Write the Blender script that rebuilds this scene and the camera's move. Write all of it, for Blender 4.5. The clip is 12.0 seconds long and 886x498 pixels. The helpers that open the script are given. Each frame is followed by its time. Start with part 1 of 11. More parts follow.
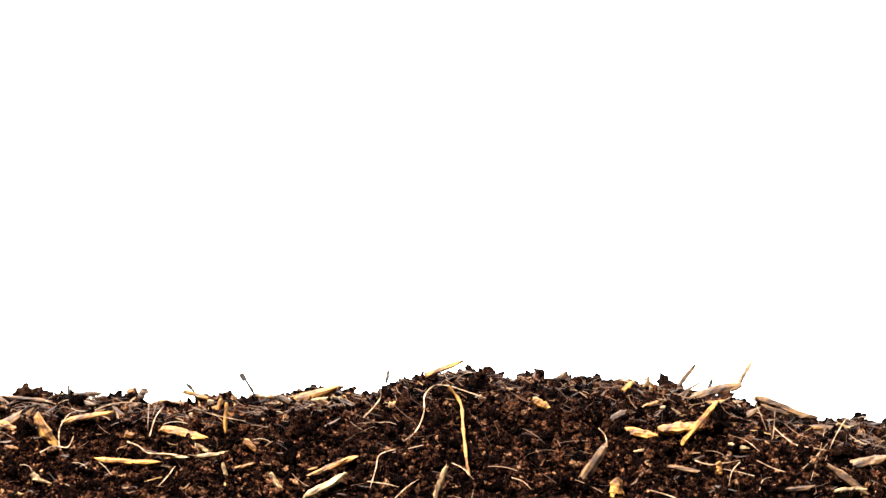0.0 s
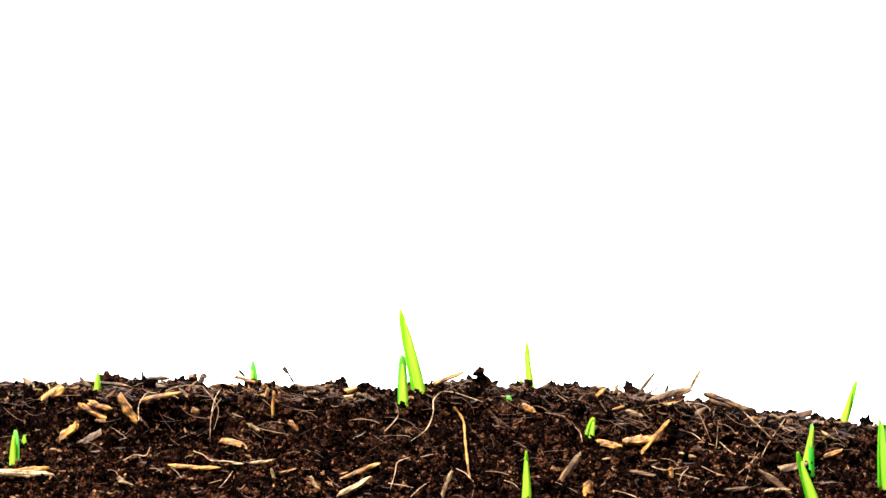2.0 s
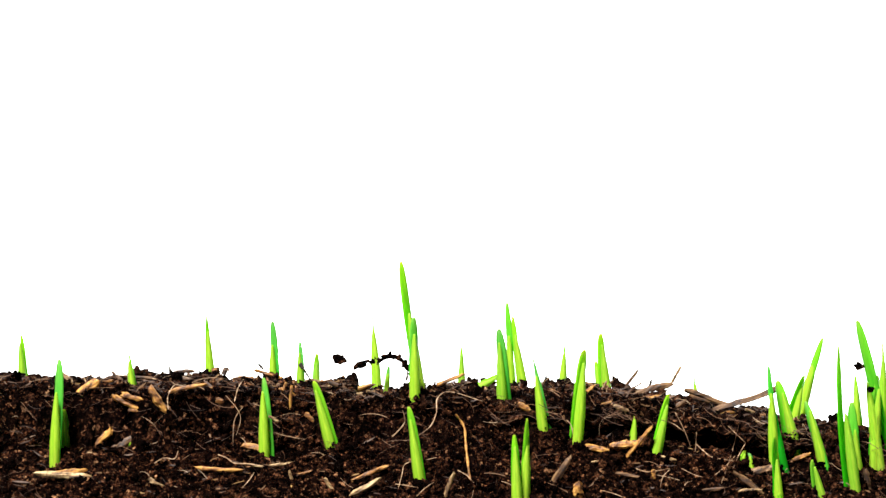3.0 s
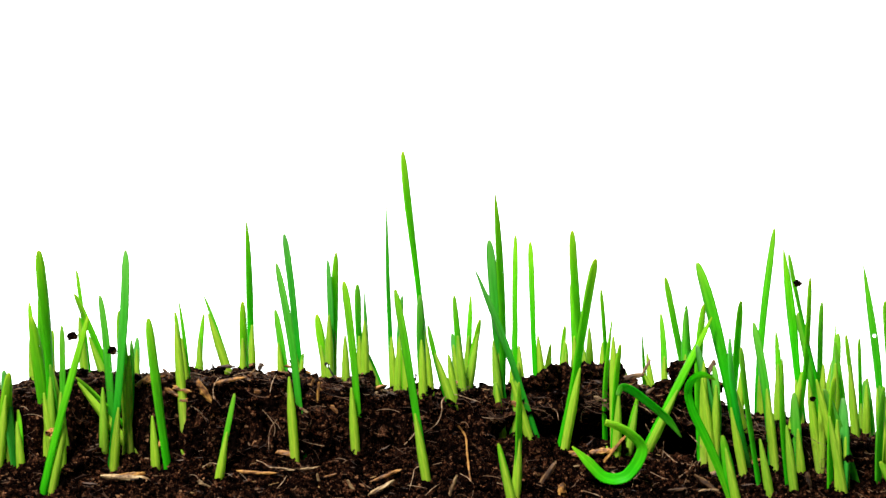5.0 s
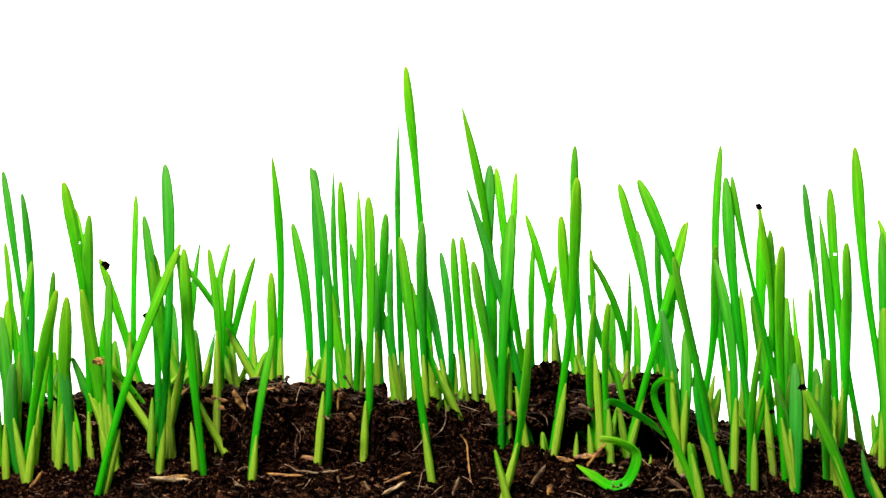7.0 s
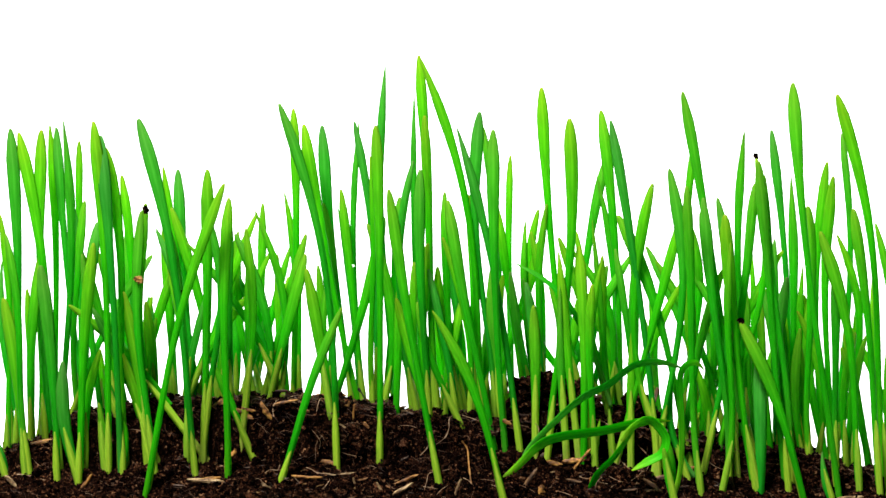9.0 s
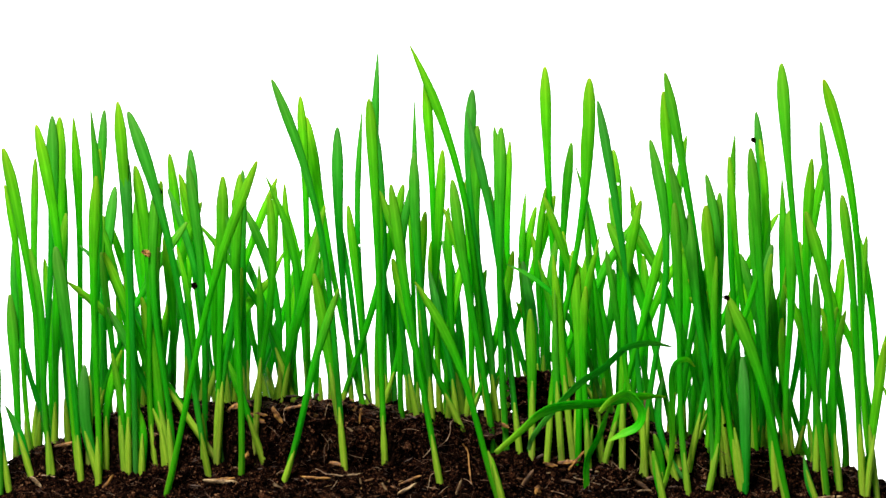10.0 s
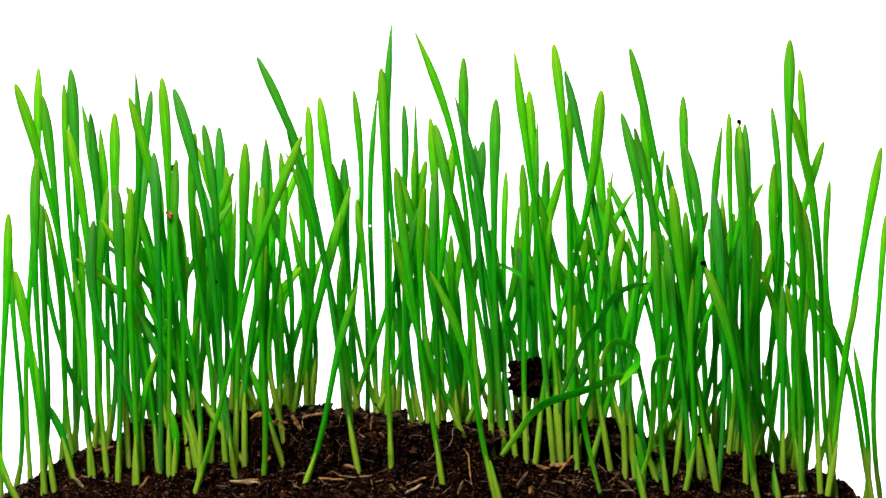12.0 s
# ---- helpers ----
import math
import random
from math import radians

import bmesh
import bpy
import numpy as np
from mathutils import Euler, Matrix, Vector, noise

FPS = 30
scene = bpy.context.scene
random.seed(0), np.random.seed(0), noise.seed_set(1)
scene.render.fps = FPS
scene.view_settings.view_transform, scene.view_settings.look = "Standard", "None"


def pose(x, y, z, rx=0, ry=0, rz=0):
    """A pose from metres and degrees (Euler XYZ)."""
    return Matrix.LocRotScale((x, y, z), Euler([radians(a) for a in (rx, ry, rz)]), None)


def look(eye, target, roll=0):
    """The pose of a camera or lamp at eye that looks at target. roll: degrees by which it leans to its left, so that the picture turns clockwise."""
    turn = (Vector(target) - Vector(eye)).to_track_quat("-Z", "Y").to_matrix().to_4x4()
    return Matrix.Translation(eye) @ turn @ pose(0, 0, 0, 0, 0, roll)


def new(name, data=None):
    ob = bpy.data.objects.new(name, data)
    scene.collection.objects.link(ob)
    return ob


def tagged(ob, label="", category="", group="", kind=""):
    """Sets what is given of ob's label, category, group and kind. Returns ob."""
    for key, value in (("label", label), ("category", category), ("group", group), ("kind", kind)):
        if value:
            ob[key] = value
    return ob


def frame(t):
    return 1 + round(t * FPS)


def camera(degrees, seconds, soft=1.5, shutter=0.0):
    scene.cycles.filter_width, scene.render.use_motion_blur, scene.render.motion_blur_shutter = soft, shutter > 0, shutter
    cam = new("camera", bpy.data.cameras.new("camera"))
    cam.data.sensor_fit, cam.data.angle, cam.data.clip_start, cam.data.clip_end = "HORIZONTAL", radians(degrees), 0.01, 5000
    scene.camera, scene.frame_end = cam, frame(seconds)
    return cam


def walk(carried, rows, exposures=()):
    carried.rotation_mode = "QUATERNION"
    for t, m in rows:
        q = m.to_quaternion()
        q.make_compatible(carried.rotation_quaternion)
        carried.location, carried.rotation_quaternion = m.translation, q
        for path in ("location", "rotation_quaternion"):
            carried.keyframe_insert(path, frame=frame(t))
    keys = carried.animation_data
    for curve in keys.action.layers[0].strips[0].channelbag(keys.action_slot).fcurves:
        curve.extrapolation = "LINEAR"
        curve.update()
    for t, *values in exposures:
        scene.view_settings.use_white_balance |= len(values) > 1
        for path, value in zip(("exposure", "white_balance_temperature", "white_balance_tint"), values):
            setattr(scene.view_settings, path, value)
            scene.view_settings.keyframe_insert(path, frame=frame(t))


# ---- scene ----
# The camera slides straight back at an even pace, level with the soil.
FIELD = 20.0
FOCUS = 784 / math.tan(radians(FIELD / 2))
AWAY = 0.4583
cam = camera(FIELD, 12.0, soft=1.5)
TURN = pose(0, 0, 0, 89.6, 0, 0)
BACK = TURN.to_3x3() @ Vector((54 / FOCUS, -429 / FOCUS, -1))


def eye_at(t):
    return -AWAY * (1 + 0.1165 * t) * BACK


walk(cam, [(t / 2, Matrix.Translation(eye_at(t / 2)) @ TURN) for t in range(25)],
     exposures=((0, 1.7), (1.5, 1.5), (3, 0.72), (5.5, 0.02), (9, -0.14), (12, -0.5)))

# ---- light: a white studio, a glowing white backdrop behind, one large soft lamp above ----
world = bpy.data.worlds.new("studio")
scene.world = world
world.use_nodes = True
world.node_tree.nodes["Background"].inputs[0].default_value = (0.97, 0.98, 1.0, 1)
world.node_tree.nodes["Background"].inputs[1].default_value = 0.027
lamp = new("softbox_lamp", bpy.data.lights.new("softbox_lamp", "AREA"))
lamp.data.shape, lamp.data.size, lamp.data.size_y, lamp.data.energy = "RECTANGLE", 0.36, 0.3, 92
lamp.data.color = (1.0, 0.97, 0.92)
lamp.matrix_world = look((-0.46, -0.64, 1.52), (0, 0, 0.04))


# ---- materials ----
def shader(name):
    m = bpy.data.materials.new(name)
    m.use_nodes = True
    tree = m.node_tree
    return m, tree, tree.nodes, tree.nodes["Principled BSDF"]


def add(tree, kind, **values):
    n = tree.nodes.new(kind)
    for k, v in values.items():
        n.inputs[k].default_value = v
    return n


def ramp(tree, factor, stops):
    n = tree.nodes.new("ShaderNodeValToRGB")
    while len(n.color_ramp.elements) < len(stops):
        n.color_ramp.elements.new(0.5)
    for e, (p, c) in zip(n.color_ramp.elements, stops):
        e.position, e.color = p, (*c, 1)
    tree.links.new(factor, n.inputs[0])
    return n


def soil_material(name, damp, loose):
    m, tree, nodes, bsdf = shader(name)
    geo = nodes.new("ShaderNodeNewGeometry")
    coord = nodes.new("ShaderNodeTexCoord")
    coarse = add(tree, "ShaderNodeTexNoise", Scale=60.0, Detail=4.0)
    fine = add(tree, "ShaderNodeTexNoise", Scale=1900.0, Detail=5.0, Roughness=0.75)
    for n in (coarse, fine):
        tree.links.new(coord.outputs["Object"], n.inputs["Vector"])
    grit = add(tree, "ShaderNodeTexVoronoi", Scale=1100.0)
    tree.links.new(coord.outputs["Object"], grit.inputs["Vector"])
    split = nodes.new("ShaderNodeSeparateColor")
    tree.links.new(grit.outputs["Color"], split.inputs[0])
    island = ramp(tree, geo.outputs["Random Per Island"] if loose else split.outputs[0], [
        (0.0, (0.0006, 0.0004, 0.0004)), (0.4, (0.0024, 0.0013, 0.0011)), (0.68, (0.0085, 0.0042, 0.003)),
        (0.86, (0.028, 0.0128, 0.0072)), (0.96, (0.06, 0.029, 0.016)), (1.0, (0.15, 0.09, 0.05))])
    grain = ramp(tree, fine.outputs["Fac"], [(0.4, (0.05, 0.045, 0.045)), (0.53, (0.85, 0.83, 0.82)), (0.64, (4.6, 4.1, 3.9))])
    patch = ramp(tree, coarse.outputs["Fac"], [(0.3, (0.75, 0.72, 0.72)), (0.7, (1.35, 1.2, 1.05))])
    last = island.outputs[0]
    for n in (grain, patch):
        mix = nodes.new("ShaderNodeMix")
        mix.data_type, mix.blend_type = "RGBA", "MULTIPLY"
        mix.inputs[0].default_value = 1.0
        tree.links.new(last, mix.inputs[6])
        tree.links.new(n.outputs[0], mix.inputs[7])
        last = mix.outputs[2]
    tree.links.new(last, bsdf.inputs["Base Color"])
    rough = ramp(tree, fine.outputs["Fac"], [(0.38, (damp, damp, damp)), (0.6, (0.9, 0.9, 0.9))])
    tree.links.new(rough.outputs[0], bsdf.inputs["Roughness"])
    bsdf.inputs["Specular IOR Level"].default_value = 0.004
    bump = add(tree, "ShaderNodeBump", Strength=1.0, Distance=0.0008)
    tree.links.new(fine.outputs["Fac"], bump.inputs["Height"])
    tree.links.new(bump.outputs[0], bsdf.inputs["Normal"])
    return m


def wood_material(name, pale, mid, dark):
    m, tree, nodes, bsdf = shader(name)
    coord, info = nodes.new("ShaderNodeTexCoord"), nodes.new("ShaderNodeObjectInfo")
    stretch = nodes.new("ShaderNodeMapping")
    stretch.inputs["Scale"].default_value = (0.06, 1.0, 1.0)
    tree.links.new(coord.outputs["Object"], stretch.inputs["Vector"])
    grain = add(tree, "ShaderNodeTexNoise", Scale=2200.0, Detail=4.0)
    stain = add(tree, "ShaderNodeTexNoise", Scale=420.0, Detail=5.0, Roughness=0.65)
    tree.links.new(stretch.outputs[0], grain.inputs["Vector"])
    tree.links.new(coord.outputs["Object"], stain.inputs["Vector"])
    tint = ramp(tree, grain.outputs["Fac"], [(0.25, dark), (0.5, mid), (0.72, pale)])
    spot = ramp(tree, stain.outputs["Fac"], [(0.38, (0.14, 0.09, 0.06)), (0.47, (0.75, 0.65, 0.55)), (0.56, (1.05, 1.02, 1))])
    tone = ramp(tree, info.outputs["Random"], [(0.0, (0.7, 0.62, 0.55)), (0.5, (1, 1, 1)), (1.0, (1.15, 1.15, 1.15))])
    last = tint.outputs[0]
    for n in (spot, tone):
        mix = nodes.new("ShaderNodeMix")
        mix.data_type, mix.blend_type = "RGBA", "MULTIPLY"
        mix.inputs[0].default_value = 1.0
        tree.links.new(last, mix.inputs[6])
        tree.links.new(n.outputs[0], mix.inputs[7])
        last = mix.outputs[2]
    tree.links.new(last, bsdf.inputs["Base Color"])
    bsdf.inputs["Roughness"].default_value = 0.7
    bump = add(tree, "ShaderNodeBump", Strength=0.5, Distance=0.0003)
    tree.links.new(grain.outputs["Fac"], bump.inputs["Height"])
    tree.links.new(bump.outputs[0], bsdf.inputs["Normal"])
    return m


def leaf_material(name, stops, reach, clear, tones):
    """Green along the leaf: stops by the distance below the tip, over reach metres."""
    m, tree, nodes, bsdf = shader(name)
    coord, info = nodes.new("ShaderNodeTexCoord"), nodes.new("ShaderNodeObjectInfo")
    split = nodes.new("ShaderNodeSeparateXYZ")
    tree.links.new(coord.outputs["UV"], split.inputs[0])
    depth = nodes.new("ShaderNodeMath")
    depth.operation = "DIVIDE"
    depth.inputs[1].default_value = reach
    tree.links.new(split.outputs["Y"], depth.inputs[0])
    along = ramp(tree, depth.outputs[0], stops)
    stretch = nodes.new("ShaderNodeMapping")
    stretch.inputs["Scale"].default_value = (26.0, 9.0, 1.0)
    tree.links.new(coord.outputs["UV"], stretch.inputs["Vector"])
    vein = add(tree, "ShaderNodeTexNoise", Scale=1.6, Detail=3.0)
    tree.links.new(stretch.outputs[0], vein.inputs["Vector"])
    blotch = add(tree, "ShaderNodeTexNoise", Scale=45.0, Detail=2.0)
    tree.links.new(coord.outputs["Object"], blotch.inputs["Vector"])
    streak = ramp(tree, vein.outputs["Fac"], [(0.32, (0.8, 0.87, 0.8)), (0.5, (0.97, 0.98, 0.97)), (0.66, (1.15, 1.07, 1.1))])
    cloud = ramp(tree, blotch.outputs["Fac"], [(0.3, (0.85, 0.9, 0.9)), (0.7, (1.15, 1.08, 1.0))])
    tone = ramp(tree, info.outputs["Random"], tones)
    rib = ramp(tree, split.outputs["X"], [(0.0, (1, 1, 1)), (0.2, (0.93, 0.97, 0.93)), (0.25, (1.35, 1.12, 1.3)), (0.3, (0.93, 0.97, 0.93)), (0.5, (1, 1, 1))])
    last = along.outputs[0]
    for n in (streak, cloud, rib, tone):
        mix = nodes.new("ShaderNodeMix")
        mix.data_type, mix.blend_type = "RGBA", "MULTIPLY"
        mix.inputs[0].default_value = 1.0
        tree.links.new(last, mix.inputs[6])
        tree.links.new(n.outputs[0], mix.inputs[7])
        last = mix.outputs[2]
    tree.links.new(last, bsdf.inputs["Base Color"])
    bsdf.inputs["Roughness"].default_value = 0.42
    bsdf.inputs["Specular IOR Level"].default_value = 0.055
    bump = add(tree, "ShaderNodeBump", Strength=0.25, Distance=0.0002)
    tree.links.new(vein.outputs["Fac"], bump.inputs["Height"])
    tree.links.new(bump.outputs[0], bsdf.inputs["Normal"])
    thin = nodes.new("ShaderNodeBsdfTranslucent")
    tree.links.new(last, thin.inputs["Color"])
    both = nodes.new("ShaderNodeMixShader")
    both.inputs[0].default_value = clear
    tree.links.new(bsdf.outputs[0], both.inputs[1])
    tree.links.new(thin.outputs[0], both.inputs[2])
    tree.links.new(both.outputs[0], nodes["Material Output"].inputs["Surface"])
    return m


SOIL = soil_material("damp_soil", 0.25, False)
LOOSE = soil_material("loose_soil", 0.25, True)
STRAW = wood_material("straw_chip", (0.46, 0.26, 0.05), (0.33, 0.155, 0.025), (0.13, 0.048, 0.009))
BARK = wood_material("bark_chip", (0.2, 0.115, 0.042), (0.105, 0.052, 0.018), (0.028, 0.013, 0.006))
PALE = wood_material("pale_chip", (0.44, 0.34, 0.19), (0.32, 0.225, 0.105), (0.15, 0.085, 0.034))
FIBRE, tree_f, nodes_f, bsdf_f = shader("dry_fibre")
geo_f = nodes_f.new("ShaderNodeNewGeometry")
hue_f = ramp(tree_f, geo_f.outputs["Random Per Island"], [(0.0, (0.025, 0.011, 0.007)), (0.5, (0.1, 0.044, 0.02)), (0.85, (0.22, 0.115, 0.055)), (1.0, (0.42, 0.3, 0.19))])
tree_f.links.new(hue_f.outputs[0], bsdf_f.inputs["Base Color"])
bsdf_f.inputs["Roughness"].default_value = 0.75
CHAFF, tree_c, nodes_c, bsdf_c = shader("chaff")
geo_c = nodes_c.new("ShaderNodeNewGeometry")
hue_c = ramp(tree_c, geo_c.outputs["Random Per Island"], [(0.0, (0.016, 0.007, 0.004)), (0.5, (0.045, 0.019, 0.008)), (0.85, (0.11, 0.052, 0.016)), (1.0, (0.26, 0.145, 0.04))])
tree_c.links.new(hue_c.outputs[0], bsdf_c.inputs["Base Color"])
bsdf_c.inputs["Roughness"].default_value = 0.7
WATER, tree_d, nodes_d, bsdf_d = shader("water")
bsdf_d.inputs["Base Color"].default_value = (1, 1, 1, 1)
bsdf_d.inputs["Roughness"].default_value = 0.02
bsdf_d.inputs["IOR"].default_value = 1.33
bsdf_d.inputs["Transmission Weight"].default_value = 1.0
TWIG = wood_material("charred_twig", (0.09, 0.07, 0.05), (0.045, 0.033, 0.025), (0.02, 0.014, 0.01))
ROOT = wood_material("dry_root", (0.5, 0.37, 0.25), (0.36, 0.24, 0.14), (0.2, 0.11, 0.06))
LEAF = leaf_material("grass_leaf", [
    (0.0, (0.42, 0.58, 0.04)), (0.012, (0.27, 0.6, 0.026)), (0.1, (0.15, 0.61, 0.015)), (0.3, (0.042, 0.6, 0.007)),
    (0.55, (0.03, 0.54, 0.006)), (0.72, (0.085, 0.56, 0.009)), (0.88, (0.22, 0.59, 0.022)), (1.0, (0.34, 0.61, 0.05))], 1.0, 0.58,
    [(0.0, (0.45, 0.78, 3.4)), (0.2, (0.6, 0.87, 2.0)), (0.4, (0.78, 0.94, 1.2)), (0.7, (1.0, 1.0, 1.0)), (1.0, (1.2, 1.1, 1.0))])
SHEATH = leaf_material("grass_sheath", [
    (0.0, (0.3, 0.56, 0.04)), (0.12, (0.33, 0.59, 0.045)), (0.3, (0.35, 0.64, 0.04)), (0.5, (0.4, 0.66, 0.05)), (1.0, (0.5, 0.62, 0.12))], 1.0, 0.45,
    [(0.0, (0.75, 0.85, 0.9)), (0.5, (0.95, 0.95, 0.95)), (1.0, (1.05, 1.0, 1.0))])
PLAIN, tree_p, nodes_p, bsdf_p = shader("white_paint")
bsdf_p.inputs["Base Color"].default_value = (0.8, 0.8, 0.8, 1)
# Emission put into the sweep keeps it pure white and backlights the leaves.
WHITE, tree_w, nodes_w, bsdf_w = shader("glowing_backdrop")
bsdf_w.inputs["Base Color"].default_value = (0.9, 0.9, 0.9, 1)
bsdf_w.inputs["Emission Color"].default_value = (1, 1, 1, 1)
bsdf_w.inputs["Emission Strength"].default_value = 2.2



# ---- building helpers ----
def mesh_of(name, verts, faces, material, smooth=True):
    me = bpy.data.meshes.new(name)
    me.from_pydata([tuple(v) for v in verts], [], [tuple(f) for f in faces])
    me.materials.append(material)
    if smooth:
        me.polygons.foreach_set("use_smooth", [True] * len(me.polygons))
    return me


def held(name, me, parent, label=""):
    ob = new(name, me)
    ob.parent = parent
    return tagged(ob, label)


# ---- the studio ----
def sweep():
    """A white paper sweep given its own glow: floor behind the bed that curves up into the backdrop."""
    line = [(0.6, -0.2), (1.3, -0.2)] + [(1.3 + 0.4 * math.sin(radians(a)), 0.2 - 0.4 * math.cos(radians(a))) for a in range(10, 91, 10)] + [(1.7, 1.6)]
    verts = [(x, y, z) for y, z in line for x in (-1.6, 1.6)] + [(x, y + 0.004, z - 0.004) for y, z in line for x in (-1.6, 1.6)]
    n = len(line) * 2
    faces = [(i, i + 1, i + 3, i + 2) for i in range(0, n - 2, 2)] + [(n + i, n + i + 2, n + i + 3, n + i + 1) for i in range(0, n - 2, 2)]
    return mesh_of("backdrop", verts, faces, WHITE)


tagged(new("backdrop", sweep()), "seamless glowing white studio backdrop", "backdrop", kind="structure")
stand = bmesh.new()
bmesh.ops.create_cube(stand, size=1, matrix=Matrix.Translation((-0.01, 0.1, -0.225)) @ Matrix.Diagonal((1.6, 1.0, 0.05, 1)))
bmesh.ops.bevel(stand, geom=stand.edges[:], offset=0.006, segments=2, affect="EDGES")
table = bpy.data.meshes.new("tabletop")
stand.to_mesh(table)
table.materials.append(PLAIN)
tagged(new("tabletop", table), "plain white tabletop under the soil", "table", kind="structure")


# ---- the bed of soil ----
def mix_at(x, pairs):
    return float(np.interp(x, [p[0] for p in pairs], [p[1] for p in pairs]))


RIDGE = ((-230, -15.2), (-205, -7.2), (-190, 0.8), (-175, 6.8), (-150, 11.8), (-120, 14.8), (-86, 14.3), (-55, 12.8), (-35, 14.3), (-20, 14.8),
         (-12, 16.8), (-1, 18.8), (7, 16.8), (22, 17.3), (32, 16.3), (48, 13.8), (62, 9.8), (75, 8.8), (110, 7.3), (150, 0.8), (172, -6.2), (200, -17.2))
LIFT = ((-230, 3), (-190, 4), (-165, 9), (-145, 15), (-121, 18.5), (-96, 18), (-59, 20), (-27, 14), (-12, 9), (10, 9.5), (25, 14),
        (45, 16), (65, 14), (80, 11), (110, 9), (149, 5), (171, 3), (200, 2))
PACE = ((-100, 0.78), (-30, 0.85), (0, 1), (25, 1.35), (45, 1.35), (58, 1), (72, 0.8), (110, 1))
RISE = ((0, 0), (0.5, 0.03), (1, 0.12), (1.5, 0.2), (2, 0.32), (2.5, 0.44), (3, 0.54), (5, 0.92), (5.5, 0.96), (6, 1), (12, 1))


def mound(x, y):
    """The height of the bed at rest, in millimetres."""
    top = np.interp(x, [p[0] for p in RIDGE], [p[1] for p in RIDGE])
    front = np.interp(y, [-75, -55, -35, -25, -15, -6, 0, 12, 25, 40, 60, 90], [-1.5, -0.9, -0.2, 0.15, 0.52, 0.82, 0.91, 0.97, 1, 0.95, 0.55, -0.5])
    return top - (1 - front) * 18


def lump(x, y):
    """Clods and hollows on the bed, in millimetres."""
    p = Vector((x, y, 3.3))
    return 1.8 * noise.noise(p / 17) + 2.0 * noise.noise(p / 7) + 1.6 * noise.noise(p / 3.1) + 0.9 * noise.noise(p / 1.5)


def surface(x, y):
    return float(mound(x, y)) + lump(x, y)


def brink(x):
    """Where the crust's front edge runs."""
    return -1 + 5 * noise.noise(Vector((x / 14, 0, 1.7))) + 2 * noise.noise(Vector((x / 4, 0, 8)))


EDGES = (-215, -182, -152, -124, -98, -74, -52, -32, -14, 4, 20, 36, 54, 74, 100, 130, 165)



def bed_mesh():
    xs = np.concatenate([np.arange(-225, -100, 1.6), np.arange(-100, 95, 0.9), np.arange(95, 200, 1.6)])
    ys = np.concatenate([np.arange(-70, 45, 1.1), np.arange(45, 92, 3.0)])
    verts = [(x / 1000, y / 1000, surface(x, y) / 1000) for y in ys for x in xs]
    nx, ny = len(xs), len(ys)
    faces = [(j * nx + i, j * nx + i + 1, (j + 1) * nx + i + 1, (j + 1) * nx + i) for j in range(ny - 1) for i in range(nx - 1)]
    rim = [i for i in range(nx)] + [j * nx + nx - 1 for j in range(1, ny)] + [(ny - 1) * nx + i for i in range(nx - 2, -1, -1)] \
        + [j * nx for j in range(ny - 2, 0, -1)]
    low = len(verts)
    verts += [(verts[i][0], verts[i][1], -0.2) for i in rim]
    n = len(rim)
    faces += [(rim[(k + 1) % n], rim[k], low + k, low + (k + 1) % n) for k in range(n)]
    faces.append(tuple(range(low, low + n)))
    return mesh_of("soil_bed", verts, faces, SOIL, False)


def balls(cuts):
    """Eight uneven, angular crumbs as vertex arrays and their triangles."""
    shapes = []
    for k in range(8):
        bm = bmesh.new()
        bmesh.ops.create_icosphere(bm, subdivisions=cuts, radius=1)
        for v in bm.verts:
            n = noise.noise(v.co * 1.2 + Vector((k * 7, 0, 0))) * 1.0 + noise.noise(v.co * 2.9 + Vector((0, k * 5, 0))) * 0.85
            n += noise.noise(v.co * 8.0 + Vector((0, 0, k * 3))) * (0.3 if cuts > 2 else 0)
            v.co *= max(0.3, 1 + n)
        shapes.append((np.array([v.co[:] for v in bm.verts]), np.array([[v.index for v in f.verts] for f in bm.faces])))
        bm.free()
    return shapes


GRIT, CRUMB, LUMP = balls(1), balls(2), balls(3)


def crumbs_mesh(name, spots, rng):
    """spots: rows of x, y, z and radius, in millimetres."""
    vs, fs, start = [], [], 0
    for x, y, z, r in spots:
        v, f = (GRIT if r < 0.5 else CRUMB if r < 1.0 else LUMP)[rng.integers(8)]
        turn = np.array(Euler(rng.uniform(0, 6.28, 3)).to_matrix())
        vs.append((v * rng.uniform(0.6, 1.35, 3)) @ turn.T * r + (x, y, z))
        fs.append(f + start)
        start += len(v)
    vs, fs = np.concatenate(vs) / 1000, np.concatenate(fs)
    me = bpy.data.meshes.new(name)
    me.vertices.add(len(vs))
    me.vertices.foreach_set("co", vs.ravel())
    me.loops.add(fs.size)
    me.loops.foreach_set("vertex_index", fs.ravel().astype(np.int32))
    me.polygons.add(len(fs))
    me.polygons.foreach_set("loop_start", np.arange(0, fs.size, 3, dtype=np.int32))
    me.polygons.foreach_set("loop_total", np.full(len(fs), 3, dtype=np.int32))
    me.update(calc_edges=True)
    me.materials.append(LOOSE)
    return me


def sizes(rng, n):
    return np.clip(rng.lognormal(-1.2, 0.48, n), 0.13, 2.0)


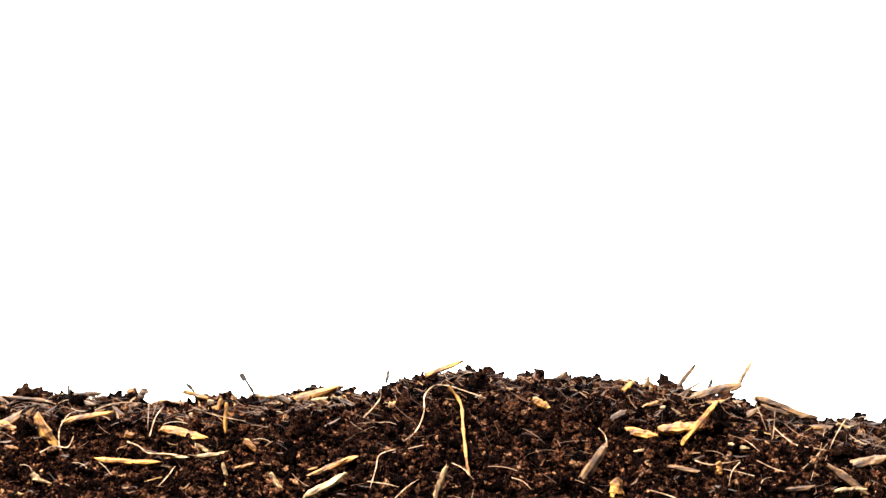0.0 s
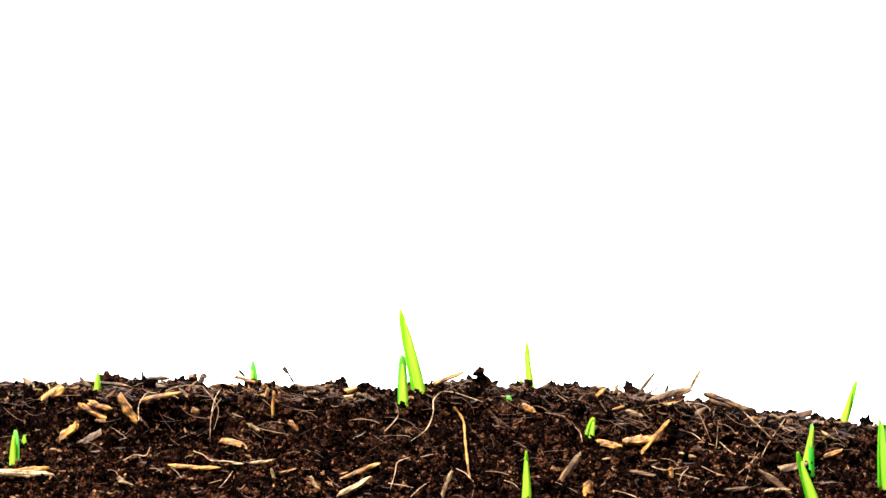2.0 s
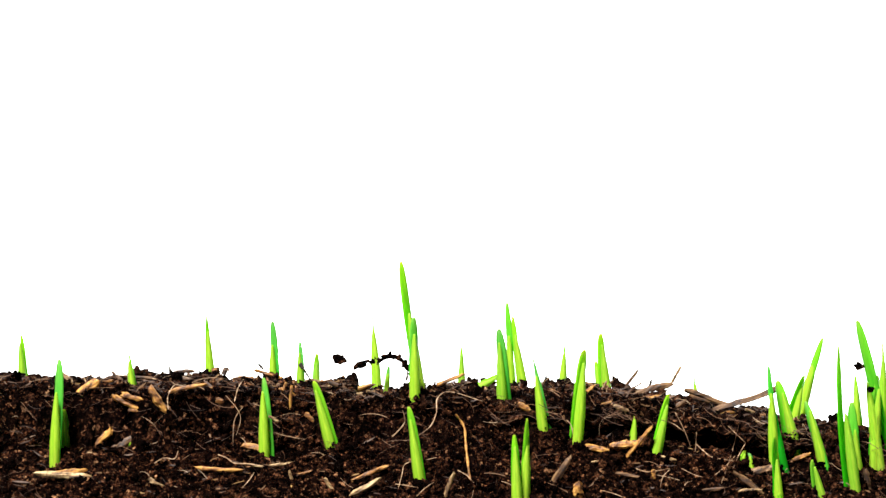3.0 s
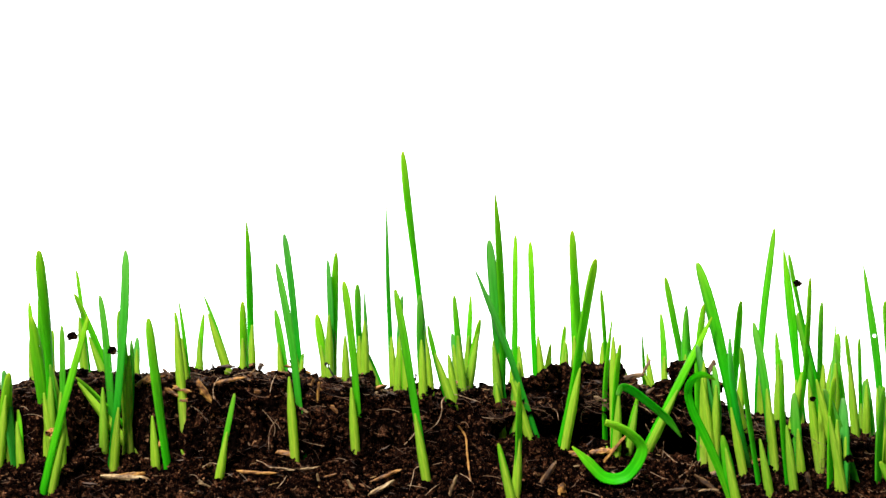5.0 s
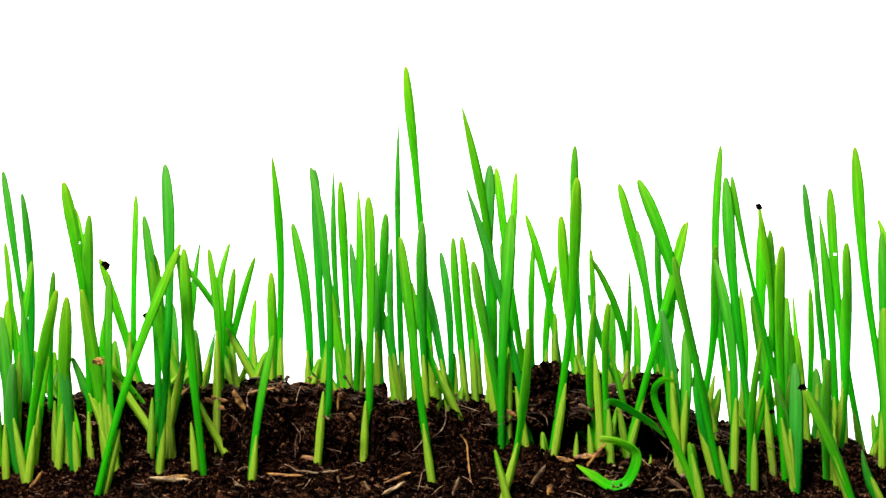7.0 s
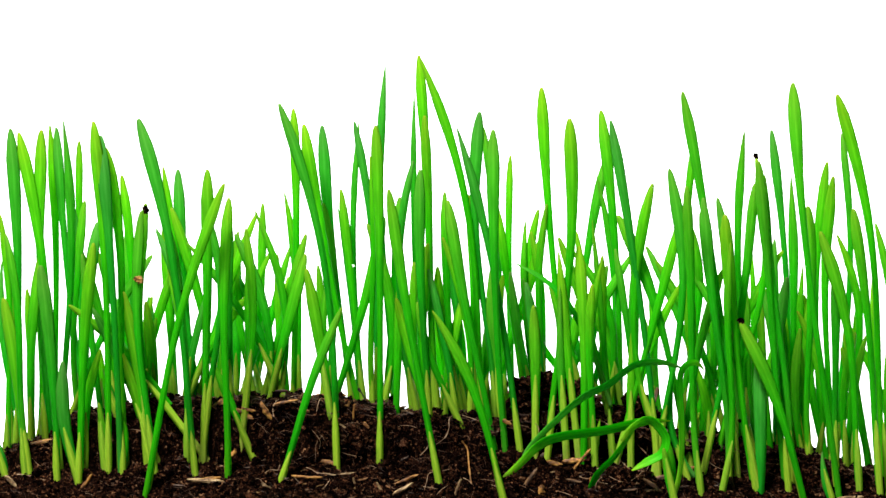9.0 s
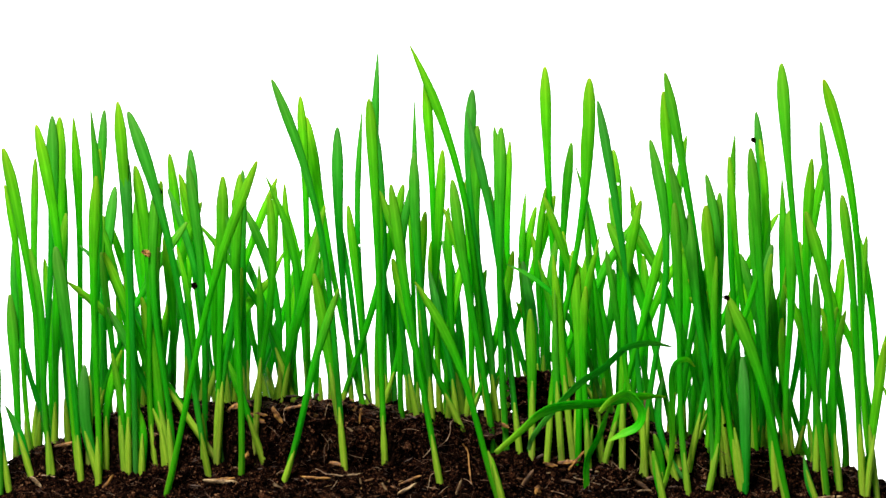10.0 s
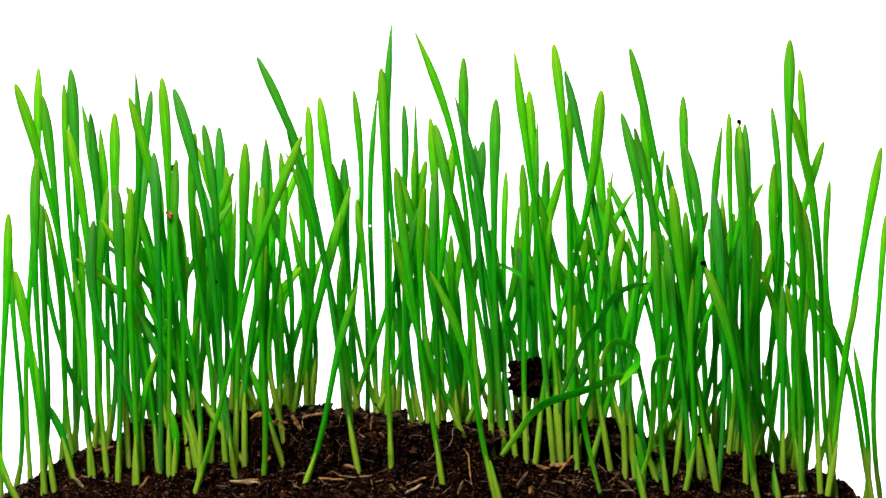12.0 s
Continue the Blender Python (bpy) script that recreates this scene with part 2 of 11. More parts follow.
def chaff_mesh(name, spots, rng):
    """Thin flat flakes and shreds lying on the soil. spots: x, y, z (millimetres)."""
    verts, faces = [], []
    for x, y, z in spots:
        long, wide, thick = rng.uniform(1.0, 5.0), rng.uniform(0.09, 0.32), rng.uniform(0.03, 0.08)
        turn = Matrix.Translation((x, y, z)) @ Euler((rng.normal(0.5, 0.5), rng.normal(0, 0.3), rng.uniform(-1.3, 1.3))).to_matrix().to_4x4()
        start, kink = len(verts), rng.normal(0, 0.18)
        for i in range(4):
            u = i / 3 - 0.5
            w = wide * (0.35, 1.0, 0.85, 0.25)[i] * rng.uniform(0.7, 1.2)
            for a, b in ((-w, -thick), (w, -thick), (w * 0.7, thick), (-w * 0.7, thick)):
                verts.append(turn @ Vector((long * u, a + kink * math.sin(u * 5), b + 0.25 * kink * (1 - 4 * u * u))))
        for i in range(3):
            for k in range(4):
                q = start + i * 4
                faces.append((q + k, q + (k + 1) % 4, q + 4 + (k + 1) % 4, q + 4 + k))
        faces += [(start + 3, start + 2, start + 1, start), (start + 12, start + 13, start + 14, start + 15)]
    return mesh_of(name, np.array(verts) / 1000, faces, CHAFF, False)


def fibres_mesh(name, spots, rng):
    """Fine dry fibres, each a short curved three-sided thread. spots: x, y, z (millimetres)."""
    verts, faces = [], []
    for x, y, z in spots:
        long, wide, turn, sag = rng.uniform(1.5, 8), rng.uniform(0.025, 0.07), rng.uniform(-1.2, 1.2), rng.normal(0, 0.16)
        rise, start = rng.normal(0, 0.5), len(verts)
        for i in range(7):
            u = i / 6 - 0.5
            a = turn + sag * 3 * u
            p = (x + long * u * math.cos(a), y - 0.4 + long * u * 0.3 * math.sin(turn * 3), z + long * u * math.sin(a) * 0.7 + rise * (1 - 4 * u * u) + 0.5)
            for k in range(3):
                b = k * 2.094
                verts.append((p[0] + wide * math.sin(b) * 0.7, p[1] + wide * math.cos(b), p[2] + wide * math.sin(b)))
        for i in range(6):
            for k in range(3):
                q = start + i * 3
                faces.append((q + k, q + (k + 1) % 3, q + 3 + (k + 1) % 3, q + 3 + k))
    return mesh_of(name, np.array(verts) / 1000, faces, FIBRE)


bed = tagged(new("soil_bed", bed_mesh()), "dark damp crumbly potting soil heaped in a low mound", "soil", kind="structure")
rng = np.random.default_rng(4)
spots = []
for r in sizes(rng, 46000):
    x, y = rng.uniform(-215, 190), rng.uniform(-36, 6)
    if rng.random() < (1 if -100 < x < 95 else 0.45):
        spots.append((x, y, surface(x, y) + r * rng.uniform(-0.2, 0.5), r))
tagged(new("soil_crumbs", crumbs_mesh("soil_crumbs", spots, rng)), "loose dark brown soil crumbs on the mound", "soil", kind="stuff")

spots = [(x, y, surface(x, y)) for x, y in zip(rng.uniform(-200, 175, 480), rng.uniform(-34, 4, 480))]
tagged(new("soil_chaff", chaff_mesh("soil_chaff", [(x, y, surface(x, y) + 0.5) for x, y in zip(rng.uniform(-110, 100, 340), rng.uniform(-34, 3, 340)) if abs(x - 6) > 22], rng)),
       "golden brown shreds of straw and bark in the soil", "chaff", kind="stuff")
tagged(new("soil_fibres", fibres_mesh("soil_fibres", spots, rng)), "fine dry root fibres strewn in the soil", "fibres", kind="stuff")

# The crust over the seeds: slabs that the shoots lift.
RIDES = []


def lifted(x, t):
    return mix_at(x, LIFT) * mix_at(t, RISE) ** mix_at(x, PACE) / 1000


def crust_of(x):
    return min(max(int(np.searchsorted(EDGES, x)) - 1, 0), len(EDGES) - 2)


def crust_rows(k, home):
    mid = (EDGES[k] + EDGES[k + 1]) / 2
    lean = ((k * 37) % 7 - 3) * 0.8
    pivot = Vector((mid / 1000, 0.02, 0))
    rows = []
    for t in (0, 0.8, 1.5, 2, 2.5, 3, 4, 5, 5.5, 6, 8, 12):
        f = mix_at(t, RISE)
        turn = Matrix.Translation(pivot + Vector((0, 0, lifted(mid, t)))) @ pose(0, 0, 0, lean * f * 0.6, lean * f, 0) @ Matrix.Translation(-pivot)
        rows.append((t, turn @ home))
    return rows


def hollow(x):
    """How far the crust overhangs, in millimetres."""
    return 33 * max(0, 1 - abs(x - 46) / 42) ** 0.5


def slab(k):
    rng = np.random.default_rng(50 + k)
    x0, x1 = EDGES[k] - 2.5, EDGES[k + 1] + 2.5
    nx, ny = int((x1 - x0) / 0.9) + 1, 62
    thing = new("soil_crust")
    tagged(thing, "slab of dark soil crust lifted by the sprouting grass", "soil clod", "soil crust")
    verts, top = [], {}
    for j in range(ny):
        for i in range(nx):
            u, v = i / (nx - 1), j / (ny - 1)
            x = x0 + (x1 - x0) * u
            y0 = brink(x)
            y = y0 + (52 - y0) * v
            verts.append((x, y, surface(x, y) + 0.5 - 3.0 * max(0, 1 - v * 12) - 1.2 * max(0, abs(u - 0.5) * 2 - 0.85) * 6))
    n = nx * ny
    base = []
    for x, y, z in verts:
        wob = noise.noise(Vector((x, y, 40)) / 6) * 3
        cave = hollow(x)
        base.append((x, y - 2 * max(0, 1 - cave / 10) + (cave if y < 30 else 0), min(z - 2 if not cave else z - 5, surface(x, y) - 20 + wob)))
    faces = [(j * nx + i, j * nx + i + 1, (j + 1) * nx + i + 1, (j + 1) * nx + i) for j in range(ny - 1) for i in range(nx - 1)]
    rim = [i for i in range(nx)] + [j * nx + nx - 1 for j in range(1, ny)] + [(ny - 1) * nx + i for i in range(nx - 2, -1, -1)] \
        + [j * nx for j in range(ny - 2, 0, -1)]
    ring, m = list(rim), len(rim)
    for step in (0.33, 0.66, 1.0):
        start = len(verts)
        for i in rim:
            a, b = np.array(verts[i]), np.array(base[i])
            p = a + (b - a) * step
            p[1] += noise.noise(Vector(p) / 3.0) * 2.2 + noise.noise(Vector(p) / 1.2) * 0.9
            verts.append(tuple(p))
        faces += [(ring[(q + 1) % m], ring[q], start + q, start + (q + 1) % m) for q in range(m)]
        ring = [start + q for q in range(m)]
    faces.append(tuple(ring))
    held("crust", mesh_of("crust", np.array(verts) / 1000, faces, SOIL, False), thing)
    spots = []
    for r in sizes(rng, int((x1 - x0) * (150 if -100 < x0 < 90 else 60))):
        x, y = rng.uniform(x0 + 1, x1 - 1), rng.uniform(-6, 46)
        y0 = brink(x)
        if y < y0 + 1 or rng.random() < 0.3:
            deep = rng.uniform(0, 1)
            spots.append((x, y0 + 1.2 + deep * (hollow(x) - 2 * max(0, 1 - hollow(x) / 10)) + rng.uniform(-0.8, 1.2), surface(x, y0 + 1) - 20 * deep, r))
        else:
            spots.append((x, y, surface(x, y) + r * rng.uniform(-0.1, 0.6) + 0.3, r))
    tagged(held("loose_soil", crumbs_mesh("loose_soil", spots, rng), thing), kind="stuff")
    n = int((x1 - x0) * 2)
    bits = [(x, y, surface(x, y) + 0.6) for x, y in zip(rng.uniform(x0, x1, n), rng.uniform(-3, 30, n))]
    bits += [(x, brink(x) - 0.6, surface(x, brink(x)) - rng.uniform(0, 16 if hollow(x) < 1 else 3)) for x in rng.uniform(x0, x1, int(x1 - x0))]
    tagged(held("loose_fibre", fibres_mesh("loose_fibre", bits, rng), thing), kind="stuff")
    n = int((x1 - x0) * 3.2)
    bits = [(x, y, surface(x, y) + rng.uniform(0.3, 1.3)) for x, y in zip(rng.uniform(x0 + 1, x1 - 1, n), rng.uniform(0, 34, n)) if y > brink(x) + 1]
    tagged(held("chaff", chaff_mesh("chaff", bits, rng), thing, "golden brown shreds of straw and bark"), kind="stuff")
    RIDES.append((thing, k, Matrix.Identity(4)))


for k in range(len(EDGES) - 1):
    slab(k)


# ---- litter in the soil ----
def chip_mesh(name, length, wide, thick, seed, material):
    """A split, splintered flake along x."""
    rng = np.random.default_rng(seed)
    n = 9
    verts, faces = [], []
    for i in range(n):
        u = i / (n - 1)
        w = wide / 2 * min(1, 0.62 + 3 * u, 0.4 + 3 * (1 - u)) * rng.uniform(0.72, 1.12)
        mid = wide * 0.12 * math.sin(u * 3 + seed) + rng.normal(0, wide * 0.03)
        rise = length * 0.04 * math.sin(u * math.pi + seed % 3)
        for k, (py, pz) in enumerate(((-w, -0.3), (-w * 0.7, 0.5), (0, 0.75), (w * 0.75, 0.45), (w, -0.3), (0, -0.6))):
            verts.append((length * (u - 0.5) + (rng.normal(0, min(wide * 0.3, length * 0.06)) if i in (0, n - 1) else 0), mid + py, rise + thick * (pz + rng.normal(0, 0.1))))
    for i in range(n - 1):
        for k in range(6):
            faces.append((i * 6 + k, i * 6 + (k + 1) % 6, (i + 1) * 6 + (k + 1) % 6, (i + 1) * 6 + k))
    faces += [tuple(range(5, -1, -1)), tuple((n - 1) * 6 + k for k in range(6))]
    return mesh_of(name, verts, faces, material, False)


LITTER = {"straw": (STRAW, "golden splinter of straw lying in the soil"), "bark": (BARK, "brown flake of bark lying in the soil"),
          "pale": (PALE, "pale dry wood shaving lying in the soil"), "twig": (TWIG, "dark charred twig standing in the soil")}


def ride(ob, x, y):
    if y > brink(x) + 0.5:
        RIDES.append((ob, crust_of(x), ob.matrix_world.copy()))


def flake(kind, x, y, z, length, wide, slope, turn, roll, hangs=False):
    """A flake at x, y, z (millimetres): slope up from level in the view's plane, turn into the depth, roll about its length."""
    material, label = LITTER[kind]
    ob = new({"straw": "straw_chip", "bark": "bark_chip", "pale": "wood_shaving", "twig": "twig"}[kind],
             chip_mesh("chip", length / 1000, wide / 1000, min(wide, 1.6) / 1000 * 0.5, int(abs(x * 7 + y * 3)) % 97, material))
    ob.matrix_world = pose(x / 1000, y / 1000, z / 1000, 0, -slope, turn) @ pose(0, 0, 0, roll, 0, 0)
    tagged(ob, label, "wood chip", "chips in the soil")
    bpy.context.view_layer.update()
    ride(ob, x, y + (20 if hangs else 0))


def root(wide, points, hangs=False, material=None):
    """A thin root along points (millimetres)."""
    pts = [Vector(p) / 1000 for p in points]
    fine = []
    for i in range(len(pts) - 1):
        a, b, c, d = pts[max(i - 1, 0)], pts[i], pts[i + 1], pts[min(i + 2, len(pts) - 1)]
        for s in range(6):
            u = s / 6
            fine.append(0.5 * (2 * b + (c - a) * u + (2 * a - 5 * b + 4 * c - d) * u ** 2 + (3 * b - a - 3 * c + d) * u ** 3))
    fine.append(pts[-1])
    home = fine[len(fine) // 2].copy()
    verts, faces = [], []
    for i, p in enumerate(fine):
        way = (fine[min(i + 1, len(fine) - 1)] - fine[max(i - 1, 0)]).normalized()
        side = way.cross(Vector((0, 1, 0.2))).normalized()
        up = side.cross(way)
        r = wide / 2000 * (0.75 + 0.25 * math.sin(i * 1.7)) * (1 if i < len(fine) - 4 else 0.4 + 0.15 * (len(fine) - 1 - i))
        for k in range(6):
            a = k * math.pi / 3
            verts.append(p - home + side * r * math.cos(a) + up * r * math.sin(a))
    for i in range(len(fine) - 1):
        for k in range(6):
            faces.append((i * 6 + k, i * 6 + (k + 1) % 6, (i + 1) * 6 + (k + 1) % 6, (i + 1) * 6 + k))
    ob = new("dry_root", mesh_of("dry_root", verts, faces, material or ROOT))
    ob.matrix_world = Matrix.Translation(home)
    tagged(ob, "thin pale dry root trailing over the soil", "root", "roots in the soil")
    bpy.context.view_layer.update()
    ride(ob, points[len(points) // 2][0], points[len(points) // 2][1] + (20 if hangs else 0))


# flakes and roots, where they lie
flake("straw", -76.6, -7.5, 11.3, 7.0, 2.23, -61, 8, 85, True)
flake("straw", -70.0, -2.8, 13.7, 9.5, 1.11, 14, 0, 62, True)
flake("straw", -83.5, -2.3, 11.8, 5.1, 1.36, -16, 1, 76, True)
flake("straw", -61.5, -11.8, 6.6, 11.0, 1.24, 0, -0, 66)
flake("pale", -53.1, -11.3, 7.5, 4.3, 0.74, -8, -5, 64)
flake("pale", -46.5, -10.3, 7.7, 5.7, 0.87, 12, -9, 63)
flake("pale", -48.7, -8.8, 8.6, 2.8, 0.87, -26, 9, 55, True)
flake("straw", -40.7, -13.8, 6.0, 3.6, 0.74, 13, 5, 79)
flake("pale", -44.0, -14.8, 5.1, 2.9, 0.74, -76, -2, 73)
flake("straw", -40.0, -9.8, 9.2, 2.9, 1.24, -49, -6, 75, True)
flake("straw", -61.7, -7.8, 11.0, 1.8, 1.48, -24, 4, 77, True)
flake("straw", -47.7, 13.7, 14.4, 3.2, 0.99, -101, -0, 84, True)
flake("straw", -45.0, -1.5, 13.4, 5.9, 0.74, -91, 7, 72, True)
flake("straw", -52.7, 36.2, 14.8, 8.1, 1.11, -17, 4, 63, True)
flake("pale", -51.1, 2.7, 12.7, 2.8, 1.48, -59, 9, 74, True)
flake("straw", -24.9, -18.8, 6.3, 9.1, 1.36, 20, 8, 64)
flake("pale", -26.0, -23.8, 3.6, 8.1, 1.36, 32, 10, 58)
flake("straw", -5.3, 19.7, 21.4, 7.4, 1.11, 24, 1, 58, True)
flake("pale", -77.1, -16.8, 4.3, 1.9, 1.11, -25, -6, 78)
flake("bark", -28.1, 28.7, 16.3, 6.4, 1.73, 24, -9, 66, True)
flake("straw", 29.7, -8.8, 11.4, 5.6, 1.61, -6, -6, 81)
flake("straw", 36.1, -9.3, 12.3, 5.9, 2.10, 0, -8, 65)
flake("bark", 46.2, 16.7, 17.2, 9.6, 1.98, 14, 7, 76, True)
flake("pale", 52.5, 24.2, 20.4, 5.1, 0.87, 62, 4, 85, True)
flake("bark", 41.0, 24.2, 19.5, 6.3, 0.99, 51, -10, 75, True)
flake("twig", 45.8, 24.2, 18.1, 2.4, 0.87, 66, 5, 77, True)
flake("bark", 59.1, 24.2, 13.7, 10.1, 1.98, -16, 4, 57, True)
flake("bark", 50.2, 8.7, 12.9, 6.4, 1.24, 28, -8, 78, True)
flake("bark", 60.5, 24.2, 12.8, 11.6, 1.73, -12, 2, 63, True)
flake("straw", 12.3, -1.8, 16.1, 3.3, 1.73, -34, -10, 71, True)
flake("pale", 35.8, -2.8, 15.0, 3.8, 1.24, -20, -8, 77, True)
flake("pale", 47.1, -11.3, 9.2, 3.6, 0.74, -13, -3, 79)
flake("straw", 39.6, -10.0, 12.3, 11.2, 1.36, -126, -8, 70)
flake("bark", 19.9, -23.0, 6.5, 9.7, 1.86, -122, -8, 78)
flake("straw", 24.7, -24.3, 2.7, 3.9, 2.72, -84, 1, 62)
flake("straw", 42.9, -17.8, 5.9, 2.3, 1.11, -72, 9, 75)
flake("pale", 29.6, -13.8, 8.7, 2.8, 0.49, 8, -3, 81)
flake("pale", 32.5, 11.2, 19.5, 2.4, 0.87, 63, -2, 83, True)
flake("pale", 66.1, -16.3, 1.9, 5.4, 0.99, 4, -4, 85)
flake("pale", -6.0, -26.5, 4.2, 6.1, 1.24, 68, -9, 77)
flake("bark", 17.0, 19.2, 20.1, 2.3, 0.99, 34, -4, 68, True)
flake("twig", -76.4, 17.7, 17.6, 1.7, 0.62, 83, 3, 56, True)
flake("twig", -16.3, 24.2, 19.6, 2.5, 0.74, 83, -6, 58, True)
flake("twig", -43.9, 24.2, 19.5, 1.6, 1.24, -42, 5, 62, True)
flake("twig", -42.5, 24.2, 17.3, 3.7, 0.62, -62, -0, 65, True)
flake("straw", -14.3, 1.2, 15.8, 2.0, 1.48, 24, -5, 83, True)
flake("bark", -84.6, 18.7, 15.6, 9.1, 0.74, -5, 0, 75, True)
flake("bark", -72.8, 17.2, 16.6, 5.4, 1.11, 5, 4, 80, True)
flake("pale", -34.6, -19.8, 3.7, 3.6, 0.99, -56, -5, 57)
flake("bark", 37.2, -17.3, 5.6, 7.0, 0.99, -7, -1, 60)
flake("straw", 32.5, 0.7, 16.0, 2.7, 0.74, 18, -10, 83, True)
flake("bark", 56.9, -17.8, 2.4, 5.0, 1.11, 9, 3, 67)
flake("bark", 70.5, -7.3, 6.0, 7.3, 2.23, 19, -7, 78)
flake("straw", -82.2, -12.3, 9.1, 2.1, 0.74, -14, 1, 60, True)
flake("pale", -76.0, -16.8, 3.5, 3.1, 0.62, -15, 10, 84)
flake("bark", -63.1, 24.7, 16.3, 2.3, 1.73, 68, 9, 80, True)
flake("twig", -54.0, 24.2, 17.4, 2.2, 0.74, -41, 1, 64, True)
flake("bark", -57.6, 34.7, 13.7, 3.4, 0.87, 15, 3, 60, True)
flake("bark", 26.2, -3.8, 14.0, 3.3, 1.48, 23, 2, 57)
flake("straw", -142.8, -15.8, 4.7, 8.1, 1.52, 55, -10, 76)
flake("pale", -171.5, -7.3, 4.4, 5.5, 1.77, -40, -3, 76)
flake("pale", -98.2, -17.8, 5.8, 12.5, 1.77, -5, 6, 80)
flake("straw", -163.0, 5.2, 9.1, 9.7, 1.52, 15, 2, 80, True)
flake("straw", -94.4, 0.7, 14.2, 6.1, 2.44, 34, 3, 83, True)
flake("straw", 37.7, -8.3, 12.1, 8.1, 2.03, 9, 8, 56)
flake("straw", -91.3, -2.8, 13.4, 6.9, 2.56, 43, -5, 67)
flake("straw", -85.2, -1.8, 10.2, 7.7, 1.60, -27, -5, 60, True)
flake("straw", -96.8, -17.3, 6.5, 7.8, 1.44, 6, 7, 56)
flake("straw", -30.8, 24.2, 16.0, 11.2, 1.83, 20, -6, 78, True)
flake("straw", -52.3, -3.3, 10.8, 7.7, 1.83, -10, -6, 63)
flake("bark", 66.3, -14.3, 3.1, 9.5, 1.62, -35, 9, 78)
flake("straw", 80.9, -0.3, 8.6, 4.5, 1.44, 17, -1, 59)
flake("bark", 95.6, -8.3, 2.7, 6.7, 1.62, -84, -5, 84)
flake("pale", 139.4, -8.8, -1.5, 10.5, 1.27, 6, 6, 57)
flake("bark", -84.9, -1.8, 12.8, 7.1, 2.03, 27, 4, 66)
own = random.Random(12)
for i in range(46):
    x, y = own.choice((own.uniform(-104, -24), own.uniform(-104, -24), own.uniform(22, 92))), own.uniform(3, 32)
    flake(own.choice(("straw", "straw", "bark", "bark", "pale")), x, y, surface(x, y) + 1.0, own.uniform(2.2, 6.5), own.uniform(0.5, 1.3),
          own.gauss(0, 16), own.uniform(-50, 50), own.uniform(25, 85), True)
root(0.72, ((-4.5, -7.3, 19.5), (-2.4, -7.3, 16.5), (-2.0, -14.3, 12.5), (-1.4, -21.2, 7.1), (-0.5, -21.2, 1.0)), material=STRAW)
root(0.31, ((-4.4, 2.4, 19.1), (-7.0, 2.4, 19.2), (-8.9, -1.1, 17.6), (-9.0, -8.1, 15.0), (-10.5, -11.6, 11.8), (-14.0, -11.6, 9.2)), True)
root(0.21, ((-3.9, 3.9, 18.9), (-0.8, -2.1, 18.2), (2.2, -2.6, 17.2)), True)
root(0.21, ((-13.9, -14.6, 9.0), (-16.7, -17.1, 8.2), (-17.3, -19.6, 6.0), (-18.2, -24.1, 3.0)))
root(0.21, ((-14.9, -14.6, 8.3), (-11.9, -15.6, 9.1), (-9.0, -15.6, 9.8)))
root(0.31, ((-77.0, -13.1, 8.2), (-75.1, -9.6, 9.1), (-72.6, -9.6, 8.9), (-71.9, -7.1, 10.7)))
root(0.21, ((-74.1, -9.6, 8.9), (-74.5, -6.6, 11.9), (-73.8, -1.1, 14.0), (-72.9, 3.1, 14.4)), True)
root(0.21, ((-73.9, 13.4, 12.6), (-68.1, 17.9, 14.8), (-63.3, 22.9, 14.5), (-61.7, 27.4, 13.3)), True)
root(0.26, ((-89.6, 18.1, 16.3), (-83.3, 19.4, 15.7), (-78.7, 16.9, 14.8)), True)
root(0.21, ((-58.3, -6.6, 10.6), (-57.8, -2.1, 13.6), (-57.0, 4.9, 15.3)), True)
root(0.31, ((-62.0, -9.6, 9.9), (-59.8, -10.6, 9.2), (-57.9, -12.1, 8.1), (-54.2, -11.6, 7.8), (-50.9, -12.6, 7.3)))
root(0.26, ((54.9, 0.9, 11.6), (56.7, -1.6, 9.9), (58.1, -6.1, 9.0), (61.9, -7.6, 8.4), (64.4, -6.1, 7.8)))
root(0.21, ((64.4, -8.1, 17.2), (63.9, -1.1, 11.4), (61.9, -8.1, 7.9), (59.3, -15.1, 3.4)))
root(0.21, ((57.9, -14.6, 5.5), (60.7, -9.1, 6.8), (63.7, -6.1, 9.3)))
root(0.31, ((38.8, -15.6, 7.1), (41.7, -16.6, 6.4), (47.0, -14.1, 7.0)))
root(0.21, ((46.9, -14.6, 6.7), (45.0, -18.6, 5.4), (44.0, -22.6, 3.3)))
root(0.26, ((22.3, -8.6, 12.2), (23.3, -10.1, 11.1), (23.6, -12.6, 9.3)), True)
root(0.26, ((48.5, 21.9, 16.1), (51.1, 20.4, 14.0), (51.3, 13.4, 12.9)), True)
root(0.15, ((16.5, 18.4, 19.8), (19.7, 18.4, 22.5), (22.4, 18.4, 24.0)), True)
root(0.15, ((25.8, 29.4, 22.7), (28.0, 29.4, 20.0), (30.2, 29.4, 17.6)), True)
root(0.21, ((-55.5, -18.1, 2.7), (-54.0, -15.6, 4.4), (-53.1, -12.6, 5.8)))
root(0.16, ((-18.7, -23.6, 4.2), (-15.7, -25.6, 4.0), (-13.2, -27.1, 3.6)))
root(0.21, ((-13.7, -29.1, 1.9), (-11.8, -26.6, 3.5), (-9.7, -22.6, 4.5)))
root(0.21, ((45.3, -11.1, 11.2), (48.5, -10.1, 10.1), (50.7, -12.1, 8.3)), True)
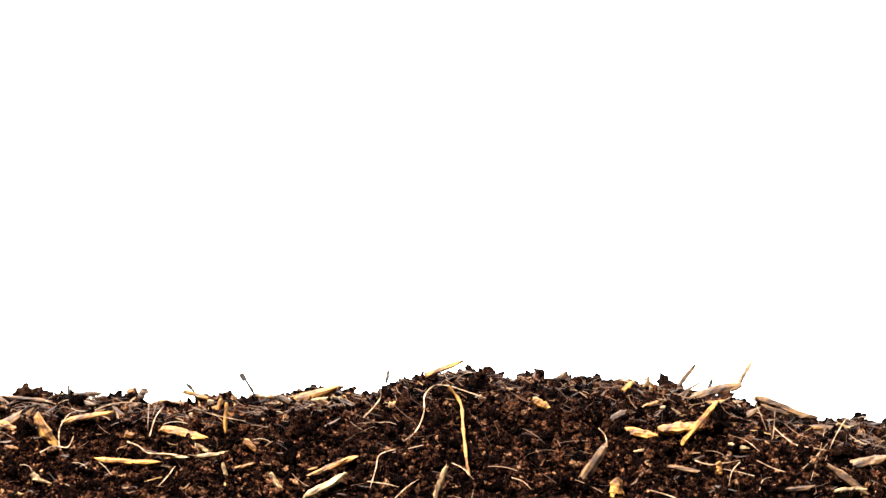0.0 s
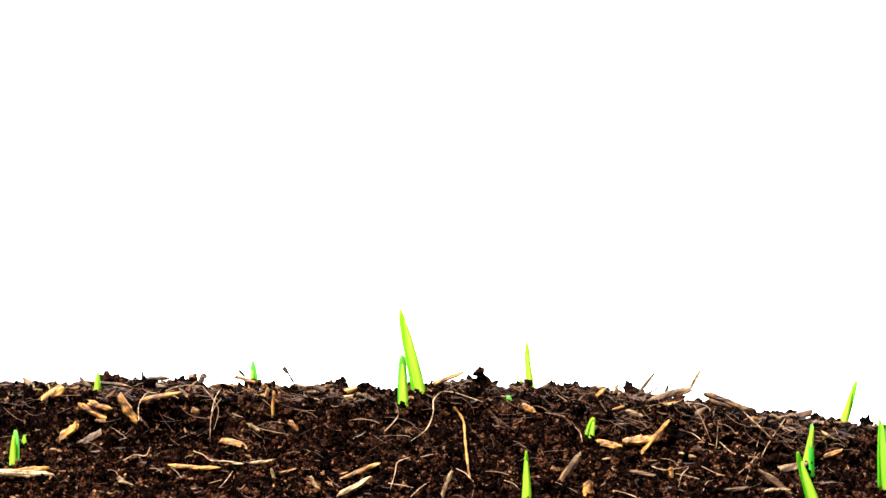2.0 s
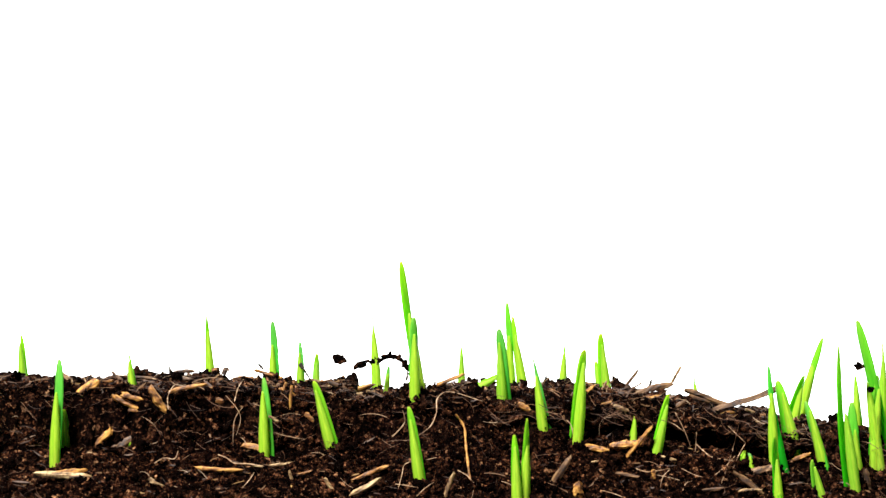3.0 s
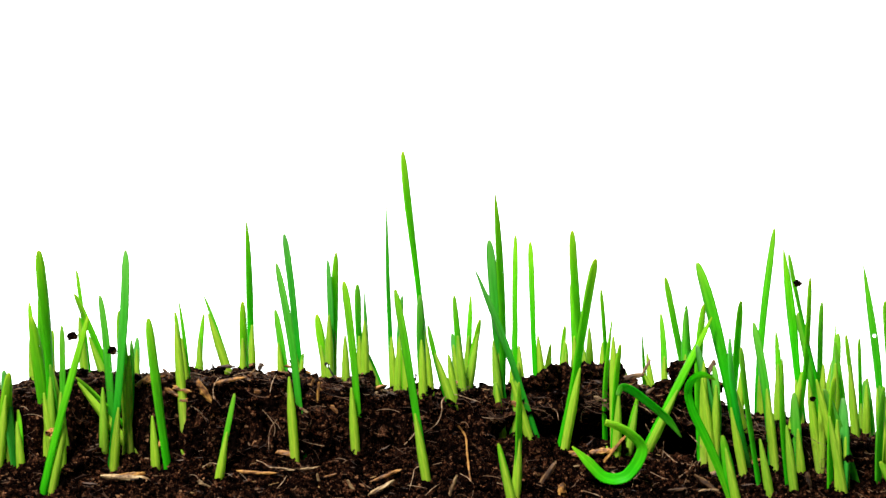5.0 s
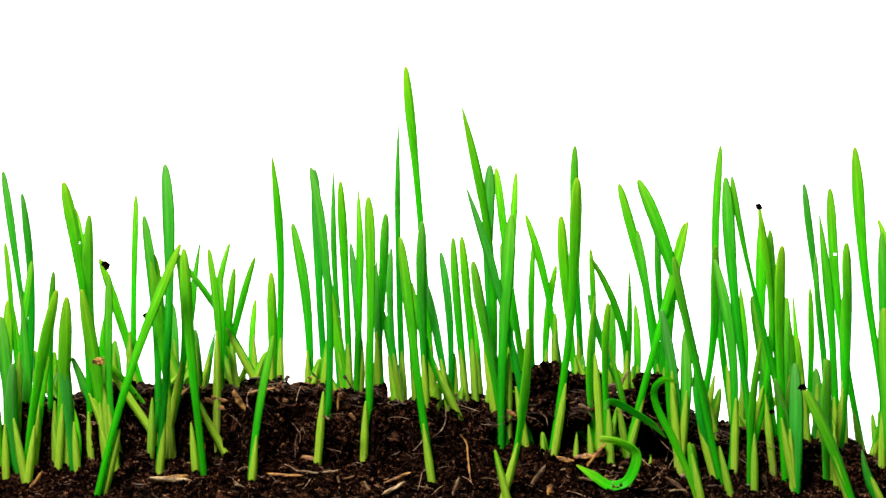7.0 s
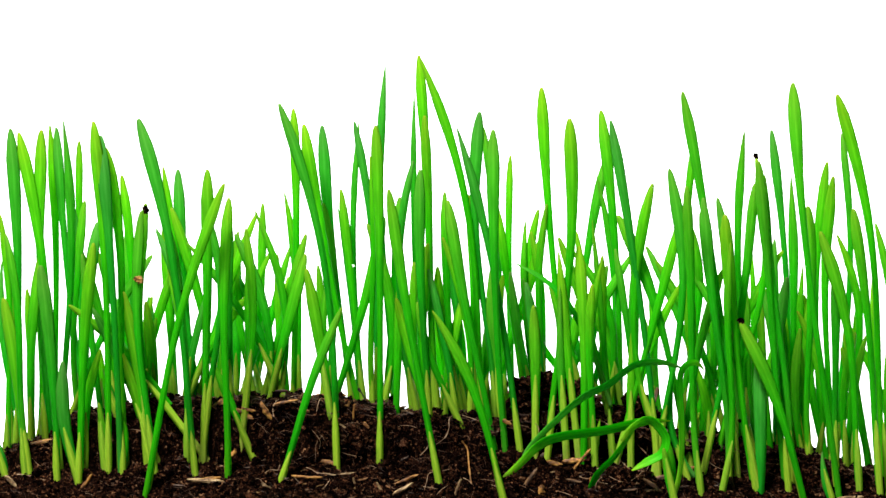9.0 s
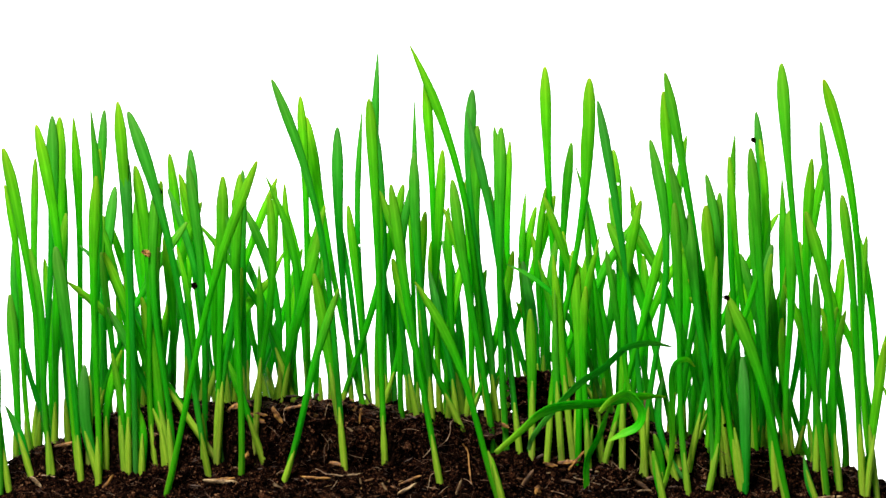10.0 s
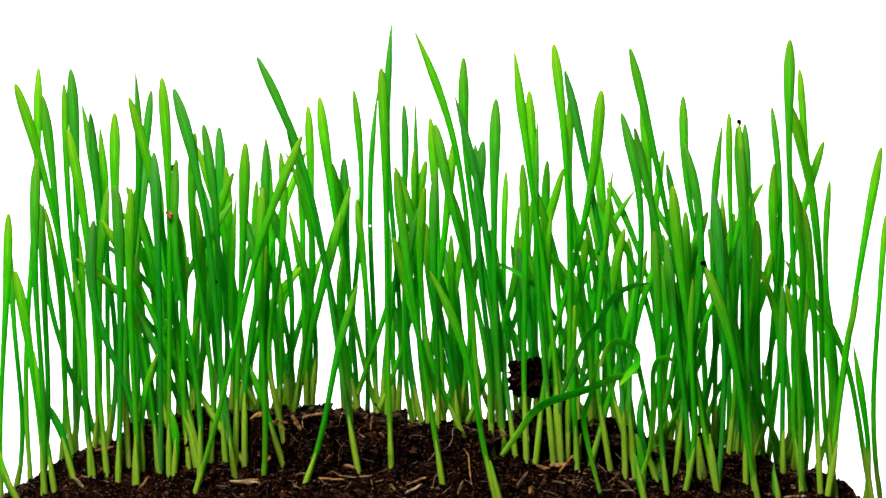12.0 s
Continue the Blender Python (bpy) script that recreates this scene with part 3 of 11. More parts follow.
root(0.26, ((41.6, 1.4, 15.4), (46.5, 12.9, 15.4), (48.4, 7.1, 17.1)), True)
root(0.15, ((33.0, 10.9, 17.9), (33.6, 10.9, 19.8), (35.2, 10.9, 21.3)), True)
root(0.15, ((72.1, 24.0, 15.7), (69.9, 24.0, 12.7), (69.7, 24.0, 11.1)), True)
root(0.21, ((49.3, -23.1, 2.6), (50.8, -15.6, 3.6), (52.2, -16.1, 4.2)))
root(0.21, ((-4.0, -20.6, 7.1), (-2.0, -23.1, 6.3), (-0.3, -25.1, 4.7)))
root(0.26, ((30.2, -24.1, 2.7), (33.1, -24.1, 1.9), (35.0, -25.1, 1.2)))
root(0.16, ((6.3, -23.1, 4.8), (8.2, -24.6, 4.3), (9.6, -25.1, 3.0)))
root(0.21, ((50.0, -13.6, 6.9), (52.8, -15.1, 5.6), (54.7, -16.1, 5.1)))
root(0.42, ((-175.7, -1.1, 6.0), (-168.0, -3.1, 6.6), (-158.4, -10.1, 5.2)))
root(0.34, ((-19.9, -3.6, 13.8), (-16.9, -4.6, 17.3), (-17.4, -5.1, 20.4)))
root(0.25, ((58.0, -3.6, 21.8), (61.1, 3.4, 17.8), (63.8, -3.6, 14.9), (66.5, -4.6, 12.2)))
root(0.22, ((49.7, 0.9, 19.4), (51.7, -0.6, 15.4), (53.2, -2.1, 11.3)))
root(0.22, ((70.5, 2.9, 16.2), (65.2, -4.1, 10.1), (61.6, -11.1, 3.9)))
root(0.21, ((54.7, -2.1, 14.8), (54.3, -2.1, 9.9), (52.5, -9.1, 7.5)))
root(0.21, ((-60.7, -2.6, 23.8), (-57.2, -2.6, 19.0), (-58.2, -2.1, 14.1)))
root(0.22, ((-56.5, -2.6, 21.1), (-58.7, -2.1, 17.6), (-58.7, -6.1, 11.7)))
root(0.21, ((-50.8, -5.6, 15.8), (-46.7, -5.1, 14.3), (-41.2, -5.1, 13.2)))


# ---- grass ----
GROWING = []


def sway(s, long, bend, wave):
    """How far a leaf's midline stands aside, s below its tip."""
    return bend * 4 * s / long * (1 - s / long) + wave * math.sin(2 * math.pi * s / long)


def strip(name, length, wide, stem, bend, yaw, tip, material, rings=24, tube=0.0, coil=0, wave=0.0, bow=0.0, spin=20.0, point=0.55, waist=0.0):
    """A leaf that hangs from its tip at the origin down to -length: wide leaf blade above, round stem below."""
    verts, faces, uvs = [], [], []
    for j in range(rings + 1):
        s = length * (j / rings) ** 1.8
        u = s / length
        grow = min(1, s / tip)
        blade = wide * (0.1 / 1000 / wide + (1 - 0.1 / 1000 / wide) * min(1, (s + 0.0001) / tip) ** point)
        full = min(0.017, length * 0.18)
        low = min(1, max(0, (s - full) / min(0.06, length * 0.45)))
        low = max(low * low * (3 - 2 * low), tube)
        neck = min(1, max(0, (s - 0.014) / 0.03))
        blade *= 1 - waist * neck * neck * (3 - 2 * neck)
        w = (blade * (1 - low) + min(stem, blade + 0.0002) * low) / 2
        thick = 0.00016 + w * 0.85 * low
        fold = w * 0.34 * (1 - low)
        cx, cy = sway(s, length, bend, wave), bow * 4 * u * (1 - u)
        turn = radians(yaw + spin * u - coil * (1 - grow * grow * (3 - 2 * grow)))
        for i in range(8):
            a = i * math.pi / 4
            px, py = w * math.cos(a), thick * math.sin(a) + fold * (abs(math.cos(a)) - 0.5)
            verts.append((cx + px * math.cos(turn) - py * math.sin(turn), cy + px * math.sin(turn) + py * math.cos(turn), -s))
            uvs.append((i / 8 if i < 5 else (8 - i) / 8, u))
    for j in range(rings):
        for i in range(8):
            faces.append((j * 8 + i, j * 8 + (i + 1) % 8, (j + 1) * 8 + (i + 1) % 8, (j + 1) * 8 + i))
    faces += [tuple(range(7, -1, -1)), tuple(rings * 8 + i for i in range(8))]
    me = mesh_of(name, verts, faces, material)
    layer = me.uv_layers.new(name="along")
    for loop in me.loops:
        layer.data[loop.index].uv = uvs[loop.vertex_index]
    return me


def sprout(x, y, z, rows, wide=3.6, bend=0, yaw=20, sheath=16, furl=45, soft=""):
    """A grass shoot at x, y, z (millimetres). rows: seconds, the tip's offset across and up, its lean in degrees, the height that shows."""
    thing = new("grass_shoot")
    thing.location = (x / 1000, y / 1000, z / 1000)
    long = max(math.hypot(r[1], r[2]) for r in rows) + 14
    tagged(thing, soft or ("tall bright green blade of young grass growing from soil" if long > 90 else "short pale green grass shoot in the soil"),
           "grass", "grass shoots")
    own = random.Random(round(x * 10) * 4001 + round(y * 10))
    wide *= own.uniform(0.98, 1.3) * (1 if furl else 1.2)
    furl *= 0.9
    wave = own.gauss(0, 0.011) * long if long > 60 else 0
    tip = own.uniform(0.009, 0.014) if own.random() < 0.8 else own.uniform(0.018, 0.03)
    leaf = held("leaf", strip("leaf", long / 1000, wide / 1000, 0.0024, bend / 1000, yaw, min(tip, long / 4000), LEAF, coil=furl * 0.3, wave=wave / 1000,
                              bow=own.gauss(0, 0.02) * long / 1000, spin=own.uniform(-35, 60), point=0.42 + max(0, tip - 0.014) * 22, waist=own.uniform(0.1, 0.34)), thing)
    sheath *= 1.9
    cover = held("sheath", strip("sheath", (sheath + 26) / 1000, 0.0026, 0.0027, 0, yaw, 0.012, SHEATH, 12, 0.85, point=0.6), thing, "pale green sheath")
    turned, low = [], []
    for t, dx, dz, lean, tall in rows:
        twist = furl * mix_at(t, ((0, 1), (4.5, 1), (5.5, 0.88), (7, 0.58), (9, 0.05), (10, 0), (12, 0)))
        shown = math.cos(radians(twist))
        aside = math.sin(radians(twist)) * sway(tall, long, bend, wave)
        if tall > 8:
            lean += math.degrees(math.atan2(wave * shown * math.sin(2 * math.pi * tall / long), tall))
        home = Matrix.Translation((dx / 1000, 0, dz / 1000)) @ pose(0, 0, 0, 0, lean, 0)
        turned.append((t, Matrix.Translation((0, -aside / 1000, 0)) @ home @ pose(0, 0, 0, 0, 0, twist)))
        s = max(0.6, tall - min(tall * 0.8, sheath))
        foot = max(s + 5, tall)
        top, base = (home @ Vector((shown * sway(v, long, bend, wave) / 1000, 0, -v / 1000)) for v in (s, foot))
        slant = math.degrees(math.atan2(top.x - base.x, top.z - base.z))
        low.append((t, Matrix.Translation(top + Vector((0, -0.0016, 0))) @ pose(0, 0, 0, 0, slant, 0)))
    GROWING.append((leaf, turned))
    GROWING.append((cover, low))
    return thing


def ribbon(name, points, wide, label, shoot="sheath", turn=25):
    """A curled leaf along points (millimetres, in the view's plane from its root to its tip), about its own origin."""
    pts = [Vector((p[0], p[2] if len(p) > 2 else 0, p[1])) / 1000 for p in points]
    fine = []
    for i in range(len(pts) - 1):
        a, b, c, d = pts[max(i - 1, 0)], pts[i], pts[i + 1], pts[min(i + 2, len(pts) - 1)]
        for k in range(8):
            u = k / 8
            fine.append(0.5 * (2 * b + (c - a) * u + (2 * a - 5 * b + 4 * c - d) * u ** 2 + (3 * b - a - 3 * c + d) * u ** 3))
    fine.append(pts[-1])
    n = len(fine)
    verts, faces, uvs = [], [], []
    for i, p in enumerate(fine):
        u = i / (n - 1)
        way = (fine[min(i + 1, n - 1)] - fine[max(i - 1, 0)]).normalized()
        flat = Matrix.Rotation(radians(turn + 20 * u), 3, way) @ way.cross(Vector((0, 1, 0))).normalized()
        face = way.cross(flat)
        w = wide / 2000 * min(1, 0.55 + u * 1.2, 0.12 + 5 * (1 - u))
        thick = w * max(0.12, 0.8 - 2.2 * u)
        for k in range(8):
            a = k * math.pi / 4
            verts.append(p + flat * w * math.cos(a) + face * (thick * math.sin(a) + w * 0.3 * math.cos(a) ** 2))
            uvs.append((k / 8 if k < 5 else (8 - k) / 8, 1 - u))
    for i in range(n - 1):
        for k in range(8):
            faces.append((i * 8 + k, i * 8 + (k + 1) % 8, (i + 1) * 8 + (k + 1) % 8, (i + 1) * 8 + k))
    faces += [tuple(range(7, -1, -1)), tuple((n - 1) * 8 + k for k in range(8))]
    me = mesh_of(name, verts, faces, LEAF)
    layer = me.uv_layers.new(name="along")
    for loop in me.loops:
        layer.data[loop.index].uv = uvs[loop.vertex_index]
    return tagged(new(name, me), label, "grass", "grass shoots")


def drop(radius, rows):
    """A bead of water on a leaf."""
    bm = bmesh.new()
    bmesh.ops.create_uvsphere(bm, u_segments=16, v_segments=10, radius=radius / 1000)
    for v in bm.verts:
        v.co.z *= 1.15 if v.co.z < 0 else 1
    me = bpy.data.meshes.new("water_drop")
    bm.to_mesh(me)
    bm.free()
    me.polygons.foreach_set("use_smooth", [True] * len(me.polygons))
    me.materials.append(WATER)
    ob = tagged(new("water_drop", me), "clear bead of water hanging on a grass blade", "water drop", "water drops")
    GROWING.append((ob, [(t, pose(x / 1000, y / 1000, z / 1000)) for t, x, y, z in rows]))


def clod(name, radius, seed, label, rows, material=None):
    """A lump of soil that the shoots carry up; rows: seconds, x, y, z (millimetres), turn."""
    bm = bmesh.new()
    bmesh.ops.create_icosphere(bm, subdivisions=5 if radius > 3 else 3, radius=1)
    for v in bm.verts:
        p, k = v.co.copy(), Vector((seed, 0, 0))
        n = 0.55 * noise.noise(p * 1.5 + k) + 0.4 * noise.noise(p * 3.3 + k) + 0.26 * noise.noise(p * 7 + k) + 0.15 * noise.noise(p * 15 + k)
        v.co *= (1 + n) * radius / 1000
        v.co.x *= 1.2
    me = bpy.data.meshes.new(name)
    bm.to_mesh(me)
    bm.free()
    me.materials.append(material or SOIL)
    ob = tagged(new(name, me), label, "soil clod", "lifted clods")
    GROWING.append((ob, [(t, pose(x / 1000, y / 1000, z / 1000, 0, turn, 0)) for t, x, y, z, turn in rows]))


def thread(points, rows, size=1.0):
    """A root thread hung with crumbs of soil, pushed up in an arch."""
    rng = np.random.default_rng(71)
    spots = []
    for a, b in zip(points, points[1:]):
        for k in range(16):
            u = (k + rng.uniform(0, 1)) / 16
            r = rng.uniform(0.18, 0.36) if rng.random() < 0.6 else rng.uniform(0.36, 0.75)
            spots.append((a[0] + (b[0] - a[0]) * u + rng.normal(0, 0.25 * size), rng.normal(0, 0.3 * size), a[2] + (b[2] - a[2]) * u + rng.normal(0, 0.3 * size), r * size ** 0.7))
    ob = new("crumb_thread", crumbs_mesh("crumb_thread", spots, rng))
    tagged(ob, "lacy thread of black soil crumbs arched above the ridge", "soil", "lifted clods")
    GROWING.append((ob, rows))


def branch(length, wide, rows):
    """A bark-covered splinter that the rising crust tips up; rows: seconds, x, y, z (millimetres), slope."""
    ob = new("bark_splinter", chip_mesh("bark_splinter", length / 1000, wide / 1000, wide / 1000 * 0.6, 41, BARK))
    tagged(ob, "long weathered splinter of bark on the soil ridge", "wood chip", "chips in the soil")
    GROWING.append((ob, [(t, pose(x / 1000, y / 1000, z / 1000, 0, -slope, 0)) for t, x, y, z, slope in rows]))


# the shoots, one by one
sprout(-12.8, 17.0, 26.9, ((0, 1.658, -27.16, -11.88, 0), (0.9, 0.6218, -13.43, -11.88, 0), (1.5, -1.252, 5.046, -11.66, 12.44), (2.5, -5.33, 19.54, -12.49, 25.24), (3, -5.28, 29.51, -8.14, 34.13), (5, -7.85, 71.81, -6.27, 73.37), (5.5, -9.658, 83.17, -6.648, 84.09), (6, -7.2, 92.98, -4.52, 93.53), (6.5, -6.59, 104.26, -3.55, 104.65), (7, -9.916, 115, -4.767, 115.5), (9, -7.857, 137.2, -2.523, 137.4), (10.5, -6.228, 137.3, -2.522, 137.4), (12, -6.228, 137.3, -2.522, 137.4)), 4.1, yaw=2, furl=66, sheath=11, bend=0.5)
sprout(14.0, 49.6, 22.3, ((0, 0.3192, -28.1, -2.314, 0), (0.9, 0.1197, -14.29, -2.314, 0), (1.5, 0.789, 1.889, -2.374, 10), (2.5, -2.399, 13.21, -7.078, 19.02), (3, -3.04, 19.16, -8.19, 23.97), (5, -0.52, 51.69, -2.16, 52.99), (5.5, -0.03109, 59.95, -0.6002, 60.36), (6, 0.56, 67.93, -0.23, 68.21), (6.5, 1.2, 75.81, 0.17, 75.96), (7, 1.495, 84.54, 0.3165, 84.55), (9, 1.071, 104.8, -0.3067, 104.8), (9.5, 1.87, 112.94, 0.34, 112.95), (10.5, 1.519, 119.1, 0.7043, 119.1), (12, 1.519, 119.1, 0.7043, 119.1)), 2.4, yaw=-1, furl=-63, sheath=10)
sprout(-86.0, 13.5, 32.8, ((0, -0.3433, -36.54, 2.876, 0), (1.29, -0.1287, -20.62, 2.876, 0), (1.5, -0.3419, -11.88, 2.872, 2.973), (2.5, -0.2666, -4.271, -1.683, 6.118), (3, -0.5229, 0.3198, -5.23, 8.864), (5, -0.53, 21.81, -3.37, 24.11), (5.5, 0.1128, 24.31, -1.22, 25.05), (6, 0.15, 26.39, -0.52, 26.88), (6.5, 0.75, 33.58, 1.14, 33.84), (7, 0.8113, 41.46, 1.855, 41.47), (9, 0.279, 53.59, 1.539, 53.59), (10.5, 0.3088, 59.33, 1.246, 59.34), (12, 0.3321, 63.8, 1.017, 63.8)), 3.2, yaw=-1, furl=-64, sheath=7, bend=1.4)
sprout(-51.5, 50.2, 24.6, ((0, -0.0006934, -34.81, -0.2027, 0), (0.9, -0.00026, -20.47, -0.2027, 0), (1.5, -2.172, -4.912, -0.5783, 8.81), (2.5, -1.59, 7.47, -2.56, 16.96), (3, -1.41, 15.63, -1.76, 23.41), (5, -6.28, 49.73, -6.34, 52.2), (5.5, -5.605, 58.59, -5.286, 59.52), (6, -3.22, 66.57, -3.09, 67.11), (6.5, -3.65, 76.02, -3.22, 76.34), (7, -3.627, 83.27, -3.077, 83.35), (9, -7.476, 114.3, -6.411, 114.5), (9.5, -6.78, 115.23, -5.28, 115.41), (10, -4.35, 121.38, -3.21, 121.47), (10.5, -7.5, 109.6, -4.301, 109.9), (11, -5.77, 115.58, -3.2, 115.76), (11.5, -6.67, 116.6, -3.54, 116.81), (12, -7.057, 122.7, -3.494, 122.9)), 4.0, yaw=-5, furl=-64, sheath=9, bend=-1.2)
sprout(10.0, -25.0, 1.8, ((0, 0.0007384, -18, 0.7489, 0), (1.13, 0.0002769, -5, 0.7489, 0), (1.5, 0.3566, 5.165, 1.27, 5.177), (2.5, 1.68, 11.63, 5.72, 11.75), (3, 2.258, 18.23, 4.817, 18.37), (5, 2.29, 31.51, 4.25, 31.59), (5.5, 5.427, 40, 8.485, 40.36), (7, 7.329, 53.06, 11.36, 53.56), (9, -25.27, 66.55, -18.09, 71.19), (10.5, -33.28, 87.96, -19.62, 94.05), (12, -29.1, 94.99, -15.4, 99.34)), 3.8, yaw=1, furl=65, sheath=9, bend=3.6)
sprout(86.0, 44.0, 18.6, ((0, -0.5539, -28.53, 3.582, 0), (0.91, -0.2077, -14.68, 3.582, 0), (1.5, 6.198, -2.866, 2.931, 8.327), (2.5, 7.16, 9.75, 23.47, 17.21), (3, 6.13, 17.53, 13.93, 23.19), (5, 6.16, 57.47, 2.47, 59.15), (5.5, 7.537, 68.12, 0.7936, 68.95), (6, 6.78, 77.48, 0.36, 78.16), (6.5, 4.42, 87.24, -1.33, 87.61), (7, 0.5382, 97.38, -4.025, 97.38), (9, 1.465, 117.3, -1.763, 117.3), (9.5, 2.99, 115.77, -0.46, 115.79), (10, 2.3, 123.63, -0.3, 123.63), (10.5, 2.16, 132.2, 0.1028, 132.2), (11, 0.7, 139.27, -0.39, 139.26), (11.5, -2.71, 145.5, -1.59, 145.52), (12, 1.105, 132.2, 0.1028, 132.2)), 3.1, yaw=-1, furl=-66, sheath=11, bend=-2.5)
sprout(72.8, -14.0, -0.1, ((0, 2.236, -18, -13.93, 0), (1.1, 0.8384, -5, -13.93, 0), (1.5, -1.776, 5.287, -12.25, 5.577), (2.5, -2.29, 11.95, -4.04, 12.17), (3, -0.93, 14.88, 2.68, 14.91), (5.5, -2.148, 16.46, -4.191, 16.6), (7, -1.816, 17.16, 4.162, 17.25), (9, -2.393, 22.17, 3.431, 22.3), (10.5, -2.649, 24.54, 2.206, 24.69), (12, -2.849, 26.39, 1.237, 26.54)), 3.0, yaw=4, furl=63, sheath=5, bend=3.8)
sprout(-15.5, 2.5, 28.2, ((0, 0.5584, -30.67, -3.958, 0), (1, 0.2094, -16.4, -3.958, 0), (1.5, -0.7205, -3.186, -3.903, 6.985), (2.5, 0.07646, 6.263, -1.553, 13.36), (3, 0.87, 14.57, -0.6, 20.41), (5, 0.15, 28.35, -1.7, 29.92), (5.5, -0.8774, 37.18, -3.448, 37.69), (6.5, -2.27, 54.21, -2.98, 54.42), (7, -1.498, 61.22, -1.238, 61.23), (9, -4.527, 92.15, -2.131, 92.26), (9.5, -6.23, 98.88, -2.99, 99.08), (10, -8.17, 105.74, -4.01, 106.03), (10.5, -11.52, 112.1, -5.805, 112.6), (11, -14.39, 117.65, -6.9, 118.6), (12, -1.266, 111.4, -0.5907, 111.5)), 3.9, yaw=2, furl=61, sheath=9)
sprout(-102.5, -8.5, 9.9, ((0, -0.6951, -18, 5.462, 0), (1.5, -0.2607, -5, 5.462, 0), (2.5, 1.68, 14.6, 3.21, 14.7), (3, 1.46, 22.96, 3.15, 23.0), (5, 2.67, 59.82, 4.18, 59.89), (5.5, -0.8794, 69.04, 0.7508, 69.05), (6, -5.09, 77.58, -2.3, 77.75), (6.5, -2.01, 87.74, 0.03, 87.83), (7, 1.154, 98.36, 2.416, 98.37), (9, -21.57, 129, -7.9, 130.8), (9.5, -27.91, 134.28, -10.06, 137.26), (10, -32.65, 139.82, -11.53, 143.67), (10.5, -36.78, 144.3, -12.85, 148.9), (11.5, -33.37, 157.68, -11.06, 161.25), (12, -27.47, 165.8, -8.608, 168)), 4.3, yaw=-3, furl=-64, sheath=8, bend=3.6)
sprout(-67.6, 46.9, 29.9, ((0, 0.4236, -37.78, -2.725, 0), (1.5, 0.1589, -20.83, -2.725, 0), (2.5, -2.19, 4.76, -4.67, 16.05), (3, -2.29, 11.95, -1.86, 21.19), (5, -1.43, 48.43, -0.75, 50.91), (5.5, -3.267, 57.72, -3.056, 58.61), (6, -4.38, 65.5, -3.81, 66.18), (6.5, -2.89, 74.48, -2.3, 74.82), (7, -2.324, 82.8, -1.515, 82.83), (9, -6.025, 82.69, -3.383, 82.91), (10.5, -12.77, 89.84, -7.539, 90.74), (12, -16.29, 94.05, -6.59, 95.45)), 3.9, yaw=0, furl=67, sheath=10, bend=1.5)
sprout(-41.0, 31.4, 29.5, ((0, -0.002121, -34.81, 0.2381, 0), (1.81, -0.0007955, -17.2, 0.2381, 0), (2.5, -3.023, -0.2469, 0.7012, 9.654), (3, -3.62, 5.99, -0.55, 14.19), (5, -2.67, 37.03, -0.25, 39.28), (5.5, -1.043, 45.63, 1.934, 46.31), (7, -0.9185, 52.67, -1.933, 52.68), (9, -4.613, 110.1, -4.207, 110.2), (9.5, -1.86, 115.86, -2.64, 115.92), (10.5, 2.765, 125.7, 0.05291, 125.7), (11.5, 10.37, 133.51, 4.1, 133.96), (12, 10.14, 141.3, 4.306, 141.7)), 3.1, yaw=-1, furl=-66, sheath=12, bend=1.5)
sprout(-41.7, 36.3, 28.4, ((0, 0.1473, -34.81, -1.197, 0), (1.95, 0.05524, -16.63, -1.197, 0), (2.5, 1.091, -1.819, -1.402, 7.674), (3, 1.36, 3.79, -0.15, 11.62), (5, 0.54, 40.3, 1.12, 42.42), (5.5, -2.995, 50.23, -2.772, 50.99), (6, -2.01, 56.18, -1.68, 56.67), (6.5, -3.26, 65.89, -2.62, 66.2), (7, -3.873, 75.19, -3.012, 75.29), (9, -9.319, 85.11, -6.464, 85.62), (10.5, -9.188, 85.13, -6.464, 85.62), (12, -10.77, 99.79, -6.308, 100.4)), 3.8, yaw=3, furl=61, sheath=10, bend=-0.6)
sprout(-51.0, -5.0, 12.9, ((0, -0.1465, -18, 2.04, 0), (1.97, -0.05494, -5, 2.04, 0), (2.5, 0.01, 7.42, 2.68, 7.42), (3, -0.51, 15.22, 2.81, 15.24), (5, -6.05, 53.07, -2.38, 53.42), (5.5, -6.516, 63.17, -2.702, 63.5), (6, -5.75, 73.22, -1.5, 73.49), (6.5, -5.18, 84.27, -0.32, 84.48), (7, -2.812, 94.5, 2.047, 94.55), (9, -21.28, 131.8, -6.504, 133.5), (9.5, -25.89, 140.5, -8.12, 142.9), (10, -28.25, 149.63, -8.82, 152.31), (10.5, -31.79, 157.4, -10.06, 160.6), (11, -36.5, 164.7, -11.34, 168.74), (11.5, -40.18, 170.68, -12.37, 175.37), (12, -43.24, 176.9, -13.19, 182.1)), 4.0, yaw=-2, furl=-62, sheath=11, bend=7.3)
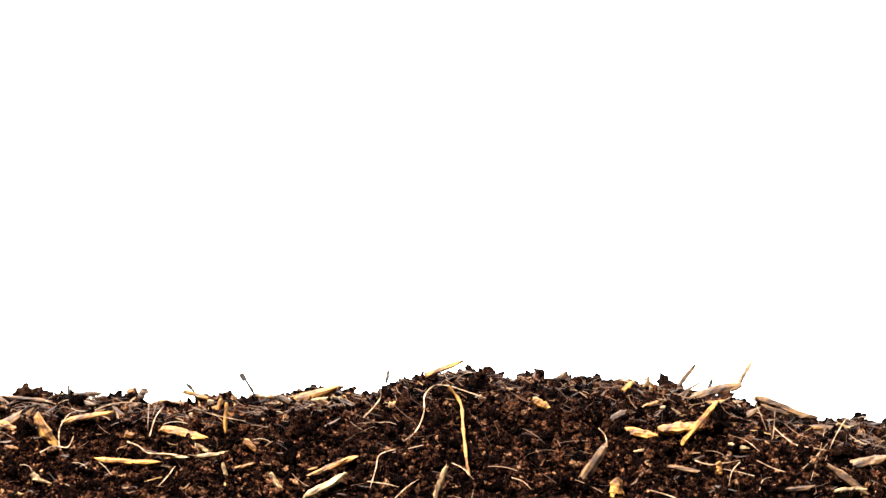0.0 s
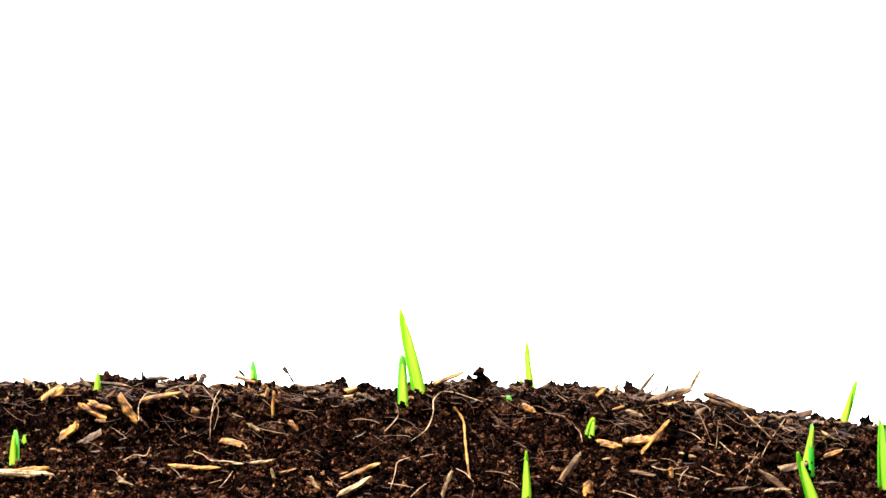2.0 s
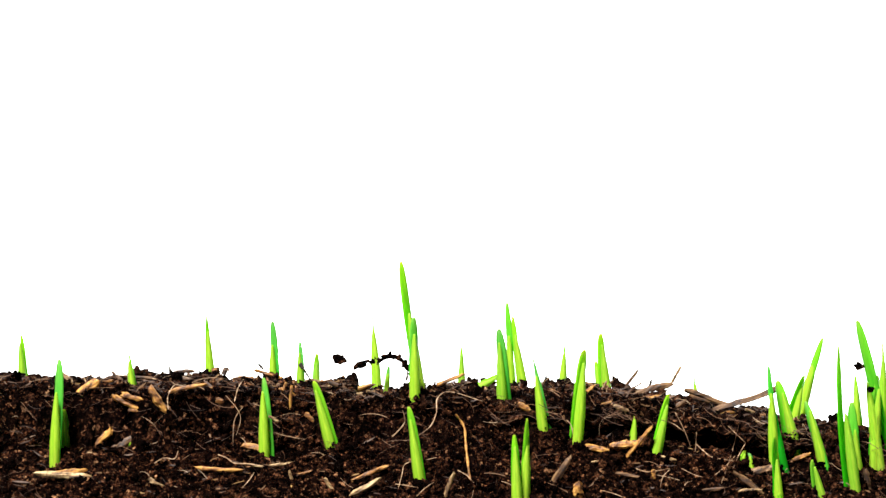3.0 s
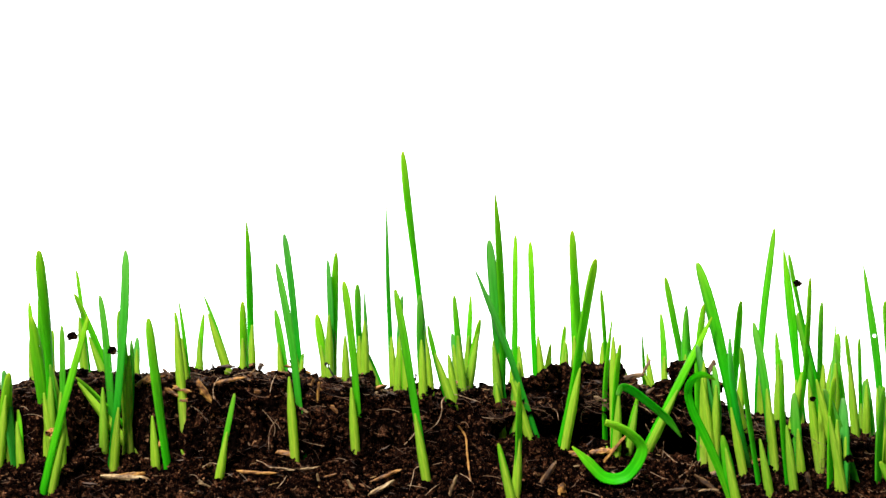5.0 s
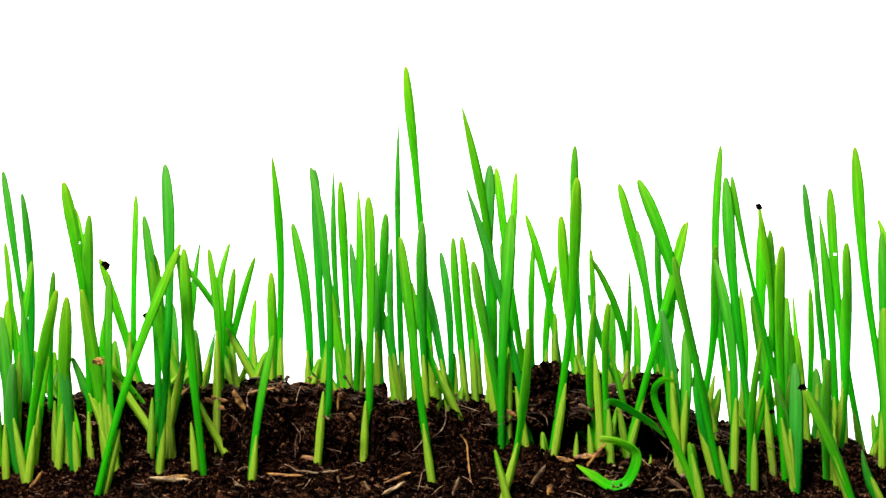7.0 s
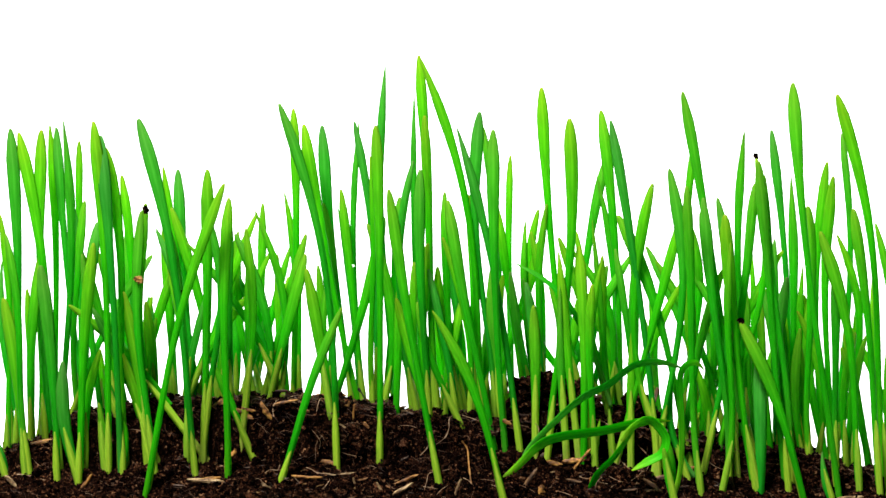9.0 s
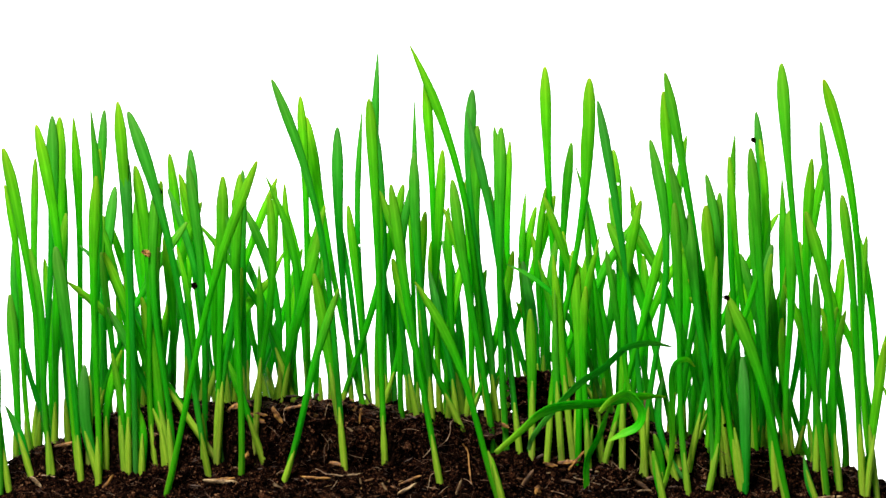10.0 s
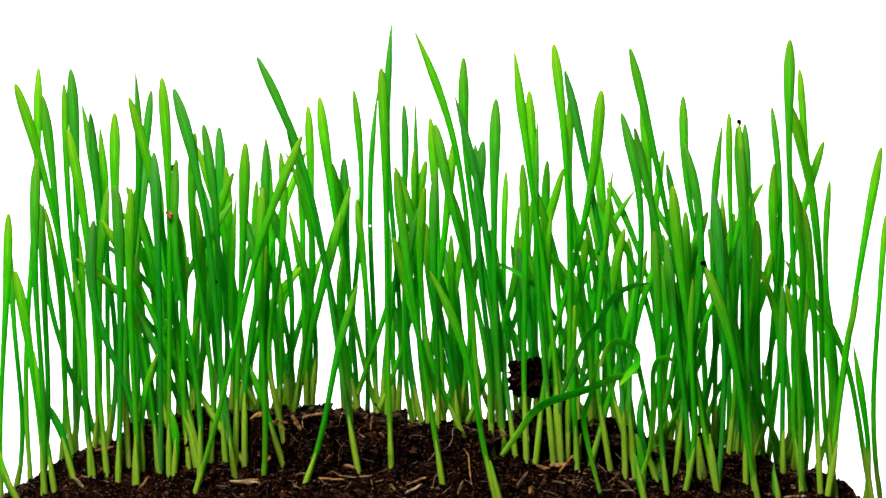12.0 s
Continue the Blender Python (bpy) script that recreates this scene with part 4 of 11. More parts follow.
sprout(-36.1, -3.3, 17.0, ((0, 0.8353, -18, -6.012, 0), (2.31, 0.3132, -5, -6.012, 0), (2.5, -0.73, 2.54, -4.8, 2.64), (3, -3.09, 10.33, -14.91, 10.79), (5, -1.27, 43.75, -4.18, 43.88), (5.5, 0.6701, 53.19, 0.4939, 53.2), (6, 1.72, 62.34, 1.37, 62.36), (6.5, 0.72, 72.45, 0.45, 72.45), (7, 1.364, 80.6, 0.8648, 80.61), (9, -0.3622, 119.6, -0.7488, 119.6), (9.5, -1.14, 126.12, -0.97, 126.12), (10, -5.05, 137.86, -2.5, 137.92), (10.5, -4.614, 146.6, -2.251, 146.6), (11, -4.0, 153.93, -1.81, 153.95), (11.5, -3.82, 162.38, -1.52, 162.43), (12, -4.124, 168, -1.43, 168.1)), 4.0, yaw=-3, furl=-62, sheath=7)
sprout(-23.8, 48.5, 25.3, ((0, 0.5258, -30.67, -3.921, 0), (1.5, 0.1972, -15.13, -3.921, 0), (2.5, -2.39, 8.0, -5.7, 15.3), (3, -2.45, 17.69, -4.06, 23.66), (5, -2.4, 58.43, -2.84, 60.07), (5.5, -0.4254, 68.34, -0.7471, 68.85), (6, 0.96, 77.37, 0.35, 77.72), (6.5, -0.37, 89.48, -0.55, 89.66), (7, -1.918, 99.37, -1.601, 99.39), (9, 1.102, 127.3, -1.505, 127.3), (9.5, -4.56, 132.68, -4.05, 132.77), (10.5, 4.487, 132.9, -0.2583, 133), (11, 3.48, 133.27, -0.49, 133.36), (11.5, 0.2, 143.55, -1.74, 143.59), (12, -2.163, 148.2, -2.612, 148.2)), 2.3, yaw=5, furl=65, sheath=10, bend=-1.0)
sprout(-13.7, -19.0, 7.2, ((0, 0.6589, -18, -4.85, 0), (1.83, 0.2471, -5, -4.85, 0), (2.5, -0.7, 8.94, -4.65, 8.97), (3, -2.03, 15.0, -9.23, 15.13), (5, -8.6, 51.64, -9.84, 52.36), (5.5, -10.9, 59.07, -10.97, 60.07), (6, -12.49, 65.16, -11.47, 66.37), (6.5, -13.58, 72.58, -11.19, 73.88), (7, -10.27, 77.06, -7.897, 77.74), (9, -17.52, 105.4, -10.01, 106.9), (10.5, -18.65, 117.3, -9.268, 118.8), (12, -20.01, 133.2, -8.607, 134.7)), 4.2, yaw=-2, furl=-64, sheath=9, bend=-0.8)
sprout(-2.2, 35.3, 27.7, ((0, 0.2589, -27.16, -1.403, 0), (1.88, 0.09708, -11.5, -1.403, 0), (2.5, -0.19, 3.21, -5.5, 8.35), (3, -0.61, 6.45, 0.98, 10.66), (5, 1.77, 28.01, 4.57, 29.23), (5.5, 2.091, 35.89, 5.261, 36.32), (7, 2.037, 32.99, -3.21, 33.05), (9, -3.776, 42.54, -3.508, 42.71), (10.5, -4.181, 47.1, -3.829, 47.29), (12, -4.496, 50.65, -4.081, 50.85)), 3.1, yaw=-4, furl=-66, sheath=9, bend=1.3)
sprout(17.3, 0.5, 16.2, ((0, 0.9743, -28.1, -6.528, 0), (1.5, 0.3654, -13.08, -6.528, 0), (2.5, -1.58, 10.4, -1.1, 16.09), (3, -2.55, 16.47, -5.68, 21.25), (5, -16.97, 48.07, -16.05, 52.23), (5.5, -19.88, 57.34, -17.06, 61.07), (6, -16.6, 66.46, -12.52, 68.85), (6.5, -18.21, 76.17, -11.8, 78.5), (7, -19.78, 84.82, -11.23, 87.1), (9, -23.68, 120.4, -9.847, 122.7), (9.5, -22.3, 127.09, -9.06, 129.05), (10, -20.21, 134.4, -7.95, 135.93), (10.5, -22.62, 141.9, -8.71, 143.7), (11, -25.53, 146.03, -9.68, 148.23), (11.5, -26.23, 151.86, -9.69, 154.07), (12, -25.5, 156.8, -9.225, 158.8)), 4.2, yaw=0, furl=-64, sheath=10, bend=3.3)
sprout(7.9, 9.0, 27.6, ((0, 0.3037, -28.1, -2.037, 0), (1.74, 0.1139, -12.51, -2.037, 0), (2.5, -0.23, 4.58, -1.84, 10.24), (3, -1.59, 12.12, -2.49, 16.84), (5, -3.34, 44.96, -3.08, 46.34), (5.5, -2.336, 54.17, -1.371, 54.63), (6, -1.96, 62.87, -1.01, 63.17), (6.5, -2.31, 71.64, -1.3, 71.81), (7, -2.33, 80.83, -1.309, 80.86), (9, -5.471, 114.7, -2.547, 114.8), (9.5, -6.93, 123.08, -3.03, 123.26), (10, -8.25, 131.73, -3.35, 131.99), (10.5, -2.272, 126.4, -0.7223, 126.4), (11, -3.07, 133.88, -1.07, 133.89), (11.5, -5.38, 140.42, -2.01, 140.49), (12, -3.582, 126, -1.503, 126)), 4.1, yaw=-1, furl=-63, sheath=9, bend=0.8)
sprout(12.6, 50.9, 22.1, ((0, 1.092, -28.1, -7.9, 0), (1.5, 0.4094, -13.08, -7.9, 0), (2.5, -1.87, 13.84, -7.18, 19.57), (3, -3.11, 23.07, -2.81, 27.89), (5, 0.93, 31.47, 1.91, 32.75), (5.5, -0.4257, 37.67, -1.036, 38.07), (6, -1.73, 49.13, -2.62, 49.43), (6.5, -1.4, 58.33, -2.43, 58.48), (7, -2.254, 60.03, -3.671, 60.07), (9, -8.202, 116.2, -4.994, 116.5), (9.5, -7.43, 120.04, -4.2, 120.3), (10, -3.32, 123.91, -1.91, 124.01), (10.5, -10.01, 116, -4.994, 116.5), (12, -10.01, 116, -4.994, 116.5)), 2.9, yaw=-2, furl=-67, sheath=10)
sprout(27.4, -3.9, 19.2, ((0, -1.497, -18, 10.73, 0), (1.86, -0.5615, -5, 10.73, 0), (2.5, -1.01, 8.32, 4.31, 8.38), (3, -0.37, 15.91, 4.23, 15.91), (5, 7.57, 48.05, 9.04, 48.66), (5.5, 5.822, 57.27, 5.823, 57.56), (6, 4.76, 66.06, 4.19, 66.23), (6.5, 4.78, 74.92, 3.58, 75.08), (7, 6.773, 84.58, 4.42, 84.85), (9, 8.238, 120, 3.636, 120.2), (9.5, 11.86, 127.14, 4.72, 127.72), (10, 18.05, 143.84, 6.41, 145.02), (10.5, 21.55, 141, 7.997, 142.6), (11, 19.81, 146.78, 7.16, 148.09), (11.5, 21.74, 152.94, 7.74, 154.5), (12, 28.13, 156, 10.13, 158.5)), 4.3, yaw=3, furl=63, sheath=9)
sprout(22.4, 42.6, 31.7, ((0, -0.5646, -32.3, 4.06, 0), (2.23, -0.2117, -13.94, 4.06, 0), (2.5, 3.751, -7.316, 4.064, 3.814), (3, 2.04, 2.41, 3.53, 9.13), (5.5, 1.653, 13.9, 7.09, 14.57), (7, -0.8953, 53.36, 2.157, 53.37), (9, -1.638, 69.8, -2.676, 69.82), (9.5, -1.28, 79.52, -1.85, 79.53), (10, -0.5, 86.76, -0.8, 86.77), (10.5, -1.179, 93.95, -0.7209, 93.96), (12, -1.212, 93.95, -0.7209, 93.96)), 2.7, yaw=3, furl=67, sheath=11)
sprout(35.1, 38.2, 29.1, ((0, 0.8525, -32.3, -5.877, 0), (1.92, 0.3197, -14.99, -5.877, 0), (2.5, -1.228, -0.03661, -5.491, 8.065), (3, -1.42, 8.31, -4.68, 14.95), (5, -4.61, 46.27, -4.44, 48.26), (5.5, -8.556, 55.79, -8.18, 57.01), (6, -8.03, 65.22, -6.98, 66.14), (7, -4.346, 62.45, -4.633, 62.6), (9, -8.326, 124, -3.767, 124.3), (9.5, -6.69, 132.8, -2.82, 132.95), (10, -5.48, 141.14, -2.14, 141.2), (10.5, -9.258, 148.3, -3.499, 148.5), (11, -8.6, 155.28, -3.06, 155.45), (11.5, -9.96, 161.66, -3.38, 161.93), (12, -9.542, 148.2, -3.499, 148.5)), 4.1, yaw=2, furl=63, sheath=7, bend=1.5)
sprout(44.8, -7.5, 12.2, ((0, -0.9846, -18, 6.769, 0), (2.04, -0.3692, -5, 6.769, 0), (2.5, 1.09, 6.33, 3.33, 6.42), (3, 2.64, 12.22, 11.11, 12.51), (5.5, -4.096, 36.3, -1.708, 36.53), (6, -4.5, 42.01, -3.71, 42.3), (7, -0.7218, 50.52, -1.762, 50.53), (9, -0.9328, 65.29, -1.44, 65.3), (10.5, -0.9917, 69.41, -1.299, 69.42), (12, -0.9917, 69.41, -1.299, 69.42)), 2.8, yaw=2, furl=64, sheath=9, bend=-1.0)
sprout(76.4, -1.7, 15.4, ((0, 0.1128, -18, -3.848, 0), (1.76, 0.04229, -5, -3.848, 0), (2.5, -2.66, 10.0, -9.43, 10.35), (3, -3.34, 15.3, -11.07, 15.67), (5.5, -1.912, 29.81, -9.053, 29.87), (7, -1.912, 29.81, -12, 29.87), (9, -1.912, 29.81, -13.69, 29.87), (10.5, -1.912, 29.81, -13.7, 29.87), (12, -1.912, 29.81, -13.7, 29.87)), 3.2, yaw=4, furl=66, sheath=5, bend=-6.1)
sprout(79.6, 4.0, 18.1, ((0, -0.5835, -28.53, 5.279, 0), (1.72, -0.2188, -12.88, 5.279, 0), (2.5, -1.86, 4.68, -0.76, 10.86), (3, -3.98, 8.8, -9.37, 14.2), (5, -14.32, 47.92, -11.84, 51.24), (5.5, -19.21, 56.68, -15.31, 60.24), (6, -21.51, 65.45, -15.87, 69.17), (6.5, -23.54, 75.58, -15.83, 79.32), (7, -24.67, 85.3, -15.26, 88.8), (9, -25.37, 85.1, -15.04, 88.8), (10.5, -26.63, 89.34, -15.41, 93.22), (12, -25.37, 85.1, -15.03, 88.8)), 4.3, yaw=-5, furl=-60, sheath=7, bend=4.3)
sprout(91.8, -9.5, 1.2, ((0, 0.8079, -18, -4.706, 0), (1.27, 0.3029, -5, -4.706, 0), (1.5, -0.3192, 3.145, -4.649, 3.161), (2.5, -3.42, 26.64, -1.8, 26.86), (3, -3.75, 35.13, -3.27, 35.33), (5.5, -4.312, 38.2, -0.6824, 38.44), (7, 1.806, 49.74, 6.619, 49.77), (9, 3.084, 91.74, 3.27, 91.8), (10.5, 3.062, 91.74, 3.272, 91.8), (12, 3.062, 91.74, 3.272, 91.8)), 2.8, yaw=0, furl=64, sheath=10, bend=4.7)
sprout(53.9, 47.7, 24.6, ((0, 0.2168, -34, -0.1084, 0), (1.97, 0.08129, -15.98, -0.1084, 0), (2.5, 5.049, -3.598, 1.864, 7.365), (3, 5.087, 1.23, 2.499, 9.983), (5.5, -2.638, 25.37, -1.938, 26.14), (7, 0.8474, 48.67, 6.29, 48.67), (9, -5.232, 94.74, 0.008356, 94.88), (10, -11.27, 105.62, -3.01, 106.32), (10.5, -14.51, 110.8, -4.658, 111.8), (12, -12.06, 111.1, -4.658, 111.8)), 3.2, yaw=4, furl=65, sheath=8, bend=7.6)
sprout(86.3, -1.0, 18.3, ((0, 0.2481, -28.53, -0.6633, 0), (2.07, 0.09304, -11.99, -0.6633, 0), (2.5, -4.202, -1.549, 0.4201, 6.047), (3, -4.4, 3.76, -9.02, 9.71), (5, -4.91, 30.36, -2.77, 32.15), (5.5, -5.612, 36.73, -3.113, 37.58), (7, -5.986, 58.47, -0.2058, 58.78), (9, 4.737, 91.5, 6.295, 91.62), (9.5, 6.01, 98.93, 6.64, 99.1), (10, 5.44, 107.07, 5.86, 107.2), (10.5, 2.894, 114.6, 4.029, 114.6), (11, 1.93, 121.56, 2.52, 121.55), (11.5, 1.54, 128.26, 1.34, 128.25), (12, 5.959, 133.7, 2.321, 133.8)), 4.0, yaw=-4, furl=-67, sheath=7, bend=7.4)
sprout(-112.9, 48.1, 29.0, ((0, 6.621, -46.3, -20, 0), (2.5, 2.483, -15.25, -55.13, 0), (3, -7.191, -3.541, -53.86, 8.689), (5, -9.6, 26.91, -17.69, 31.09), (5.5, -10.27, 34.4, -8.844, 36.6), (6, -18.47, 33.9, -20.75, 39.09), (6.5, -18.89, 41.46, -17.62, 45.92), (7, -17.71, 47.57, -13.4, 50.76), (9, -8.101, 70.33, -0.5133, 70.8), (10, -12.29, 105.91, -4.02, 106.59), (10.5, -13.86, 112.4, -6.229, 113.2), (11, -7.69, 116.53, -3.3, 116.95), (12, 0.5452, 114.3, 0.132, 114.3)), 3.9, yaw=-1, furl=-64, sheath=9, bend=3.8)
sprout(-22.5, 19.0, 26.6, ((0, 0.3606, -30.67, -4.397, 0), (2.5, 0.1352, -12.09, -4.397, 0), (3, 1.23, 3.27, -3.71, 9.23), (5.5, 1.573, 29.51, -6.312, 30.06), (6, -4.35, 31.54, -14.63, 32.28), (6.5, -0.44, 48.38, -6.86, 48.61), (7, -5.212, 53.72, -10.85, 53.97), (9, -0.3187, 97.41, -3.088, 97.41), (10.5, -1.931, 97.39, -3.091, 97.41), (12, -1.931, 97.39, -3.091, 97.41)), 3.1, yaw=4, furl=61, sheath=10, bend=-7.6)
sprout(2.0, 19.5, 29.0, ((0, -7.048, -37.16, 20, 0), (2.5, -2.643, -10.12, 61.69, 0), (3, 6.133, -0.9198, 61.61, 6.961), (5, 0.24, 20.08, 9.77, 21.91), (5.5, -0.02448, 28.81, -0.2737, 29.17), (6, -3.38, 41.69, -3.47, 42.12), (6.5, -4.55, 48.76, -4.08, 49.12), (7, -5.78, 55.5, -4.8, 55.8), (9, -3.486, 82.08, -1.344, 82.15), (9.5, -5.31, 88.6, -2.38, 88.75), (10, -4.96, 94.57, -2.01, 94.69), (10.5, -5.264, 85.25, -2.592, 85.41), (12, -7.043, 88.42, -3.839, 88.7)), 3.0, yaw=0, furl=65, sheath=11)
sprout(30.8, 40.5, 29.9, ((0, 0.54, -32.3, -3.75, 0), (2.51, 0.2025, -12.98, -3.75, 0), (3, 1.728, 0.04826, -3.608, 6.848), (5, -0.53, 29.64, -1.65, 31.48), (5.5, -2.847, 38.14, -4.398, 38.81), (6, -4.54, 45.13, -5.36, 45.82), (6.5, -8.07, 53.8, -8.42, 54.69), (7, -12.24, 62.1, -12.2, 63.29), (9, -7.829, 67.26, -4.407, 67.72), (10.5, -6.129, 74.72, -4.483, 74.97), (12, -6.591, 80.35, -4.542, 80.62)), 2.9, yaw=-1, furl=-60, sheath=8)
sprout(80.4, 35.0, 19.9, ((0, -1.641, -28.53, 12.77, 0), (2.5, -0.6155, -10.9, 12.77, 0), (3, 5.68, 6.76, 15.52, 12.93), (5, 0.52, 34.28, 3.76, 35.79), (5.5, 1.736, 41.05, 5.158, 41.5), (6, 3.78, 47.85, 7.18, 48.28), (6.5, 4.07, 54.54, 7.03, 54.84), (7, 3.221, 61.26, 5.686, 61.35), (9, 4.221, 79.17, 4.507, 79.28), (10.5, 4.231, 79.36, 4.492, 79.47), (12, 4.292, 80.49, 4.384, 80.6)), 4.0, yaw=2, furl=65, sheath=9, bend=3.7)
sprout(83.4, -11.0, 1.2, ((0, 2.117, -18, -15.57, 0), (2.5, 0.794, -5, -15.57, 0), (3, -1.7, 7.59, -13.49, 7.78), (5, -7.42, 40.91, -11.57, 41.59), (5.5, -6.789, 51.31, -7.393, 51.75), (6, -8.48, 59.17, -7.68, 59.84), (7, -18.07, 76.6, -13.85, 78.71), (9, -4.977, 112.6, -2.918, 112.7), (10.5, -5.293, 112.6, -2.918, 112.7), (12, -5.293, 112.6, -2.918, 112.7)), 3.8, yaw=2, furl=64, sheath=8, bend=-1.1)
sprout(99.4, 31.9, 16.7, ((0, 0.2448, -28.53, -1.546, 0), (2.5, 0.09178, -10.9, -1.546, 0), (3, -0.31, 10.43, -0.05, 15.28), (5, -5.59, 53.23, -4.72, 54.83), (5.5, -7.069, 62.46, -6.039, 63.28), (6.5, -4.56, 69.44, -3.37, 69.82), (7, -0.2036, 77.11, 0.6307, 77.11), (9, 0.3319, 77.11, 0.6963, 77.11), (10.5, 0.3864, 89.77, 0.486, 89.78), (12, 0.388, 90.15, 0.4797, 90.15)), 4.0, yaw=-1, furl=-61, sheath=8, bend=0.8)
sprout(99.8, 2.5, 17.2, ((0, -0.1603, -28.53, 0.0001642, 0), (2.12, -0.06012, -11.86, 0.0001642, 0), (2.5, 0.107, -0.5621, -0.8529, 5.338), (3, 0.33, 11.18, -1.22, 16.03), (5, 1.49, 37.38, -3.17, 38.72), (5.5, 0.9602, 45.32, -4.701, 45.75), (6, 1.01, 52.82, -4.63, 53.12), (6.5, 0.63, 60.67, -5.1, 60.82), (7, -0.9314, 69.43, -6.692, 69.43), (9, 5.565, 97.89, 2.608, 98.05), (10.5, -5.211, 105.4, -4.951, 105.5), (11, -2.27, 110.99, -2.98, 110.99), (12, -6.959, 105.3, -4.951, 105.5)), 3.8, yaw=5, furl=62, sheath=11, bend=-5.2)
sprout(107.2, 37.2, 15.7, ((0, -0.03487, -26.49, 0.2426, 0), (1.91, -0.01308, -10.95, 0.2426, 0), (2.5, 0.03581, 3.463, 0.2312, 8.216), (3, -0.03, 20.57, 0.74, 24.48), (5.5, 3.933, 36.39, 6.086, 36.94), (6, 4.2, 43.76, 3.63, 44.2), (7, 3.631, 49.89, -1.663, 50.02), (9, 0.8971, 79.44, -1.282, 79.44), (10.5, -1.153, 101.6, -0.9911, 101.6), (12, -6.672, 103.1, -3.71, 103.3)), 2.8, yaw=-2, furl=-66, sheath=11)
sprout(-137.6, -2.0, 11.3, ((0, 0.3761, -34.02, -2.496, 0), (2.14, 0.1411, -15.35, -2.496, 0), (2.5, -0.2364, -3.95, -2.368, 5.027), (3, -0.3545, 0.1625, -2.216, 7.54), (5.5, -2.314, 38.67, -2.726, 39.38), (7, -1.005, 61.71, -0.1731, 61.72), (9, -8.304, 77.4, -5.676, 77.84), (10.5, -9.243, 85.68, -5.815, 86.18), (12, -9.939, 92.13, -5.923, 92.67)), 2.8, yaw=3, furl=63, sheath=10, bend=0.8)
sprout(-135.3, -6.5, 9.1, ((0, -0.6054, -18, 4.587, 0), (2.21, -0.227, -5, 4.587, 0), (2.5, 0.312, 4.111, 4.677, 4.122), (3, 0.4679, 6.166, 4.84, 6.183), (5.5, 2.837, 32.17, 6.448, 32.29), (6, 2.42, 38.13, 5.7, 38.22), (7, 1.81, 55.65, 3.996, 55.68), (9, -5.746, 128.9, -1.904, 129), (9.5, -4.41, 137.11, -1.31, 137.18), (10, -4.31, 144.48, -1.27, 144.57), (10.5, -6.928, 152, -2.309, 152.2), (11, -6.02, 158.13, -2.34, 158.31), (11.5, -5.1, 164.8, -2.33, 164.94), (12, -0.2518, 171.6, -0.9439, 171.6)), 4.2, yaw=1, furl=62, sheath=11, bend=1.7)
sprout(-130.0, -6.8, 8.7, ((0, 0.3944, -18, -0.5718, 0), (2.31, 0.1479, -5, -0.5718, 0), (2.5, -0.1344, 2.723, -0.7637, 2.726), (3, -0.2016, 4.085, 0.1653, 4.09), (5, -0.94, 15.12, 2.41, 15.15), (5.5, -1.298, 21.32, 3.099, 21.36), (7, -2.228, 19.83, 4.744, 19.95), (9, -2.852, 25.63, 3.979, 25.79), (10.5, -3.157, 28.38, 2.511, 28.55), (12, -3.395, 30.51, 1.347, 30.7)), 3.1, yaw=-4, furl=-67, sheath=8, bend=4.8)
sprout(-134.1, 5.0, 29.4, ((0, 2.436, -34.02, -16.42, 0), (4.82, 0.9136, -6.818, -16.3, 0), (5.5, -2.882, 8.375, -13.2, 9.465), (7, -3.986, 12.47, -9.777, 13.09), (9, -5.151, 16.11, -9.224, 16.92), (10.5, -5.476, 17.13, -9.498, 17.98), (12, -5.476, 17.13, -9.498, 17.98)), 3.1, yaw=4, furl=65, sheath=7, bend=2.8)
sprout(-131.2, 33.6, 28.7, ((0, 0.468, -34.02, -2.965, 0), (2.17, 0.1755, -15.23, -2.965, 0), (2.5, -0.2678, -4.402, -2.77, 4.578), (3, -0.4017, -0.5144, -2.498, 6.867), (5, -2.82, 24.84, -2.64, 26.97), (5.5, -3.954, 35, -2.865, 35.86), (6, -6.24, 43.64, -6.34, 44.51), (6.5, -2.84, 54.62, -2.95, 54.92), (7, -5.692, 65.19, -6.129, 65.44), (9, -4.486, 90.31, -2.93, 90.42), (10.5, -4.596, 83.84, 0.2742, 83.97), (12, -0.6894, 90.28, 0.0543, 90.29)), 3.7, yaw=-2, furl=-64, sheath=9, bend=1.7)
sprout(-124.2, -2.0, 11.7, ((0, 0.138, -34.02, -0.828, 0), (1.88, 0.05175, -16.34, -0.828, 0), (2.5, -0.1487, -0.3511, -0.5477, 8.622), (3, -0.2231, 5.561, -0.3966, 12.93), (5, -0.67, 57.97, -1.78, 59.96), (5.5, 0.5013, 66.9, -0.8252, 67.54), (6, -2.02, 74.09, -1.32, 74.7), (6.5, -8.88, 81.37, -5.02, 82.23), (7, -11.2, 90.75, -5.424, 91.44), (9, -12.82, 116.5, -3.72, 117.2), (10.5, -7.949, 117, -3.72, 117.2), (12, -7.949, 117, -3.72, 117.2)), 4.2, yaw=1, furl=65, sheath=8, bend=0.9)
